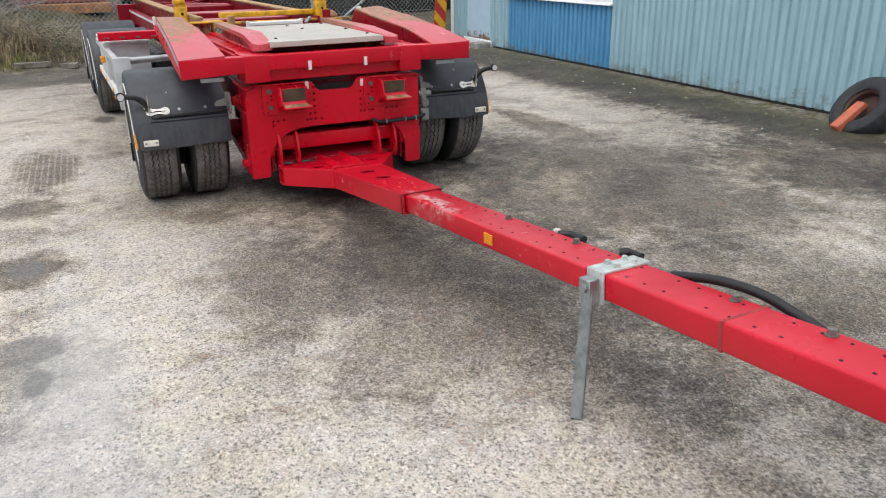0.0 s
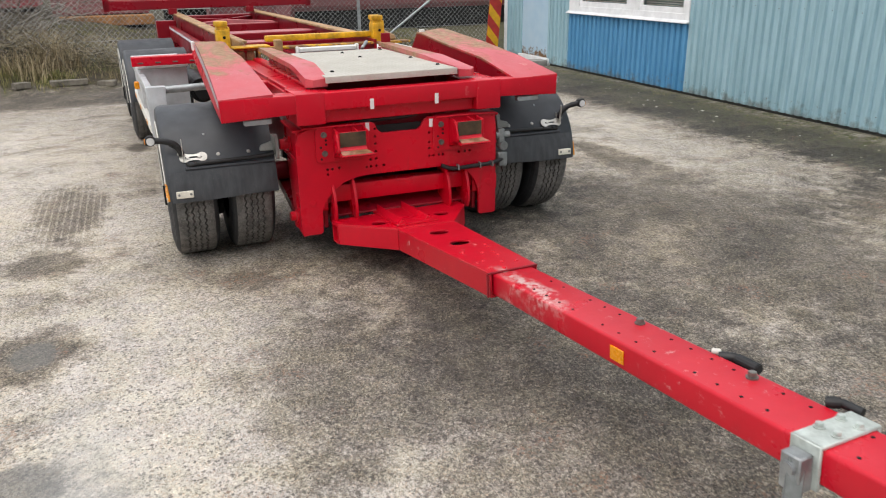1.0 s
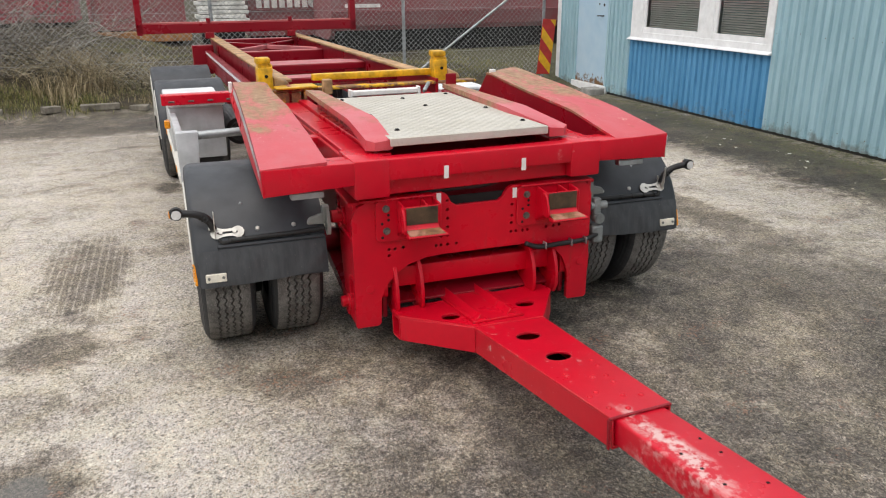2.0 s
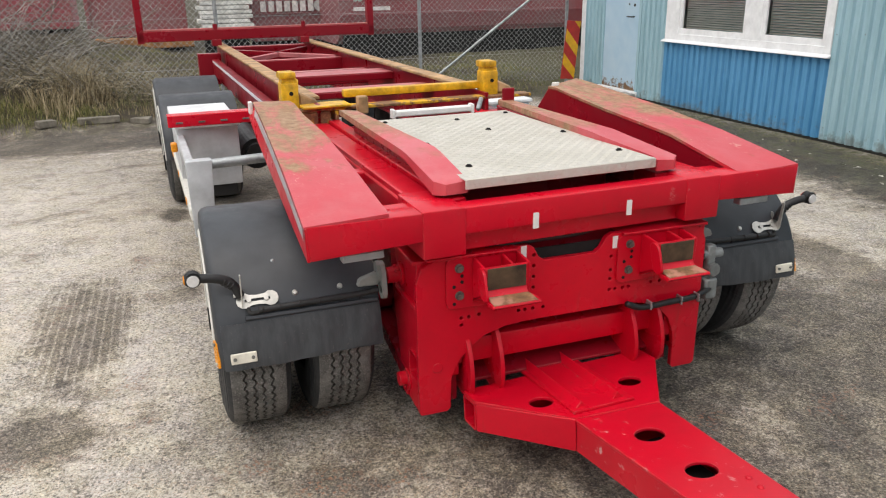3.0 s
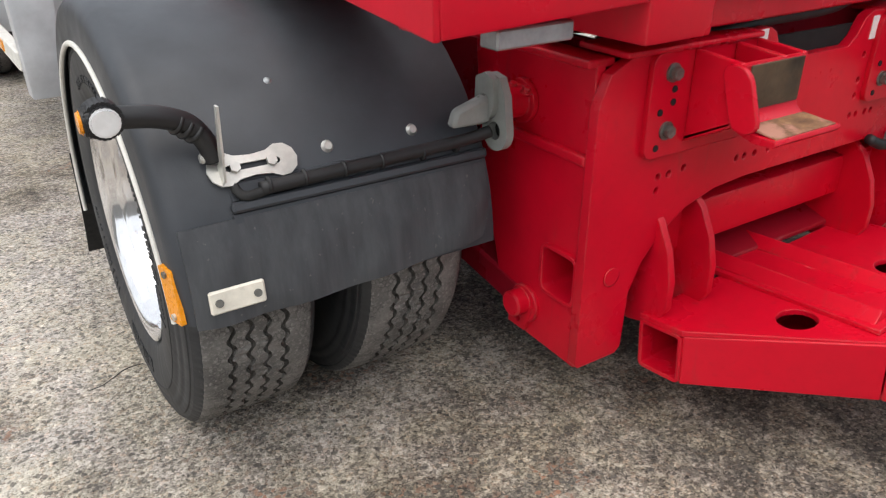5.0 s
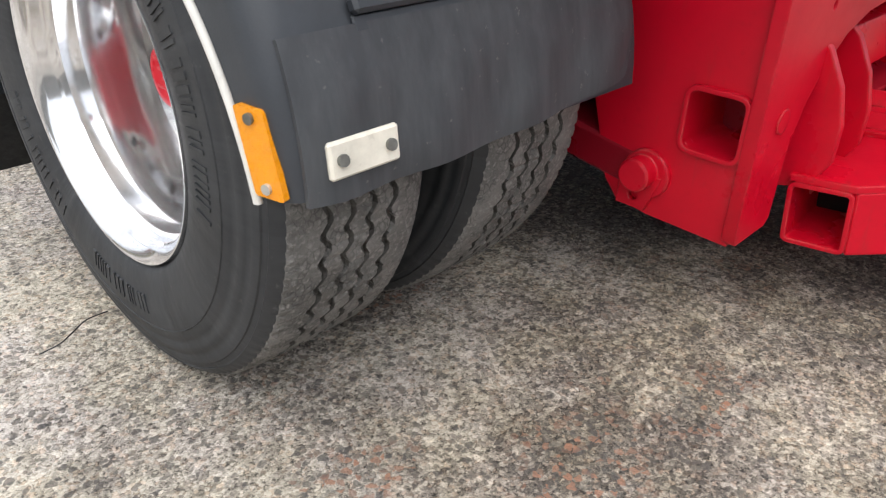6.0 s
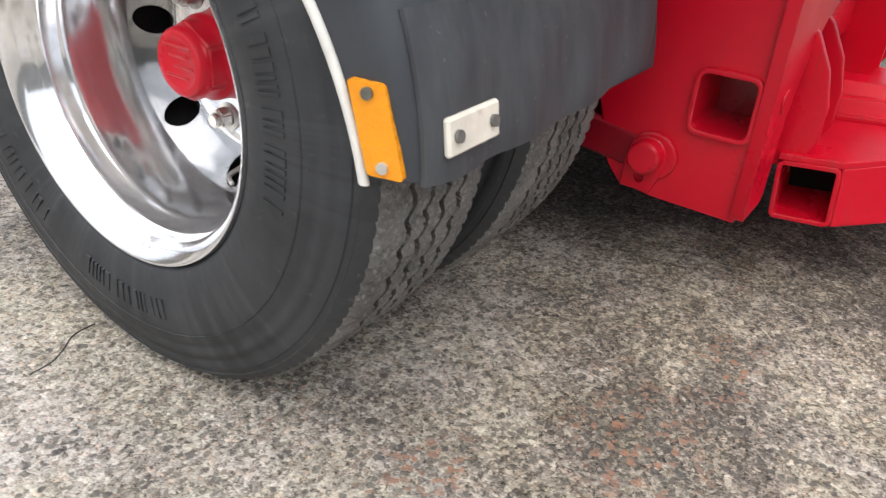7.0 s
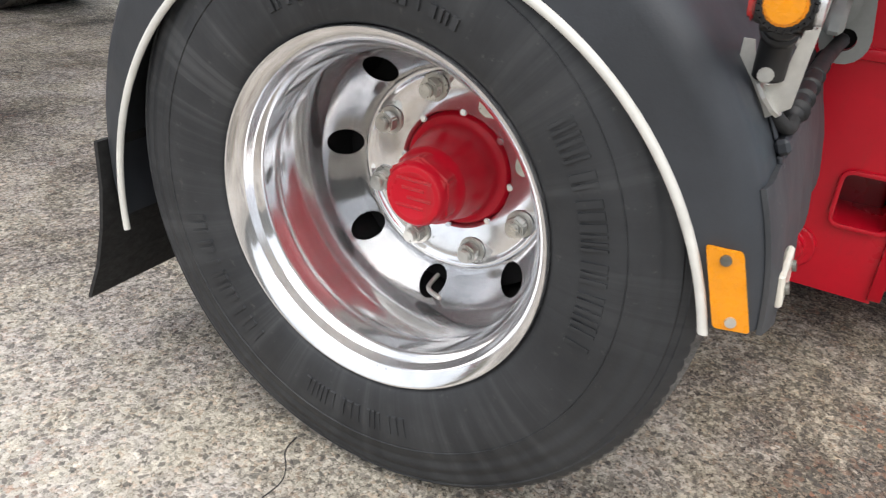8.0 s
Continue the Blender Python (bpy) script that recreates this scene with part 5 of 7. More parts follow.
part("hose_fitting", moved(join(cyl((W2 + 0.005, -2.33, 0.0), (W2 + 0.03, -2.36, 0.004), 0.017, 14, bev=0.003), cyl((W2 + 0.03, -2.36, 0.004), (W2 + 0.035, -2.42, 0.0), 0.013, 12)), BAR), HOSE, outer_bar, "black hose fitting", 40)
part("plug_cap", moved(cyl((W2 - 0.01, -1.93, 0.002), (W2 + 0.01, -1.95, 0.002), 0.010, 14, bev=0.003), BAR), WHITE, outer_bar, "white plug cap", 40)


# ---- chassis ----
def ch(name, bm, mat, parent=trailer, label="", smooth=None):
    return part(name, moved(bm, CHASSIS), mat, parent, label, smooth)


front_beam = ch("front_beam", box(-0.46, 0.46, 0.0, 0.085, 0.905, 1.0, 0.010, 2), RED_BEAM, label="red front cross beam with scratches", smooth=40)
ch("lower_beam", box(-0.46, 0.46, 0.05, 0.12, 0.832, 0.905, 0.004), RED, front_beam)
for u in (-0.185, 0.197):
    ch("white_mark", box(u - 0.011, u + 0.011, -0.002, 0.0, 0.893, 0.950, 0), TAPE, front_beam, "white tape mark")
for s in (-1, 1):
    end = box(s * 0.525 - 0.078, s * 0.525 + 0.078, -0.004, 0.26, 0.835, 1.002, 0.009, 2)
    ch("corner_block", end, RED_WORN, front_beam, "red corner block", 40)
    beam = ch("channel", box(s * 0.53 - 0.07, s * 0.53 + 0.07, 0.25, 1.92, 0.86, 0.985, 0.006), RED, trailer, "red frame channel beside the deck")
    ch("channel_foot", box(s * 0.425 - 0.03, s * 0.425 + 0.03, 0.12, 1.92, 0.93, 1.0, 0.004), RED, beam)
    ch("channel_lip", box(s * 0.585 - 0.007, s * 0.585 + 0.007, 0.25, 1.92, 0.98, 1.005, 0.002), RED, beam)
    # outer wing: a bowed sloping plate whose top is scraped, with a skewed rear end
    o = s * 0.988
    top_f = 1.002
    if s < 0:
        rows = [(0.0, 0.0, 0.990, 0.715, 0.004), (0.45, 0.45, 0.960, 0.698, 0.060), (0.95, 0.95, 0.925, 0.696, 0.101), (1.38, 1.38, 0.898, 0.693, 0.129), (1.60, 1.60, 0.884, 0.691, 0.140), (1.76, 1.75, 0.874, 0.69, 0.144)]
    else:
        rows = [(0.0, 0.0, 0.982, 0.70, 0.0), (0.45, 0.45, 0.984, 0.70, 0.068), (0.95, 0.95, 0.986, 0.697, 0.113), (1.38, 1.30, 0.988, 0.694, 0.143), (1.55, 1.42, 0.990, 0.69, 0.157), (1.70, 1.50, 0.990, 0.69, 0.160)]
    top = bmesh.new()
    grid = []
    for n, (vo, vi, uo, ui, dz) in enumerate(rows):
        fray = 0.004 * math.sin(9.1 * n + s)
        grid.append([top.verts.new((s * uo, vo, top_f + dz - th + fray)) for th in (0, 0.012)] + [top.verts.new((s * ui, vi, top_f + dz - th - 2 * fray)) for th in (0.012, 0)])
    for p, q in zip(grid, grid[1:]):
        for n in range(4):
            top.faces.new((p[n], p[(n + 1) % 4], q[(n + 1) % 4], q[n]))
    top.faces.new(grid[0])
    top.faces.new(grid[-1])
    wing = ch("wing", top, WING if s < 0 else WING_FAR, trailer, "sloping red outer wing, scraped brown towards the rear", 40)

    def web(k_v, k_u, lows, inset, thick, slant=0.0):
        """A side plate under the wing's edge, station by station."""
        bm = bmesh.new()
        ring = []
        for r, low in zip(rows, lows):
            u, zt = r[k_u] - inset, top_f + r[4] - 0.011
            flare = 0.25 * (0.982 - r[2]) if k_u == 2 else 0.0
            back = slant if r is rows[-1] else 0.0
            ring.append([bm.verts.new((s * (u + d), r[k_v] + b, z)) for d, z, b in ((flare, low, back), (0, zt, 0), (-thick, zt, 0), (flare - thick, low, back))])
        for p, q in zip(ring, ring[1:]):
            for n in range(4):
                bm.faces.new((p[n], p[(n + 1) % 4], q[(n + 1) % 4], q[n]))
        bm.faces.new(ring[0])
        bm.faces.new(ring[-1])
        return bm

    ch("wing_side", web(0, 2, (0.886, 0.922, 0.965, 1.01, 1.04, 1.07), 0.002, 0.010), RED, wing, "red side plate")
    ch("wing_inside", web(1, 3, (0.94, 0.94, 0.94, 0.95, 0.96, 0.99), -0.016, 0.010, 0.0 if s < 0 else 0.16), RED_OLD_SHADED, wing, "dark red inner plate")
    strip = bmesh.new()
    tape = [[strip.verts.new((s * (r[2] + 0.0035 + (0.982 - r[2]) * d / 0.5), r[0], top_f + r[4] - 0.008 - d)) for d in (0.0, 0.042 - 0.010 * n / 4)] for n, r in enumerate(rows[:5])]
    for p, q in zip(tape, tape[1:]):
        strip.faces.new((p[0], p[1], q[1], q[0]))
    bmesh.ops.solidify(strip, geom=strip.faces[:], thickness=0.0015)
    ch("tape_strip", strip, SILVERTAPE, wing, "silver reflective tape")
    ch("wing_front", hexa([(s * 0.60, -0.002, 0.90), (o - s * 0.012, -0.002, 0.886), (o - s * 0.012, 0.10, 0.886), (s * 0.60, 0.10, 0.90), (s * 0.60, -0.002, 0.998), (o - s * 0.004, -0.002, 1.001), (o - s * 0.012, 0.10, 1.001), (s * 0.60, 0.10, 0.998)], 0.006, 2), RED_WORN, wing, "red front end of the wing", 40)
    ch("wing_tie", box(s * 0.64 - 0.06, s * 0.64 + 0.06, 0.70, 0.77, 0.925, 0.985, 0.006), RED, wing)
    ch("wing_tie", box(s * 0.66 - 0.06, s * 0.66 + 0.06, 0.10, 0.18, 0.90, 0.99, 0.006), RED, wing)
    ch("end_tab", box(-0.90, -0.88, 1.72, 1.76, 1.09, 1.152, 0.003) if s < 0 else box(0.71, 0.75, 1.48, 1.50, 1.155, 1.178, 0.003), TAPE, wing, "pale square end plate")
    ch("under_lamp", box(s * 0.80 - 0.07, s * 0.80 + 0.07, 0.02, 0.06, 0.858, 0.886, 0.003), GALV, wing, "grey lamp housing under the wing")
    # skid pads beside the deck: a bent plate over a set-back web
    pad, pi, pf = bmesh.new(), 0.400 if s < 0 else 0.388, 0.115 if s < 0 else 0.098
    loops = [[pad.verts.new((s * u, v, z)) for u, v, z in st] for st in (
        ((pi - 0.008, pf, 1.016), (pi + 0.074, pf + 0.002, 1.014), (pi + 0.072, pf + 0.002, 1.052), (pi - 0.008, pf, 1.060)),
        ((pi - 0.008, pf + 0.03, 1.014), (pi + 0.108, pf + 0.034, 1.012), (pi + 0.105, pf + 0.034, 1.060), (pi - 0.008, pf + 0.03, 1.069)),
        ((0.357, 0.46, 1.058), (0.488, 0.48, 1.058), (0.486, 0.48, 1.088), (0.357, 0.46, 1.092)),
        ((0.355, 0.53, 1.068), (0.489, 0.55, 1.066), (0.486, 0.55, 1.094), (0.355, 0.53, 1.098)),
        ((0.395, 1.52, 1.074), (0.468, 1.60, 1.074), (0.466, 1.60, 1.100), (0.395, 1.52, 1.102)))]
    for p, q in zip(loops, loops[1:]):
        for n in range(4):
            pad.faces.new((p[n], p[(n + 1) % 4], q[(n + 1) % 4], q[n]))
    pad.faces.new(loops[0])
    pad.faces.new(loops[-1])
    bmesh.ops.bevel(pad, geom=[e for e in pad.edges if e.calc_face_angle(0) > 0.7], offset=0.008, segments=3, affect="EDGES", profile=0.6)
    ch("skid_pad", pad, PAD, trailer, "red skid pad scraped brown at its rear", 35)
    ch("pad_web", join(box(s * 0.400 - 0.02, s * 0.400 + 0.02, 0.26, 1.5, 0.93, 1.03, 0.003), box(s * 0.400 - 0.02, s * 0.400 + 0.02, 0.25, 1.5, 1.03, 1.07, 0.003)), RED_OLD_SHADED, trailer)
    if s > 0:
        ch("guide_post", box(s * 0.445 - 0.035, s * 0.445 + 0.035, 1.49, 1.505, 1.03, 1.165, 0.004), RED_OLD_SHADED if s > 0 else RAILTOP, trailer, "small upright steel guide")

deck = ch("deck_plate", join(box(-0.41, 0.368, 0.088, 1.37, 1.062, 1.070, 0.003), box(-0.41, 0.368, 0.088, 0.096, 1.034, 1.068, 0.002)), CHEQUER, label="aluminium tread plate on the deck", smooth=40)


def lozenges(u0, u1, v0, v1, z, pitch=0.0285):
    """Five-bar tread: groups of raised bars that turn by ninety degrees from cell to cell."""
    verts, faces = [], []
    for i in range(int((u1 - u0) / pitch)):
        for j in range(int((v1 - v0) / pitch)):
            cu, cv = u0 + (i + 0.5) * pitch, v0 + (j + 0.5) * pitch
            turn = radians(45 if (i + j) % 2 else -45)
            c, s = math.cos(turn), math.sin(turn)
            for k in range(-2, 3):
                n = len(verts)
                for x, y, h in ((-0.0095, -0.0013, 0), (0.0095, -0.0013, 0), (0.0095, 0.0013, 0), (-0.0095, 0.0013, 0), (-0.006, 0.0, 0.0008), (0.006, 0.0, 0.0008)):
                    yy = y + k * 0.0046
                    verts.append((cu + x * c - yy * s, cv + x * s + yy * c, z + h))
                faces += [(n, n + 1, n + 5, n + 4), (n + 2, n + 3, n + 4, n + 5), (n + 1, n + 2, n + 5), (n + 3, n, n + 4)]
    me = bpy.data.meshes.new("tread_pattern")
    me.from_pydata(verts, [], faces)
    bm = bmesh.new()
    bm.from_mesh(me)
    bpy.data.meshes.remove(me)
    return bm


tagged(ch("tread_pattern", lozenges(-0.406, 0.365, 0.091, 1.365, 1.0702), CHEQUER, deck, "raised five-bar tread pattern"), kind="stuff")
front_bars = lozenges(-0.406, 0.365, 0.0, 0.03, 0.0, 0.0285)
tagged(ch("lip_pattern", moved(front_bars, Matrix.Translation((0, 0.0875, 1.037)) @ pose(0, 0, 0, 90, 0, 0)), CHEQUER, deck, "tread pattern on the folded lip"), kind="stuff")
for u, v in [(u, v) for u in (-0.322, 0.322) for v in (0.265, 0.70, 1.28)] + [(0.02, 1.20), (0.05, 0.9)]:
    ch("deck_bolt", join(cyl((u, v, 1.070), (u, v, 1.073), 0.0135, 14), cyl((u, v, 1.073), (u, v, 1.078), 0.009, 6)), DARK, deck, "dark bolt head")
ch("deck_frame", join(box(-0.36, 0.36, 0.24, 1.36, 0.85, 0.89, 0.004), box(-0.36, 0.36, 0.40, 0.46, 0.89, 1.06, 0.002), box(-0.36, 0.36, 1.20, 1.28, 1.0, 1.06, 0.002)), RED_OLD_SHADED, trailer, "dull red frame under the deck")
ch("light_bar", join(box(-0.22, 0.20, 1.43, 1.47, 1.065, 1.098, 0.006), box(-0.235, -0.218, 1.425, 1.475, 1.058, 1.106, 0.004), box(0.198, 0.215, 1.425, 1.475, 1.058, 1.106, 0.004)), TAPE, trailer, "white lamp bar behind the deck")
ch("light_lead", tube([(0.25, 1.46, 1.072), (0.29, 1.53, 1.085), (0.33, 1.60, 1.10)], 0.013, 8), GALV, trailer, "", 180)

# yellow locking beam
lock = ch("locking_beam", join(box(-0.62, 0.80, 1.90, 2.00, 1.050, 1.068, 0.004), box(-0.60, -0.44, 1.90, 1.99, 0.95, 1.05, 0.008), box(-0.42, -0.40, 1.88, 1.99, 0.96, 1.05, 0.004)), YELLOWRUST, label="rusty yellow locking beam across the frame", smooth=40)
ch("lock_tray", hexa([(-0.60, 1.85, 1.072), (-0.33, 1.86, 1.072), (-0.33, 2.02, 1.072), (-0.60, 2.02, 1.072), (-0.60, 1.85, 1.086), (-0.33, 1.86, 1.086), (-0.33, 2.02, 1.086), (-0.60, 2.02, 1.086)], 0.004), YELLOW, lock, "yellow tray", 40)
ch("lock_bar", join(box(-0.33, 0.52, 2.02, 2.08, 1.098, 1.142, 0.012, 2)), YELLOW, lock, "yellow bar", 40)
for c in (-0.645, 0.555):
    blk = ch("twist_lock", join(box(c - 0.046, c + 0.046, 1.95, 2.06, 1.05, 1.205, 0.010, 2), box(c - 0.050, c + 0.040, 1.955, 2.065, 1.226, 1.264, 0.012, 2), box(c - 0.040, c + 0.026, 1.965, 2.05, 1.19, 1.235, 0.004), box(c + 0.02, c + 0.052, 1.97, 2.04, 1.16, 1.225, 0.008)), YELLOW, lock, "yellow container lock block", 40)
    ch("lock_hole", cyl((c + 0.005, 1.9455, 1.15), (c + 0.005, 1.951, 1.15), 0.011, 14), DARK, blk)
    ch("lock_lug", hexa([(c + 0.05, 1.96, 1.07), (c + 0.16, 1.98, 1.07), (c + 0.16, 2.06, 1.07), (c + 0.05, 2.06, 1.07), (c + 0.05, 1.97, 1.15), (c + 0.15, 1.99, 1.105), (c + 0.15, 2.05, 1.105), (c + 0.05, 2.05, 1.15)], 0.01), RAILTOP, lock, "brown lock lever", 40)
ch("lock_arm", box(-0.30, -0.24, 1.84, 1.89, 1.03, 1.125, 0.006), RAILTOP, lock, "brown upright lever", 40)

# main rails, cross members
for s in (-1, 1):
    rail = ch("main_rail", join(box(s * 0.505 - 0.011, s * 0.505 + 0.011, 1.9, 7.1, 0.74, 1.088, 0.002), box(s * 0.505 - 0.075, s * 0.505 + 0.075, 1.9, 7.1, 0.725, 0.742, 0.003), box(s * 0.60 - 0.03, s * 0.60 + 0.03, 2.0, 7.1, 0.95, 0.97, 0.003), box(s * 0.628 - 0.005, s * 0.628 + 0.005, 2.0, 7.1, 0.80, 0.97, 0.002)), RED_OLD_SHADED, trailer, "long red main rail")
    ch("rail_head", box(s * 0.505 - 0.052, s * 0.505 + 0.052, 2.1, 7.12, 1.088, 1.108, 0.004), RAILTOP, rail, "rust-brown worn rail head")
    ch("rail_tape", box(s * 0.634 - 0.001, s * 0.634 + 0.001, 2.0, 7.0, 0.935, 0.96, 0), SILVERTAPE, rail, "silver reflective tape")
    ch("rear_bolster", box(s * 0.66 - 0.12, s * 0.66 + 0.12, 6.5, 6.62, 0.70, 1.03, 0.006), RED_OLD_SHADED, trailer, "dull red rear bolster plate")
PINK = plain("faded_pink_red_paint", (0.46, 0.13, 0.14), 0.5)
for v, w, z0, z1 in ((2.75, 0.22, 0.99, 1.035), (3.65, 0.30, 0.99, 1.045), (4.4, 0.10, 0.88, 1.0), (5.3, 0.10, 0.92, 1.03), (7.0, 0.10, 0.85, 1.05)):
    ch("cross_member", box(-0.50, 0.50, v, v + w, z0, z1, 0.006), RED_OLD_SHADED, trailer, "red cross member with a faded top")
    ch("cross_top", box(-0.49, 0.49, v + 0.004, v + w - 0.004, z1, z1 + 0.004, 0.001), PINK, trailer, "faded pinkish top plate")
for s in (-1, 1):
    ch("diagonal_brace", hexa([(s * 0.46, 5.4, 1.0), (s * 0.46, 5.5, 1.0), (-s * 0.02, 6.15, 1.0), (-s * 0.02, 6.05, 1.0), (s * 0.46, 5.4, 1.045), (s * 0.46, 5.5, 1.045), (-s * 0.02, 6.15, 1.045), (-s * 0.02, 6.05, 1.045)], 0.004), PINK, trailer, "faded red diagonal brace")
    ch("diagonal_brace", hexa([(s * 0.46, 6.75, 1.0), (s * 0.46, 6.85, 1.0), (-s * 0.02, 6.18, 1.0), (-s * 0.02, 6.08, 1.0), (s * 0.46, 6.75, 1.045), (s * 0.46, 6.85, 1.045), (-s * 0.02, 6.18, 1.045), (-s * 0.02, 6.08, 1.045)], 0.004), RED_OLD_SHADED, trailer)
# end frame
end_frame = ch("end_frame", join(box(-1.36, 1.22, 6.58, 6.68, 1.165, 1.275, 0.006)), RED_OLD_SHADED, label="red end frame with posts", smooth=40)
ch("frame_lip", box(-1.30, 1.16, 6.60, 6.67, 1.275, 1.29, 0.003), plain("faded_red_edge", (0.45, 0.12, 0.11), 0.55), end_frame)
for u in (-1.325, 1.185):
    ch("end_post", box(u - 0.035, u + 0.035, 6.58, 6.68, 1.15, 2.35, 0.006), RED_OLD_SHADED, end_frame, "red corner post")
ch("top_bar", box(-1.36, 1.22, 6.58, 6.68, 2.35, 2.43, 0.006), RED_OLD_SHADED, end_frame)
for u in (-0.56, 0.40):
    ch("end_pin", join(cyl((u, 6.6, 1.27), (u, 6.6, 1.33), 0.025, 12), box(u - 0.05, u + 0.05, 6.56, 6.7, 1.10, 1.17, 0.005)), RED_OLD_SHADED, end_frame, "", 40)

# side guards, tool box
for s in (-1, 1):
    guard = ch("side_guard", join(box(s * 1.208 - 0.022, s * 1.208 + 0.022, 1.96, 3.95, 0.785, 0.84, 0.006)), LIGHTGREY, trailer, "light grey aluminium side guard")
    ch("guard_post", hexa([(s * 1.225, 1.90, 0.42), (s * 1.115, 1.90, 0.42), (s * 1.115, 1.98, 0.42), (s * 1.225, 1.98, 0.42), (s * 1.232, 1.92, 0.835), (s * 1.095, 1.92, 0.835), (s * 1.095, 2.0, 0.835), (s * 1.232, 2.0, 0.835)], 0.008, 2), LIGHTGREY, guard, "broad light grey guard post", 40)
    ch("lower_rail", box(s * 1.218 - 0.018, s * 1.218 + 0.018, 1.96, 3.95, 0.50, 0.565, 0.006), WHITE, guard, "white lower rail")
    for v in (2.25, 3.0, 3.7):
        ch("amber_reflector", box(s * 1.238 - 0.003, s * 1.238 + 0.003, v, v + 0.07, 0.515, 0.55, 0.001), AMBER, guard, "amber reflector")
    ch("guard_tube", cyl((s * 1.12, 1.96, 0.805), (s * 0.60, 1.98, 0.815), 0.027, 18), GALV, guard, "", 60)
    toolbox = ch("tool_box", join(box(s * 1.04 - 0.185, s * 1.04 + 0.185, 2.72, 3.55, 0.50, 0.88, 0.012, 2)), LIGHTGREY, trailer, "light grey tool box", 40)
    ch("box_lid", box(s * 1.04 - 0.20, s * 1.04 + 0.20, 2.70, 3.58, 0.88, 0.905, 0.006), plain("white_sheet", (0.74, 0.76, 0.78), 0.4), toolbox, "white tool box lid")
    ch("box_foot", box(s * 1.04 - 0.15, s * 1.04 + 0.15, 2.75, 3.5, 0.42, 0.50, 0.006), HOSE, toolbox)
    ch("side_lamp", join(box(s * 1.245 - 0.02, s * 1.245 + 0.02, 2.95, 3.02, 0.69, 0.75, 0.008)), AMBER, guard, "amber side lamp")
    # black cylinder added to stand in for the dark gap beside the tool box
    ch("dark_tank", cyl((s * 0.74, 2.8, 0.66), (s * 0.74, 3.6, 0.66), 0.10, 28, bev=0.03), HOSE, trailer, "dark cylinder added for the black gap by the tool box", 40)
    if s > 0:
        continue
    bar = ch("outrigger", join(box(s * 0.93 - 0.345, s * 0.93 + 0.345, 2.56, 2.60, 0.915, 0.985, 0.004), box(s * 0.93 - 0.345, s * 0.93 + 0.345, 2.60, 2.66, 0.975, 0.985, 0.002)), RED, trailer, "red outrigger angle")
    for i in range(4):
        ch("bolt", box(s * (0.82 + 0.13 * i) - 0.02, s * (0.82 + 0.13 * i) + 0.02, 2.553, 2.56, 0.935, 0.945, 0.001), BOLT, bar)


# ---- the corrugated building ----
def sheet_metal(name, col, chalk):
    k = Mat(name, 0.55, 0, 0)
    drip = k.noise(4, 6, 0.65, k.scaled(1, 3, 0.35))
    c = k.mix(k.ramp(drip, 0.35, 0.7), tuple(v * 0.88 for v in col), chalk)
    c = k.mix(k.ramp(k.noise(14, 6, 0.7), 0.68, 0.76, 0, 0.5), c, (0.16, 0.15, 0.13))
    low = k.math("ADD", k.axis("Z"), k.ramp(k.noise(6, 5, 0.65), 0.3, 0.7, -0.14, 0.14))
    c = k.mix(k.ramp(low, 0.16, 0.04, 0, 0.6), c, (0.13, 0.12, 0.085))
    k.colour(c).bump(k.noise(50, 3), 0.05, 0.004)
    return k.m


GREEN = sheet_metal("grey_green_sheet", (0.31, 0.50, 0.57), (0.37, 0.56, 0.635))
BLUE = sheet_metal("bright_blue_sheet", (0.075, 0.29, 0.53), (0.115, 0.35, 0.60))
WINPAINT = plain("white_window_paint", (0.86, 0.87, 0.88), 0.45, 0, 0.05, 8)
CONCRETE = plain("grey_concrete", (0.30, 0.29, 0.27), 0.85, 0, 0.2, 7, 0.4, 60)
WX = 5.15
building = thing("corrugated_building", "low building clad in grey-green corrugated steel with a blue panel", "building")


def corrugated(y0, y1, z0, z1):
    """Trapezoid sheet, pitch 11.5 cm, standing in the wall's plane."""
    pitch, depth, n = 0.115, 0.027, int(round((y1 - y0) / 0.115))
    pitch = (y1 - y0) / n
    line = []
    for i in range(n):
        a = y0 + i * pitch
        line += [(a, 0.0), (a + 0.20 * pitch, 0.0), (a + 0.32 * pitch, depth), (a + 0.88 * pitch, depth)]
    line.append((y1, 0.0))
    bm = bmesh.new()
    rows = [[bm.verts.new((WX - off + t, y, z)) for y, off in line] for z in (z0, z1) for t in (0.0, 0.004)]
    for a, b in ((0, 2), (1, 3), (0, 1), (2, 3)):
        for i in range(len(line) - 1):
            bm.faces.new((rows[a][i], rows[a][i + 1], rows[b][i + 1], rows[b][i]))
    return bm


TOP = 3.0
for y0, y1, z0, z1, mat, lab in ((-9.0, 3.955, 0.07, TOP, GREEN, ""), (3.957, 6.815, 0.07, 0.895, BLUE, "bright blue corrugated panel"), (3.95, 6.80, 2.22, TOP, GREEN, ""), (6.818, 7.40, 0.07, TOP, GREEN, ""), (7.40, 8.45, 2.22, TOP, GREEN, ""), (8.47, 9.02, 0.07, TOP, GREEN, "")):
    part("cladding_sheet", corrugated(y0, y1, z0, z1), mat, building, lab)
for y0, y1, z0, z1 in ((-9.0, 3.95, 0.0, TOP), (3.95, 6.80, 0.0, 0.90), (3.95, 6.80, 2.21, TOP), (6.80, 7.42, 0.0, TOP), (7.42, 8.43, 2.20, TOP), (8.43, 9.03, 0.0, TOP)):
    part("wall", box(WX + 0.012, WX + 0.17, y0, y1, z0, z1, 0), CONCRETE, building, "grey wall behind the cladding")
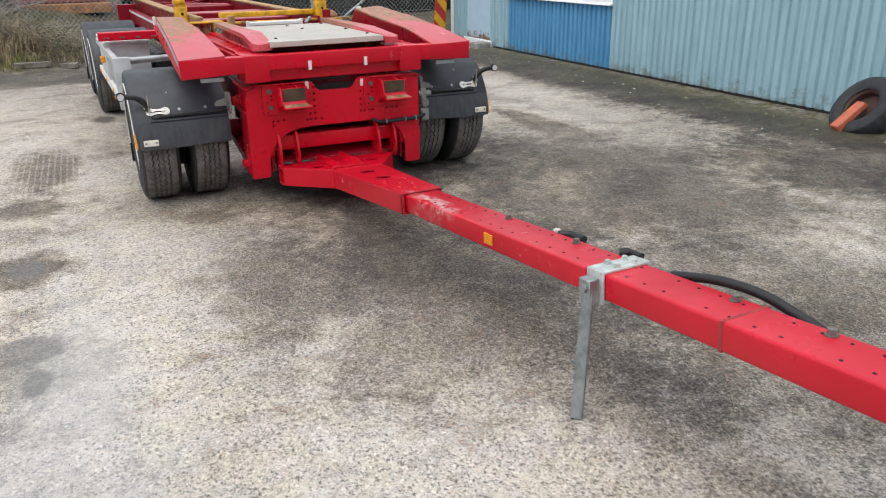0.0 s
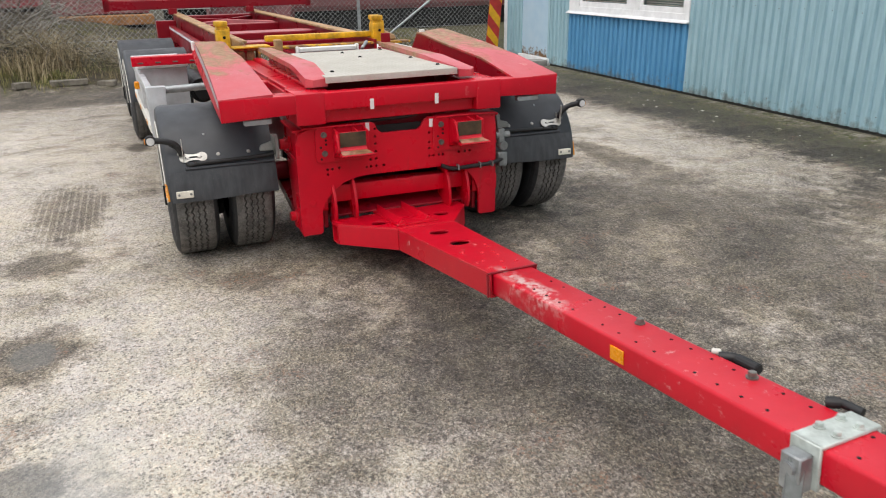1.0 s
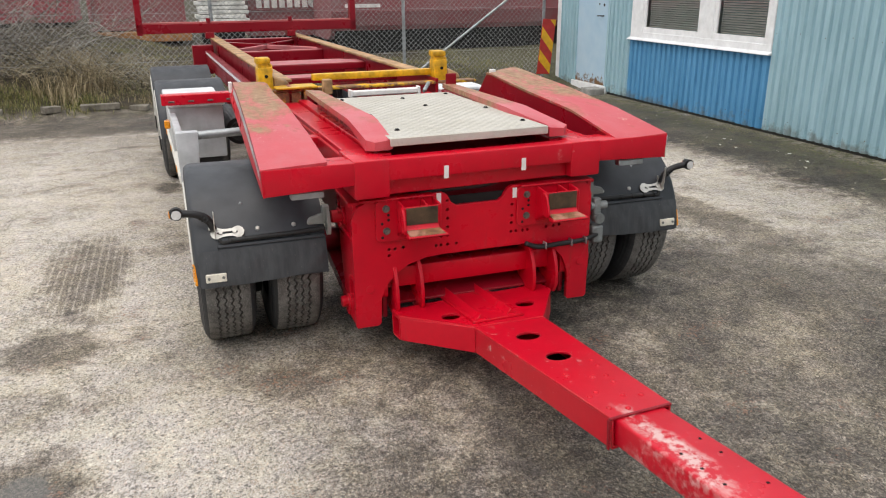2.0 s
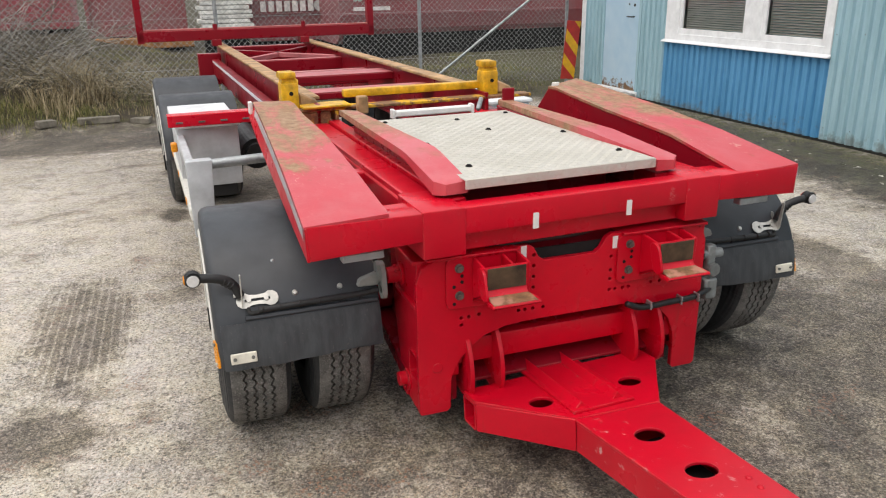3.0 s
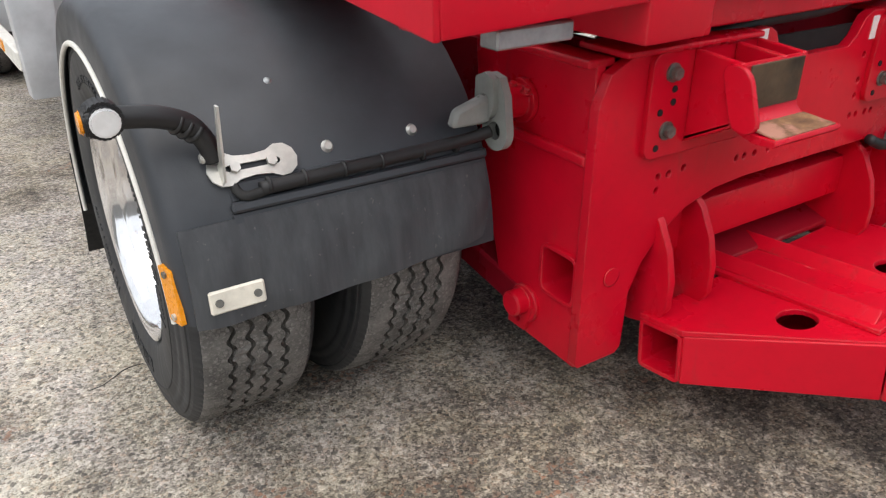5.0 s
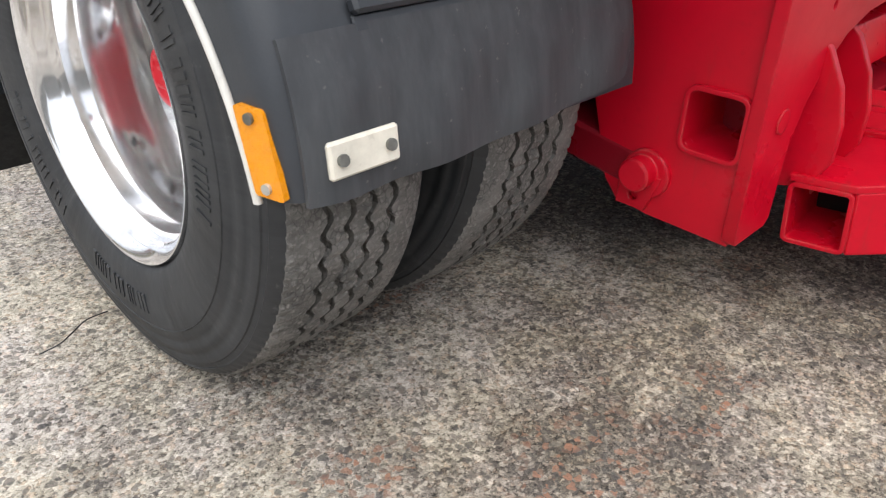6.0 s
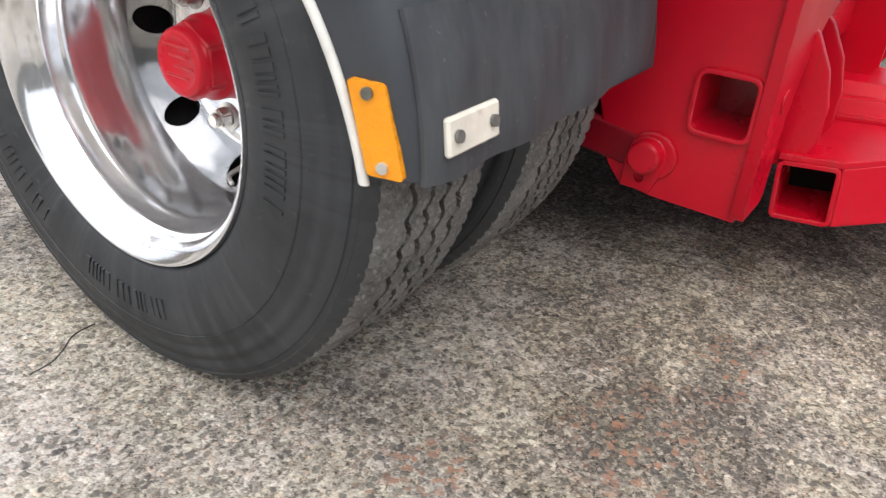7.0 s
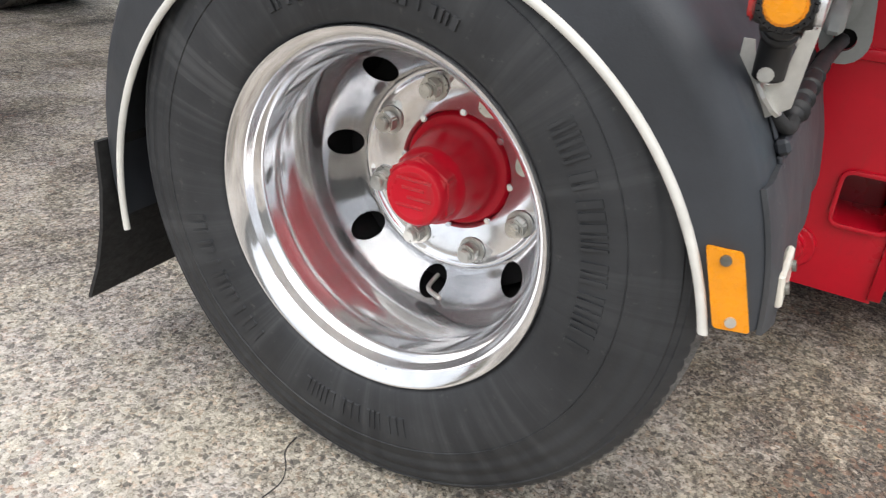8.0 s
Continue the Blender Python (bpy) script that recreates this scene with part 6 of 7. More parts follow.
# plinth strip whose dark colour paints the shaded gap below the sheets
part("plinth", box(WX + 0.004, WX + 0.012, -9.0, 7.40, -0.05, 0.10, 0), plain("plinth_gap_shade", (0.05, 0.05, 0.045), 0.9), building, "plinth painted dark for the shaded gap under the cladding")
part("wall", box(WX + 0.17, WX + 7.0, 8.90, 9.03, 0, TOP, 0), GREEN, building)
part("wall", box(WX + 0.17, WX + 7.0, -9.0, -8.87, 0, TOP, 0), GREEN, building)
part("wall", box(WX + 6.85, WX + 7.0, -8.87, 8.90, 0, TOP, 0), GREEN, building)
part("floor", box(WX + 0.17, WX + 6.85, -8.87, 8.90, 0.0, 0.14, 0), CONCRETE, building)
part("roof", hexa([(WX - 0.35, -9.3, TOP), (WX + 7.3, -9.3, TOP + 0.35), (WX + 7.3, 9.3, TOP + 0.35), (WX - 0.35, 9.3, TOP), (WX - 0.35, -9.3, TOP + 0.12), (WX + 7.3, -9.3, TOP + 0.47), (WX + 7.3, 9.3, TOP + 0.47), (WX - 0.35, 9.3, TOP + 0.12)], 0.01), plain("dark_roofing", (0.06, 0.06, 0.065), 0.8), building, "shallow dark roof")
part("corner_trim", join(box(WX - 0.028, WX + 0.05, 9.02, 9.09, 0.05, TOP, 0.003), box(WX - 0.028, WX - 0.022, 8.96, 9.03, 0.05, TOP, 0.001)), WINPAINT, building, "white corner trim")

# screw heads along the cladding
heads = []
for z in (0.20, 1.15, 2.1):
    for n in range(23):
        yy = -3.0 + 0.345 * n
        if z < 0.9 or not 3.9 < yy < 6.85:
            heads.append(cyl((WX - 0.032, yy, z + 0.012 * math.sin(n * 2.7)), (WX - 0.025, yy, z + 0.012 * math.sin(n * 2.7)), 0.005, 6))
tagged(part("cladding_screw", join(*heads), BOLT, building, "dark screw heads"), kind="stuff")

# window: casing, sashes, panes, blinds
win = part("window", join(box(WX - 0.035, WX + 0.02, 6.52, 6.80, 0.90, 2.22, 0.004), box(WX - 0.035, WX + 0.02, 3.95, 4.03, 0.90, 2.22, 0.004), box(WX - 0.035, WX + 0.02, 4.03, 6.52, 2.12, 2.22, 0.004), box(WX - 0.035, WX + 0.02, 4.03, 6.52, 0.90, 1.02, 0.004)), WINPAINT, building, "white double window with closed blinds")
part("window_sill", hexa([(WX - 0.085, 3.93, 0.905), (WX - 0.03, 3.93, 0.91), (WX - 0.03, 6.82, 0.91), (WX - 0.085, 6.82, 0.905), (WX - 0.085, 3.93, 0.915), (WX - 0.03, 3.93, 0.945), (WX - 0.03, 6.82, 0.945), (WX - 0.085, 6.82, 0.915)], 0.003), WINPAINT, win, "white window sill")
part("mullion", box(WX - 0.032, WX + 0.02, 4.99, 5.24, 1.02, 2.12, 0.004), WINPAINT, win)
GLASS = Mat("window_glass", 0.03, 0, 0)
GLASS.b.inputs["Transmission Weight"].default_value = 1.0
GLASS.b.inputs["IOR"].default_value = 1.45
GLASS.colour(GLASS.mix(GLASS.noise(2, 3), (0.92, 0.95, 0.94), (0.98, 0.99, 0.99)))
for y0, y1 in ((4.03, 4.99), (5.24, 6.52)):
    sash = part("sash", join(box(WX - 0.020, WX + 0.012, y0, y1, 1.02, 1.09, 0.004), box(WX - 0.020, WX + 0.012, y0, y1, 2.05, 2.12, 0.004), box(WX - 0.020, WX + 0.012, y0, y0 + 0.06, 1.09, 2.05, 0.004), box(WX - 0.020, WX + 0.012, y1 - 0.06, y1, 1.09, 2.05, 0.004)), WINPAINT, win, "white window sash")
    pane = part("pane", box(WX - 0.006, WX - 0.002, y0 + 0.058, y1 - 0.058, 1.088, 2.052, 0), GLASS.m, sash, "clear window pane")
    pane.visible_shadow = False
    slats = []
    for i in range(34):
        z = 1.095 + 0.028 * i
        slats.append(hexa([(WX + 0.045, y0 + 0.05, z), (WX + 0.068, y0 + 0.05, z + 0.014), (WX + 0.068, y1 - 0.05, z + 0.014), (WX + 0.045, y1 - 0.05, z), (WX + 0.045, y0 + 0.05, z + 0.001), (WX + 0.068, y0 + 0.05, z + 0.015), (WX + 0.068, y1 - 0.05, z + 0.015), (WX + 0.045, y1 - 0.05, z + 0.001)], 0))
    part("blind", join(*slats), plain("grey_blind", (0.50, 0.49, 0.47), 0.6), win, "grey slatted blind")


# door
def door_paint():
    k = Mat("pale_blue_door_paint", 0.5)
    c = k.mix(k.ramp(k.noise(3, 5), 0.35, 0.7), (0.38, 0.56, 0.70), (0.48, 0.63, 0.74))
    low = k.math("ADD", k.axis("Z"), k.ramp(k.noise(9, 6, 0.7), 0.3, 0.7, -0.12, 0.12))
    k.colour(k.mix(k.ramp(low, 0.24, 0.18), c, (0.17, 0.09, 0.04)))
    return k.m


door = part("door", box(WX - 0.012, WX + 0.03, 7.46, 8.40, 0.15, 2.15, 0.004), door_paint(), building, "pale blue steel door, rusty at the bottom")
part("door_handle", join(cyl((WX - 0.012, 7.60, 1.20), (WX - 0.06, 7.60, 1.20), 0.010, 10), tube([(WX - 0.06, 7.60, 1.20), (WX - 0.062, 7.66, 1.20), (WX - 0.06, 7.72, 1.198)], 0.009, 8)), HOSE, door, "black lever handle", 60)
part("lock_plate", join(cyl((WX - 0.018, 7.60, 1.36), (WX - 0.010, 7.60, 1.36), 0.022, 16), cyl((WX - 0.018, 7.74, 1.37), (WX - 0.010, 7.74, 1.37), 0.014, 12)), HOSE, door, "dark door lock")
part("door_frame", join(box(WX - 0.03, WX + 0.04, 7.405, 7.46, 0.07, 2.21, 0.003), box(WX - 0.03, WX + 0.04, 8.40, 8.455, 0.07, 2.21, 0.003), box(WX - 0.03, WX + 0.04, 7.46, 8.40, 2.15, 2.21, 0.003)), GREEN, building)
part("threshold", box(WX - 0.06, WX + 0.05, 7.40, 8.46, 0.03, 0.145, 0.006), WINPAINT, building, "white painted threshold")
tagged(part("concrete_step", box(4.80, 5.07, 7.34, 7.62, 0.0, 0.13, 0.02, 2), CONCRETE), "rough grey concrete step block by the door", "step")
part("wall_screw", cyl((WX - 0.03, 2.62, 1.62), (WX - 0.015, 2.62, 1.62), 0.02, 10), HOSE, building)


# ---- a hazard board by the corner ----
def hazard_board():
    base = Matrix.Translation((4.70, 8.78, 0.0)) @ pose(0, 0, 0, 3, 4, 3)
    board = thing("hazard_board", "red and yellow striped hazard board leaning by the wall", "hazard board")
    part("board", moved(box(-0.125, 0.125, -0.006, 0.006, 0.22, 1.12, 0.004), base), plain("hazard_red", (0.52, 0.03, 0.02), 0.4), board, "red board")
    yellow = plain("hazard_yellow", (0.80, 0.42, 0.01), 0.4)
    for z in (0.20, 0.57, 0.94):
        ring = [(-0.122, z + 0.25), (0.122, z), (0.122, z + 0.18), (-0.122, z + 0.43)]
        ring = [(a, min(1.115, max(0.225, b))) for a, b in ring]
        if z > 0.9:
            ring = [(0.012, 1.115), (0.122, 1.003), (0.122, 1.115)]
        part("stripe", moved(plate(ring, 0.0015, lambda a, b, c: Vector((a, -0.0065 - c, b))), base), yellow, board, "yellow stripe")
    part("post", moved(cyl((0, 0.03, 0.0), (0, 0.03, 1.0), 0.025, 14), base), GALV, board, "", 60)
    part("foot", moved(box(-0.2, 0.2, -0.12, 0.18, 0.0, 0.09, 0.012), base), HOSE, board, "dark rubber foot")


hazard_board()

# ---- the wire fence ----
FY = 9.42
fence = thing("wire_fence", "galvanised chain-link fence on steel posts", "fence")
POSTS = [-9.75, -6.70, -3.65, -0.60, 2.45, 5.02]
for x in POSTS:
    part("post", join(cyl((x, FY, 0.0), (x, FY, 2.05), 0.028, 14), cyl((x, FY, 2.05), (x, FY, 2.07), 0.034, 14)), GALV, fence, "grey steel fence post", 60)
part("brace", cyl((2.55, FY - 0.05, 0.20), (4.98, FY - 0.05, 1.90), 0.021, 12), GALV, fence, "slanting steel brace", 60)
WIRE = plain("fence_wire", (0.40, 0.41, 0.41), 0.5, 0.3)


def netting(x0, x1, z0, z1, pitch=0.085, r=0.0023):
    """Chain link: two families of slanting wires that weave past one another."""
    verts, faces = [], []

    def strand(a, b, off):
        a, b = Vector(a), Vector(b)
        way = (b - a).normalized()
        side = way.cross(Vector((0, 1, 0)))
        n = len(verts)
        for p in (a, b):
            for q in (side * r, Vector((0, r, 0)), -side * r, Vector((0, -r, 0))):
                verts.append(tuple(p + q + Vector((0, off, 0))))
        for i in range(4):
            faces.append((n + i, n + (i + 1) % 4, n + 4 + (i + 1) % 4, n + 4 + i))

    h = z1 - z0
    for i in range(int((x1 - x0 + h) / pitch) + 1):
        s = x0 - h + i * pitch
        for sign in (1, -1):
            lo, hi = max(0.0, (x0 - s) / h), min(1.0, (x1 - s) / h)
            if hi - lo > 0.02:
                xa, xb = s + lo * h, s + hi * h
                za, zb = z0 + lo * h, z0 + hi * h
                if sign < 0:
                    za, zb = z1 - lo * h, z1 - hi * h
                strand((xa, FY - 0.035, za), (xb, FY - 0.035, zb), 0.002 * sign)
    me = bpy.data.meshes.new("netting")
    me.from_pydata(verts, [], faces)
    bm = bmesh.new()
    bm.from_mesh(me)
    bpy.data.meshes.remove(me)
    return bm


for x0, x1 in zip(POSTS, POSTS[1:]):
    tagged(part("netting", netting(x0, x1, 0.10, 2.0), WIRE, fence, "chain-link netting"), kind="stuff")
part("line_wire", join(*[cyl((POSTS[0], FY - 0.036, z), (POSTS[-1], FY - 0.036, z), 0.0025, 6) for z in (0.6, 1.3, 2.0)]), WIRE, fence)


# ---- containers behind the fence ----
def container_paint(name, col):
    k = Mat(name, 0.6)
    c = k.mix(k.ramp(k.noise(2.0, 6, 0.65), 0.35, 0.7), col, tuple(v * 0.6 + 0.08 for v in col))
    c = k.mix(k.ramp(k.noise(9, 6, 0.7, k.scaled(1, 1, 0.4)), 0.62, 0.72, 0, 0.6), c, (0.14, 0.065, 0.045))
    k.colour(c).bump(k.noise(6, 3), 0.1, 0.02)
    return k.m


CRED = container_paint("faded_container_red", (0.34, 0.035, 0.055))
CPINK = container_paint("dusty_container_red", (0.25, 0.055, 0.062))
CMARK = plain("faded_white_marking", (0.72, 0.68, 0.66), 0.6)


def container(x0, x1, y, z0, z1, mat, ribs, label, round_bottom=False):
    box_thing = thing("waste_container", label, "container", "containers behind the fence")
    if round_bottom:
        prof = [(y + 2.2, z0), (y + 0.55, z0), (y + 0.22, z0 + 0.10), (y + 0.06, z0 + 0.32), (y, z0 + 0.60), (y, z1), (y + 2.2, z1)]
        part("body", plate(prof, x1 - x0, lambda a, b, c: Vector((x0 + c, a, b))), mat, box_thing, "rounded steel body")
    else:
        part("body", box(x0, x1, y + 0.05, y + 2.3, z0, z1, 0.01), mat, box_thing, "steel body")
    part("top_rail", box(x0 - 0.02, x1 + 0.02, y - 0.05, y + 0.06, z1 - 0.1, z1 + 0.04, 0.008), mat, box_thing)
    # skids as full black planes, painting the shade under the container
    part("skid", join(box(x0 + 0.1, x1 - 0.1, y + 0.14, y + 0.26, 0.05, z0 + (0.3 if round_bottom else 0.02), 0.01)), DARK, box_thing, "near-black skid standing in for shade under the container")
    part("skid", join(box(x0 + 0.1, x1 - 0.1, y + 1.6, y + 1.72, 0.1, z0 + 0.02, 0.01)), DARK, box_thing)
    if ribs:
        n = max(1, int((x1 - x0) / ribs))
        for i in range(n + 1):
            x = x0 + (x1 - x0) * i / n
            part("rib", box(x - 0.05, x + 0.05, y - 0.05, y + 0.055, z0 if not round_bottom else z0 + 0.6, z1 - 0.1, 0.012), mat, box_thing)
    else:
        for z in (z0 + 0.62, z0 + 0.92):
            part("bead", box(x0, x1, y - 0.012, y + 0.05, z, z + 0.03, 0.006), mat, box_thing)
    return box_thing


container(-13.0, -3.72, 22.0, 0.68, 3.0, CRED, 1.5, "faded red waste container with upright ribs")
mid_box = container(-3.1, -0.75, 19.8, 0.52, 2.7, CPINK, 1.2, "dusty red container on an orange timber sill")
part("timber_sill", box(-3.05, -0.6, 19.3, 19.8, 0.24, 0.50, 0.02), plain("orange_timber", (0.36, 0.17, 0.06), 0.7, 0, 0.2, 5), mid_box, "orange-brown timber sill")
name_box = container(0.72, 3.45, 17.0, 0.45, 2.6, CPINK, 0, "dusty red container with faded white marking")
for i in range(7):
    part("marking", box(0.92 + 0.19 * i, 1.05 + 0.19 * i, 16.985, 17.045, 1.13, 1.37, 0.004), CMARK, name_box, "faded white plain bar")
part("marking", cyl((2.34, 16.985, 1.25), (2.34, 17.045, 1.25), 0.13, 18), CMARK, name_box, "faded white plain disc")
long_box = container(2.3, 11.5, 14.6, 0.45, 2.5, CPINK, 0, "long dusty red container with a rounded bottom", True)
for i in range(6):
    a = radians(60 * i)
    part("marking", cyl((2.72 + 0.10 * math.cos(a), 14.58, 1.50 + 0.10 * math.sin(a)), (2.72 + 0.10 * math.cos(a), 14.602, 1.50 + 0.10 * math.sin(a)), 0.055, 10), plain("pale_green_marking", (0.42, 0.52, 0.47), 0.6), long_box, "pale green plain disc")
part("marking", box(2.92, 3.42, 14.59, 14.602, 1.42, 1.54, 0.003), CMARK, long_box, "faded white plain bar")
part("marking", box(2.62, 3.45, 14.59, 14.602, 1.17, 1.25, 0.003), CMARK, long_box, "faded white plain bar")
stack = thing("board_stack", "stack of weathered pale boards behind the fence", "boards")
for i in range(12):
    o = 0.05 * math.sin(i * 2.3)
    part("board", box(-0.50 + o, 0.66 + o, 16.6, 17.4, 0.72 + 0.10 * i, 0.805 + 0.10 * i, 0.01), plain("weathered_board", (0.78, 0.78, 0.74), 0.8, 0, 0.18, 6) if i == 0 else bpy.data.materials["weathered_board"], stack)
for y in (16.75, 17.2):
    part("bearer", box(-0.43, 0.57, y, y + 0.15, 0.08, 0.72, 0.01), DARK, stack, "dark timber bearer")


# ---- verge: brushwood, dry grass, stones ----
def stuff_mesh(name, verts, faces, mat, label, cat):
    me = bpy.data.meshes.new(name)
    me.from_pydata(verts, [], faces)
    me.materials.append(mat)
    return tagged(new(name, me), label, cat, kind="stuff")


def straw(name, a, b, c):
    k = Mat(name, 0.8)
    k.colour(k.stops(k.island(), (0.0, a), (0.5, b), (1.0, c)))
    return k.m


def grass(name, count, where, h0, h1, mat, label, seed):
    rnd = random.Random(seed)
    verts, faces = [], []
    for _ in range(count):
        x, y = where(rnd)
        z, h, a = ground_height(x, y) - 0.01, rnd.uniform(h0, h1), rnd.uniform(0, 6.28)
        lean, w = rnd.uniform(0.1, 0.9) * h, rnd.uniform(0.002, 0.0045)
        dx, dy = math.cos(a), math.sin(a)
        n = len(verts)
        for t, k in ((0.0, 1.0), (0.55, 0.8), (1.0, 0.1)):
            px, py, pz = x + dx * lean * t * t, y + dy * lean * t * t, z + h * t * (1 - 0.25 * t)
            verts += [(px - dy * w * k, py + dx * w * k, pz), (px + dy * w * k, py - dx * w * k, pz)]
        faces += [(n, n + 1, n + 3, n + 2), (n + 2, n + 3, n + 5, n + 4)]
    return stuff_mesh(name, verts, faces, mat, label, "grass")


def clumps(centres, spread):
    def where(rnd):
        c = centres[int(rnd.random() * len(centres))]
        return c[0] + rnd.gauss(0, spread), c[1] + rnd.gauss(0, spread)
    return where


rc = random.Random(5)
verge_spots = [(rc.uniform(-9, -1.4), rc.uniform(8.7, 10.6)) for _ in range(55)]
grass("dry_grass", 9000, clumps(verge_spots, 0.16), 0.04, 0.18, straw("straw", (0.07, 0.065, 0.028), (0.19, 0.145, 0.075), (0.40, 0.32, 0.19)), "dry straw-coloured grass on the verge", 1)
tall = [(-2.62 + rc.gauss(0, 0.22), 9.25 + rc.gauss(0, 0.25)) for _ in range(9)] + [(-4.3 + rc.gauss(0, 1.2), 9.9 + rc.gauss(0, 0.4)) for _ in range(9)]
grass("tall_dead_grass", 1700, clumps(tall, 0.12), 0.2, 0.66, straw("pale_straw", (0.16, 0.125, 0.065), (0.34, 0.27, 0.16), (0.55, 0.46, 0.3)), "tall dead grass behind the fence", 2)
green_spots = [(rc.uniform(-8, -2.2), rc.uniform(8.25, 8.7)) for _ in range(40)] + [(rc.uniform(-2.5, 4.8), rc.uniform(8.9, 13.5)) for _ in range(160)] + [(rc.uniform(-9, 0), rc.uniform(11, 18)) for _ in range(120)]
grass("short_grass", 30000, clumps(green_spots, 0.16), 0.03, 0.13, straw("green_straw", (0.09, 0.11, 0.035), (0.18, 0.18, 0.07), (0.36, 0.31, 0.16)), "short olive-green grass", 3)
edge_spots = [(rc.uniform(-7, -2.3), rc.uniform(8.45, 8.95)) for _ in range(60)]
grass("verge_grass", 7000, clumps(edge_spots, 0.14), 0.03, 0.14, straw("yellow_green_grass", (0.09, 0.11, 0.025), (0.20, 0.20, 0.06), (0.36, 0.31, 0.13)), "yellow-green grass along the verge", 6)
moss_spots = [(4.95 + rc.gauss(0, 0.07), rc.uniform(-4, 7.2)) for _ in range(70)]
grass("wall_moss", 5000, clumps(moss_spots, 0.07), 0.008, 0.03, bpy.data.materials["green_straw"], "thin moss along the wall", 4)


def brushwood():
    """A heap of cut branches, each a bent, tapering stick with twigs."""
    rnd = random.Random(9)
    verts, faces = [], []

    def stick(p, way, length, r, depth):
        pts, d = [Vector(p)], Vector(way).normalized()
        for _ in range(4):
            d = (d + Vector((rnd.gauss(0, 0.22), rnd.gauss(0, 0.22), rnd.gauss(0, 0.16)))).normalized()
            pts.append(pts[-1] + d * length / 4)
        n = len(verts)
        for i, q in enumerate(pts):
            rr = r * (1 - 0.2 * i)
            side = d.orthogonal().normalized()
            up = d.cross(side)
            for k in range(4):
                a = k * math.pi / 2
                verts.append(tuple(q + rr * (math.cos(a) * side + math.sin(a) * up)))
        for i in range(4):
            for k in range(4):
                faces.append((n + 4 * i + k, n + 4 * i + (k + 1) % 4, n + 4 * i + 4 + (k + 1) % 4, n + 4 * i + 4 + k))
        if depth:
            for q in pts[1:]:
                for _ in range(2):
                    stick(q, d + Vector((rnd.gauss(0, 0.7), rnd.gauss(0, 0.7), rnd.gauss(0, 0.32))), length * 0.4, r * 0.45, depth - 1)

    for _ in range(560):
        x, y = rnd.gauss(-5.0, 0.95), rnd.gauss(10.7, 0.6)
        h = max(0.05, 0.72 * math.exp(-((x + 4.8) / 1.6) ** 2 - ((y - 10.9) / 1.0) ** 2))
        p = (x, y, ground_height(x, y) + rnd.uniform(0.02, h))
        stick(p, (rnd.gauss(0, 1), rnd.gauss(0, 0.6), rnd.gauss(0.0, 0.14)), rnd.uniform(0.6, 1.9), rnd.uniform(0.006, 0.022), 2 if rnd.random() < 0.45 else 1)
    stuff_mesh("brushwood", verts, faces, straw("bark", (0.05, 0.042, 0.034), (0.18, 0.155, 0.125), (0.50, 0.47, 0.42)), "heap of cut grey-brown branches behind the fence", "branches")


brushwood()


def tangle():
    """Dead weeds and thin stalks, tangled over the bank behind the fence."""
    rnd = random.Random(31)
    verts, faces = [], []
    for _ in range(34000):
        x, y = rnd.uniform(-9.5, -0.9), 9.15 + 3.6 * rnd.random() ** 1.4
        if noise.noise(Vector((x * 1.7, y * 1.7, 3.3))) + 0.35 * noise.noise(Vector((x * 5, y * 5, 1.0))) < rnd.uniform(-0.22, 0.12):
            continue
        h = (0.14 + 0.42 * max(0.0, noise.noise(Vector((x * 0.8, y * 0.8, 7.7))) + 0.35)) * min(1.0, max(0.25, (-0.6 - x) / 1.6))
        p = Vector((x, y, ground_height(x, y) + h * rnd.random()))
        d = Vector((rnd.gauss(0, 1), rnd.gauss(0, 0.7), rnd.gauss(0.15, 0.6))).normalized()
        r, n = rnd.uniform(0.0015, 0.0045), len(verts)
        length = rnd.uniform(0.12, 0.42)
        for k in range(3):
            side = d.orthogonal().normalized() * r * (1 - 0.3 * k)
            verts += [tuple(p - side), tuple(p + side)]
            d = (d + Vector((rnd.gauss(0, 0.3), rnd.gauss(0, 0.3), rnd.gauss(-0.1, 0.3)))).normalized()
            p = p + d * length / 2
            p.z = max(p.z, ground_height(p.x, p.y) + 0.01)
        faces += [(n, n + 1, n + 3, n + 2), (n + 2, n + 3, n + 5, n + 4)]
    stuff_mesh("dead_weeds", verts, faces, straw("dead_stalk", (0.018, 0.015, 0.01), (0.13, 0.105, 0.066), (0.52, 0.45, 0.31)), "tangled dead brown weeds on the bank", "weeds")


tangle()


STONE = plain("soiled_stone", (0.21, 0.19, 0.155), 0.9, 0, 0.25, 9, 0.4, 60)


def stone(name, x, y, sx, sy, sz, turn, label):
    bm = box(-sx / 2, sx / 2, -sy / 2, sy / 2, 0, sz, 0.012, 2)
    for v in bm.verts:
        v.co += Vector([0.012 * noise.noise(v.co * 9 + Vector((x, y, k))) for k in (0, 5, 9)])
    ob = tagged(part(name, bm, STONE), label, "stone", "loose stones on the verge")
    ob.matrix_world = pose(x, y, ground_height(x, y) - 0.01, 0, 0, turn)


stone("kerb_stone", -2.25, 8.42, 0.50, 0.12, 0.085, 4, "pale broken kerb stone at the edge of the soil")
stone("kerb_stone", -1.74, 8.40, 0.24, 0.15, 0.075, -18, "short pale lump of concrete at the edge of the soil")
stone("field_stone", -2.86, 8.36, 0.22, 0.16, 0.085, 30, "rounded grey stone on the verge")
stone("kerb_stone", -3.75, 8.36, 0.62, 0.13, 0.07, 2, "pale kerb stone half buried in the verge")


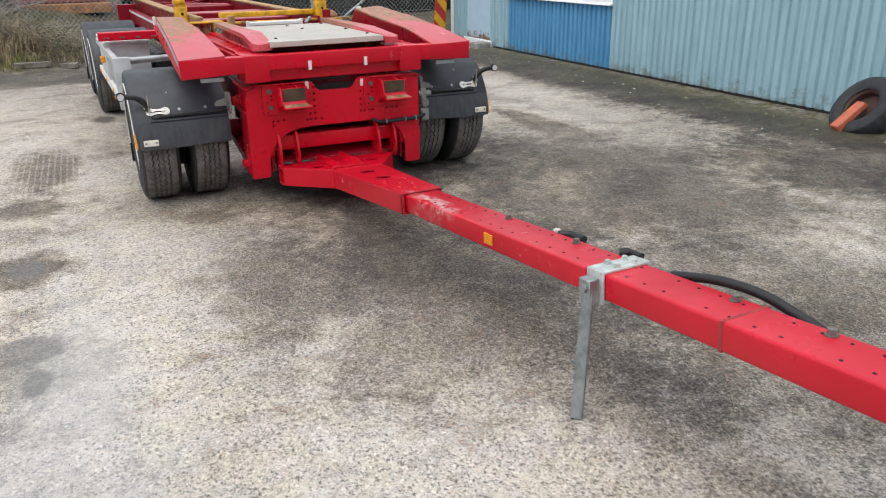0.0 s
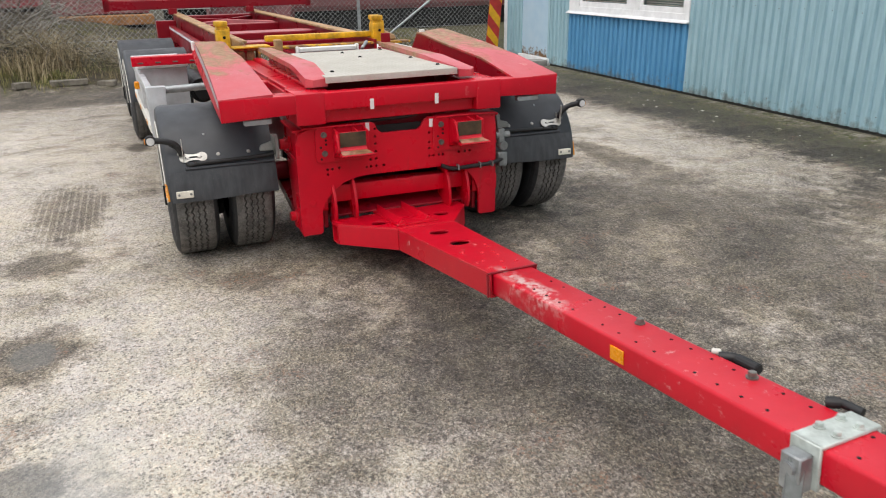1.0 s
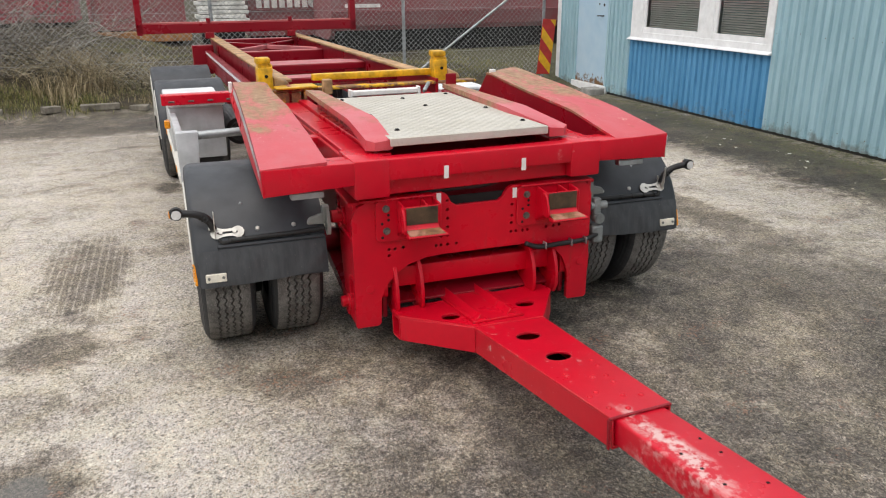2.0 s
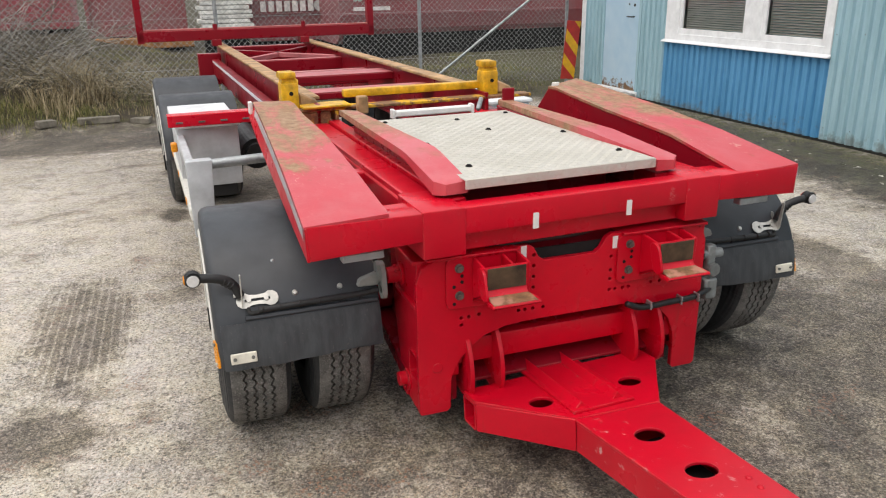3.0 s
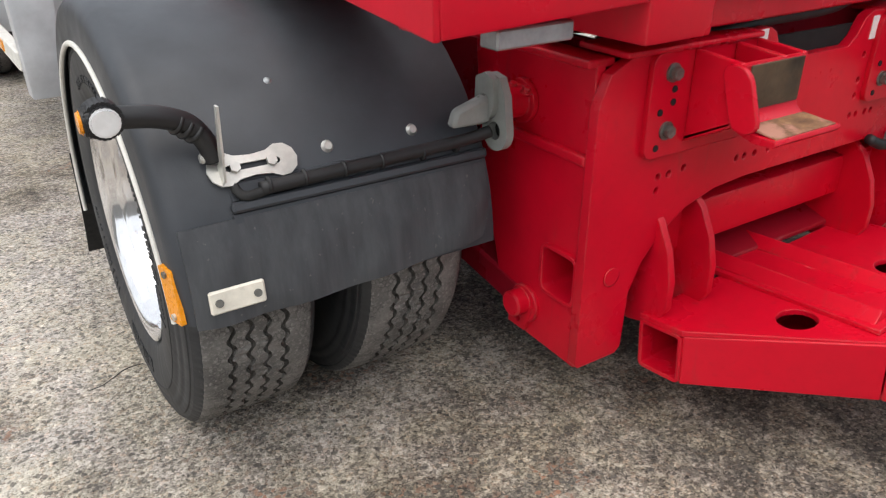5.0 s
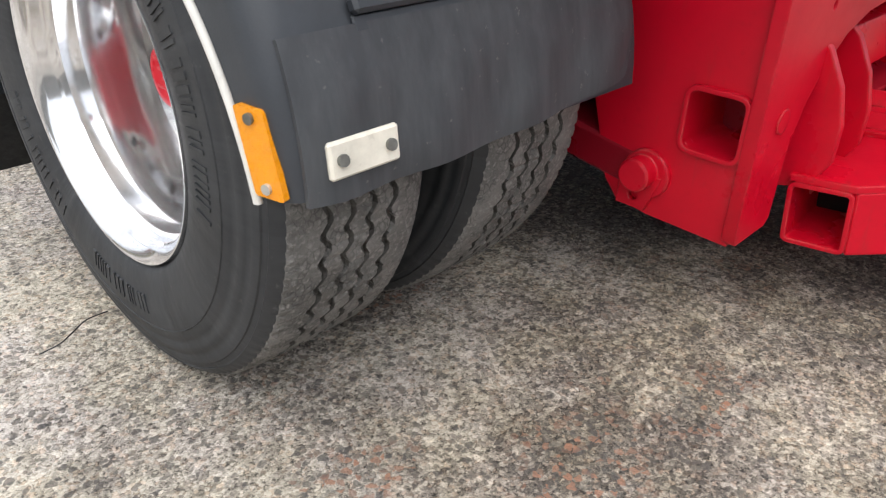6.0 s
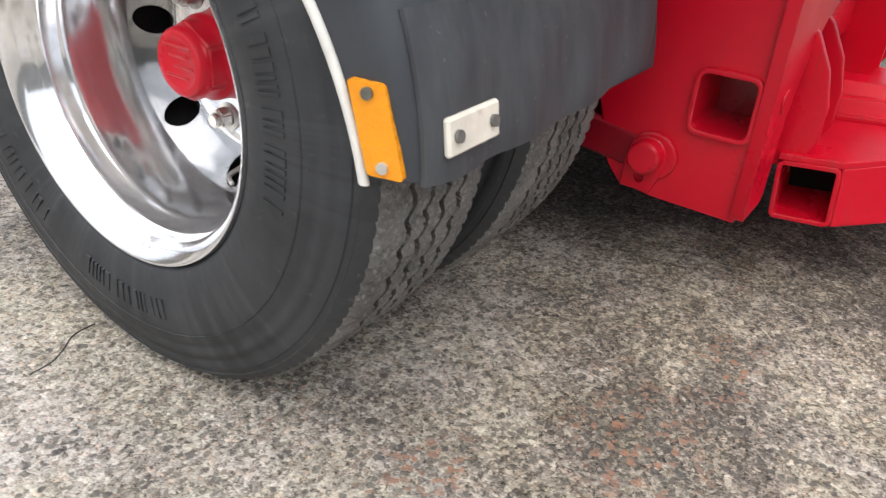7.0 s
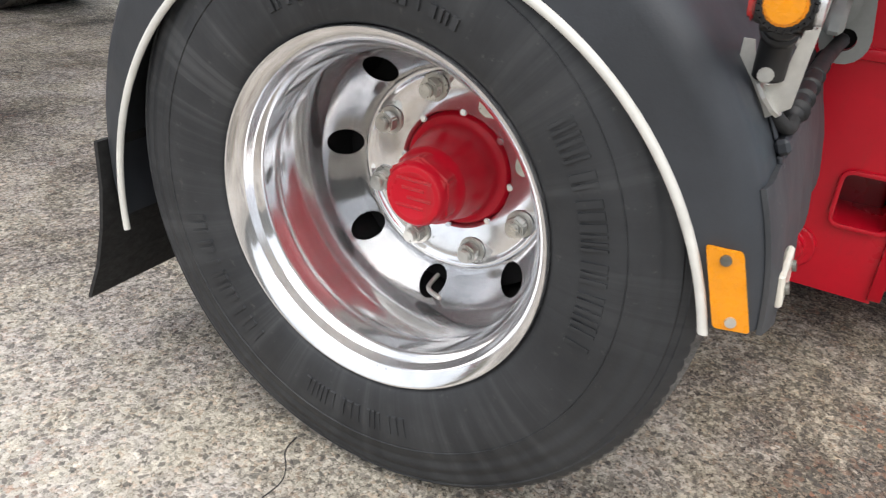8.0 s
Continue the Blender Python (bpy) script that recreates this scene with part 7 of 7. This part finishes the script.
def litter(name, count, seed, area, size, mat, label):
    rnd = random.Random(seed)
    verts, faces = [], []
    for _ in range(count):
        x, y = area(rnd)
        z, a, s = ground_height(x, y) + 0.003, rnd.uniform(0, 6.28), rnd.uniform(*size)
        n = len(verts)
        for t, k, lift in ((0, 1, 0), (1.6, 0.5, 0.35), (3.1, 1.1, 0.1), (4.6, 0.45, 0.3)):
            verts.append((x + s * k * math.cos(a + t), y + s * k * math.sin(a + t), z + s * lift * rnd.random()))
        faces.append((n, n + 1, n + 2, n + 3))
    stuff_mesh(name, verts, faces, mat, label, "litter")


litter("pale_litter", 90, 21, lambda r: (4.75 - abs(r.gauss(0, 0.45)), r.uniform(-3, 8)), (0.008, 0.035), straw("pale_scraps", (0.3, 0.27, 0.2), (0.5, 0.48, 0.42), (0.75, 0.74, 0.7)), "pale scraps and dead leaves by the wall")
litter("loose_grit", 2600, 22, lambda r: (r.uniform(-3.2, 3.5), r.uniform(-4.5, 7.5)), (0.002, 0.006), straw("grit", (0.08, 0.075, 0.07), (0.3, 0.27, 0.23), (0.6, 0.57, 0.5)), "loose grit on the asphalt")

# thin wire on the ground by the wheel
tagged(part("wire_scrap", tube([(-1.40, 0.80, 0.004), (-1.37, 0.79, 0.014), (-1.345, 0.80, 0.018), (-1.31, 0.83, 0.012), (-1.27, 0.84, 0.006)], 0.0012, 6), HOSE, smooth=180), "thin dark wire scrap lying beside the wheel", "wire")


# ---- old tyre leaning at the wall ----
def old_tyre():
    t = thing("scrap_tyre", "worn black tyre with a rusty orange bracket leaning on the wall", "tyre")
    m = Matrix.Translation((4.90, -0.22, 0.20)) @ pose(0, 0, 0, 0, 38, -12)
    prof = [(-0.09, 0.21), (-0.115, 0.25), (-0.12, 0.31), (-0.10, 0.36), (-0.085, 0.372), (-0.03, 0.378), (0.03, 0.378), (0.085, 0.372), (0.10, 0.36), (0.12, 0.31), (0.115, 0.25), (0.09, 0.21)]

    def blocks(i, j, x, r):
        return (x, r - (0.010 if i % 3 == 0 and 3 < j < 8 else 0))

    prof = [(x * 0.9, r * 0.82) for x, r in prof]
    part("tyre", moved(lathe(prof, 72, wobble=blocks), m), rubber("weathered_tyre_rubber", (0.03, 0.032, 0.036), (0.055, 0.056, 0.058), 6), t, "weathered black tyre", 45)
    part("rim", moved(join(lathe([(-0.07, 0.175), (-0.05, 0.155), (0.05, 0.155), (0.07, 0.175)], 48), lathe([(0.01, 0.155), (0.015, 0.07), (0.005, 0.001)], 48)), m), plain("dark_rusty_rim", (0.06, 0.03, 0.022), 0.7), t, "rusty steel rim", 40)
    part("bracket", moved(hexa([(-0.17, 0.05, -0.30), (-0.17, -0.05, -0.30), (-0.10, -0.05, 0.02), (-0.10, 0.05, 0.02), (-0.10, 0.05, -0.32), (-0.10, -0.05, -0.32), (-0.04, -0.05, 0.03), (-0.04, 0.05, 0.03)], 0.008), m), plain("orange_bracket_paint", (0.55, 0.15, 0.08), 0.55, 0, 0.15), t, "orange-red steel bracket")


old_tyre()


# ---- plain unseen walls behind and beside the walk, added to shape reflections ----
UNSEEN_WALL = plain("unseen_wall_grey", (0.24, 0.24, 0.225), 0.85, 0, 0.25, 1.5, 0.3, 20)
tagged(part("wall_south", box(-22.0, 5.0, -17.3, -17.0, 0.0, 5.5, 0), UNSEEN_WALL), "unseen grey wall added to shape reflections and light", "wall", kind="structure")
tagged(part("wall_west", box(-22.3, -22.0, -17.3, 6.0, 0.0, 3.5, 0), UNSEEN_WALL), "unseen grey wall added to shape reflections and light", "wall", kind="structure")
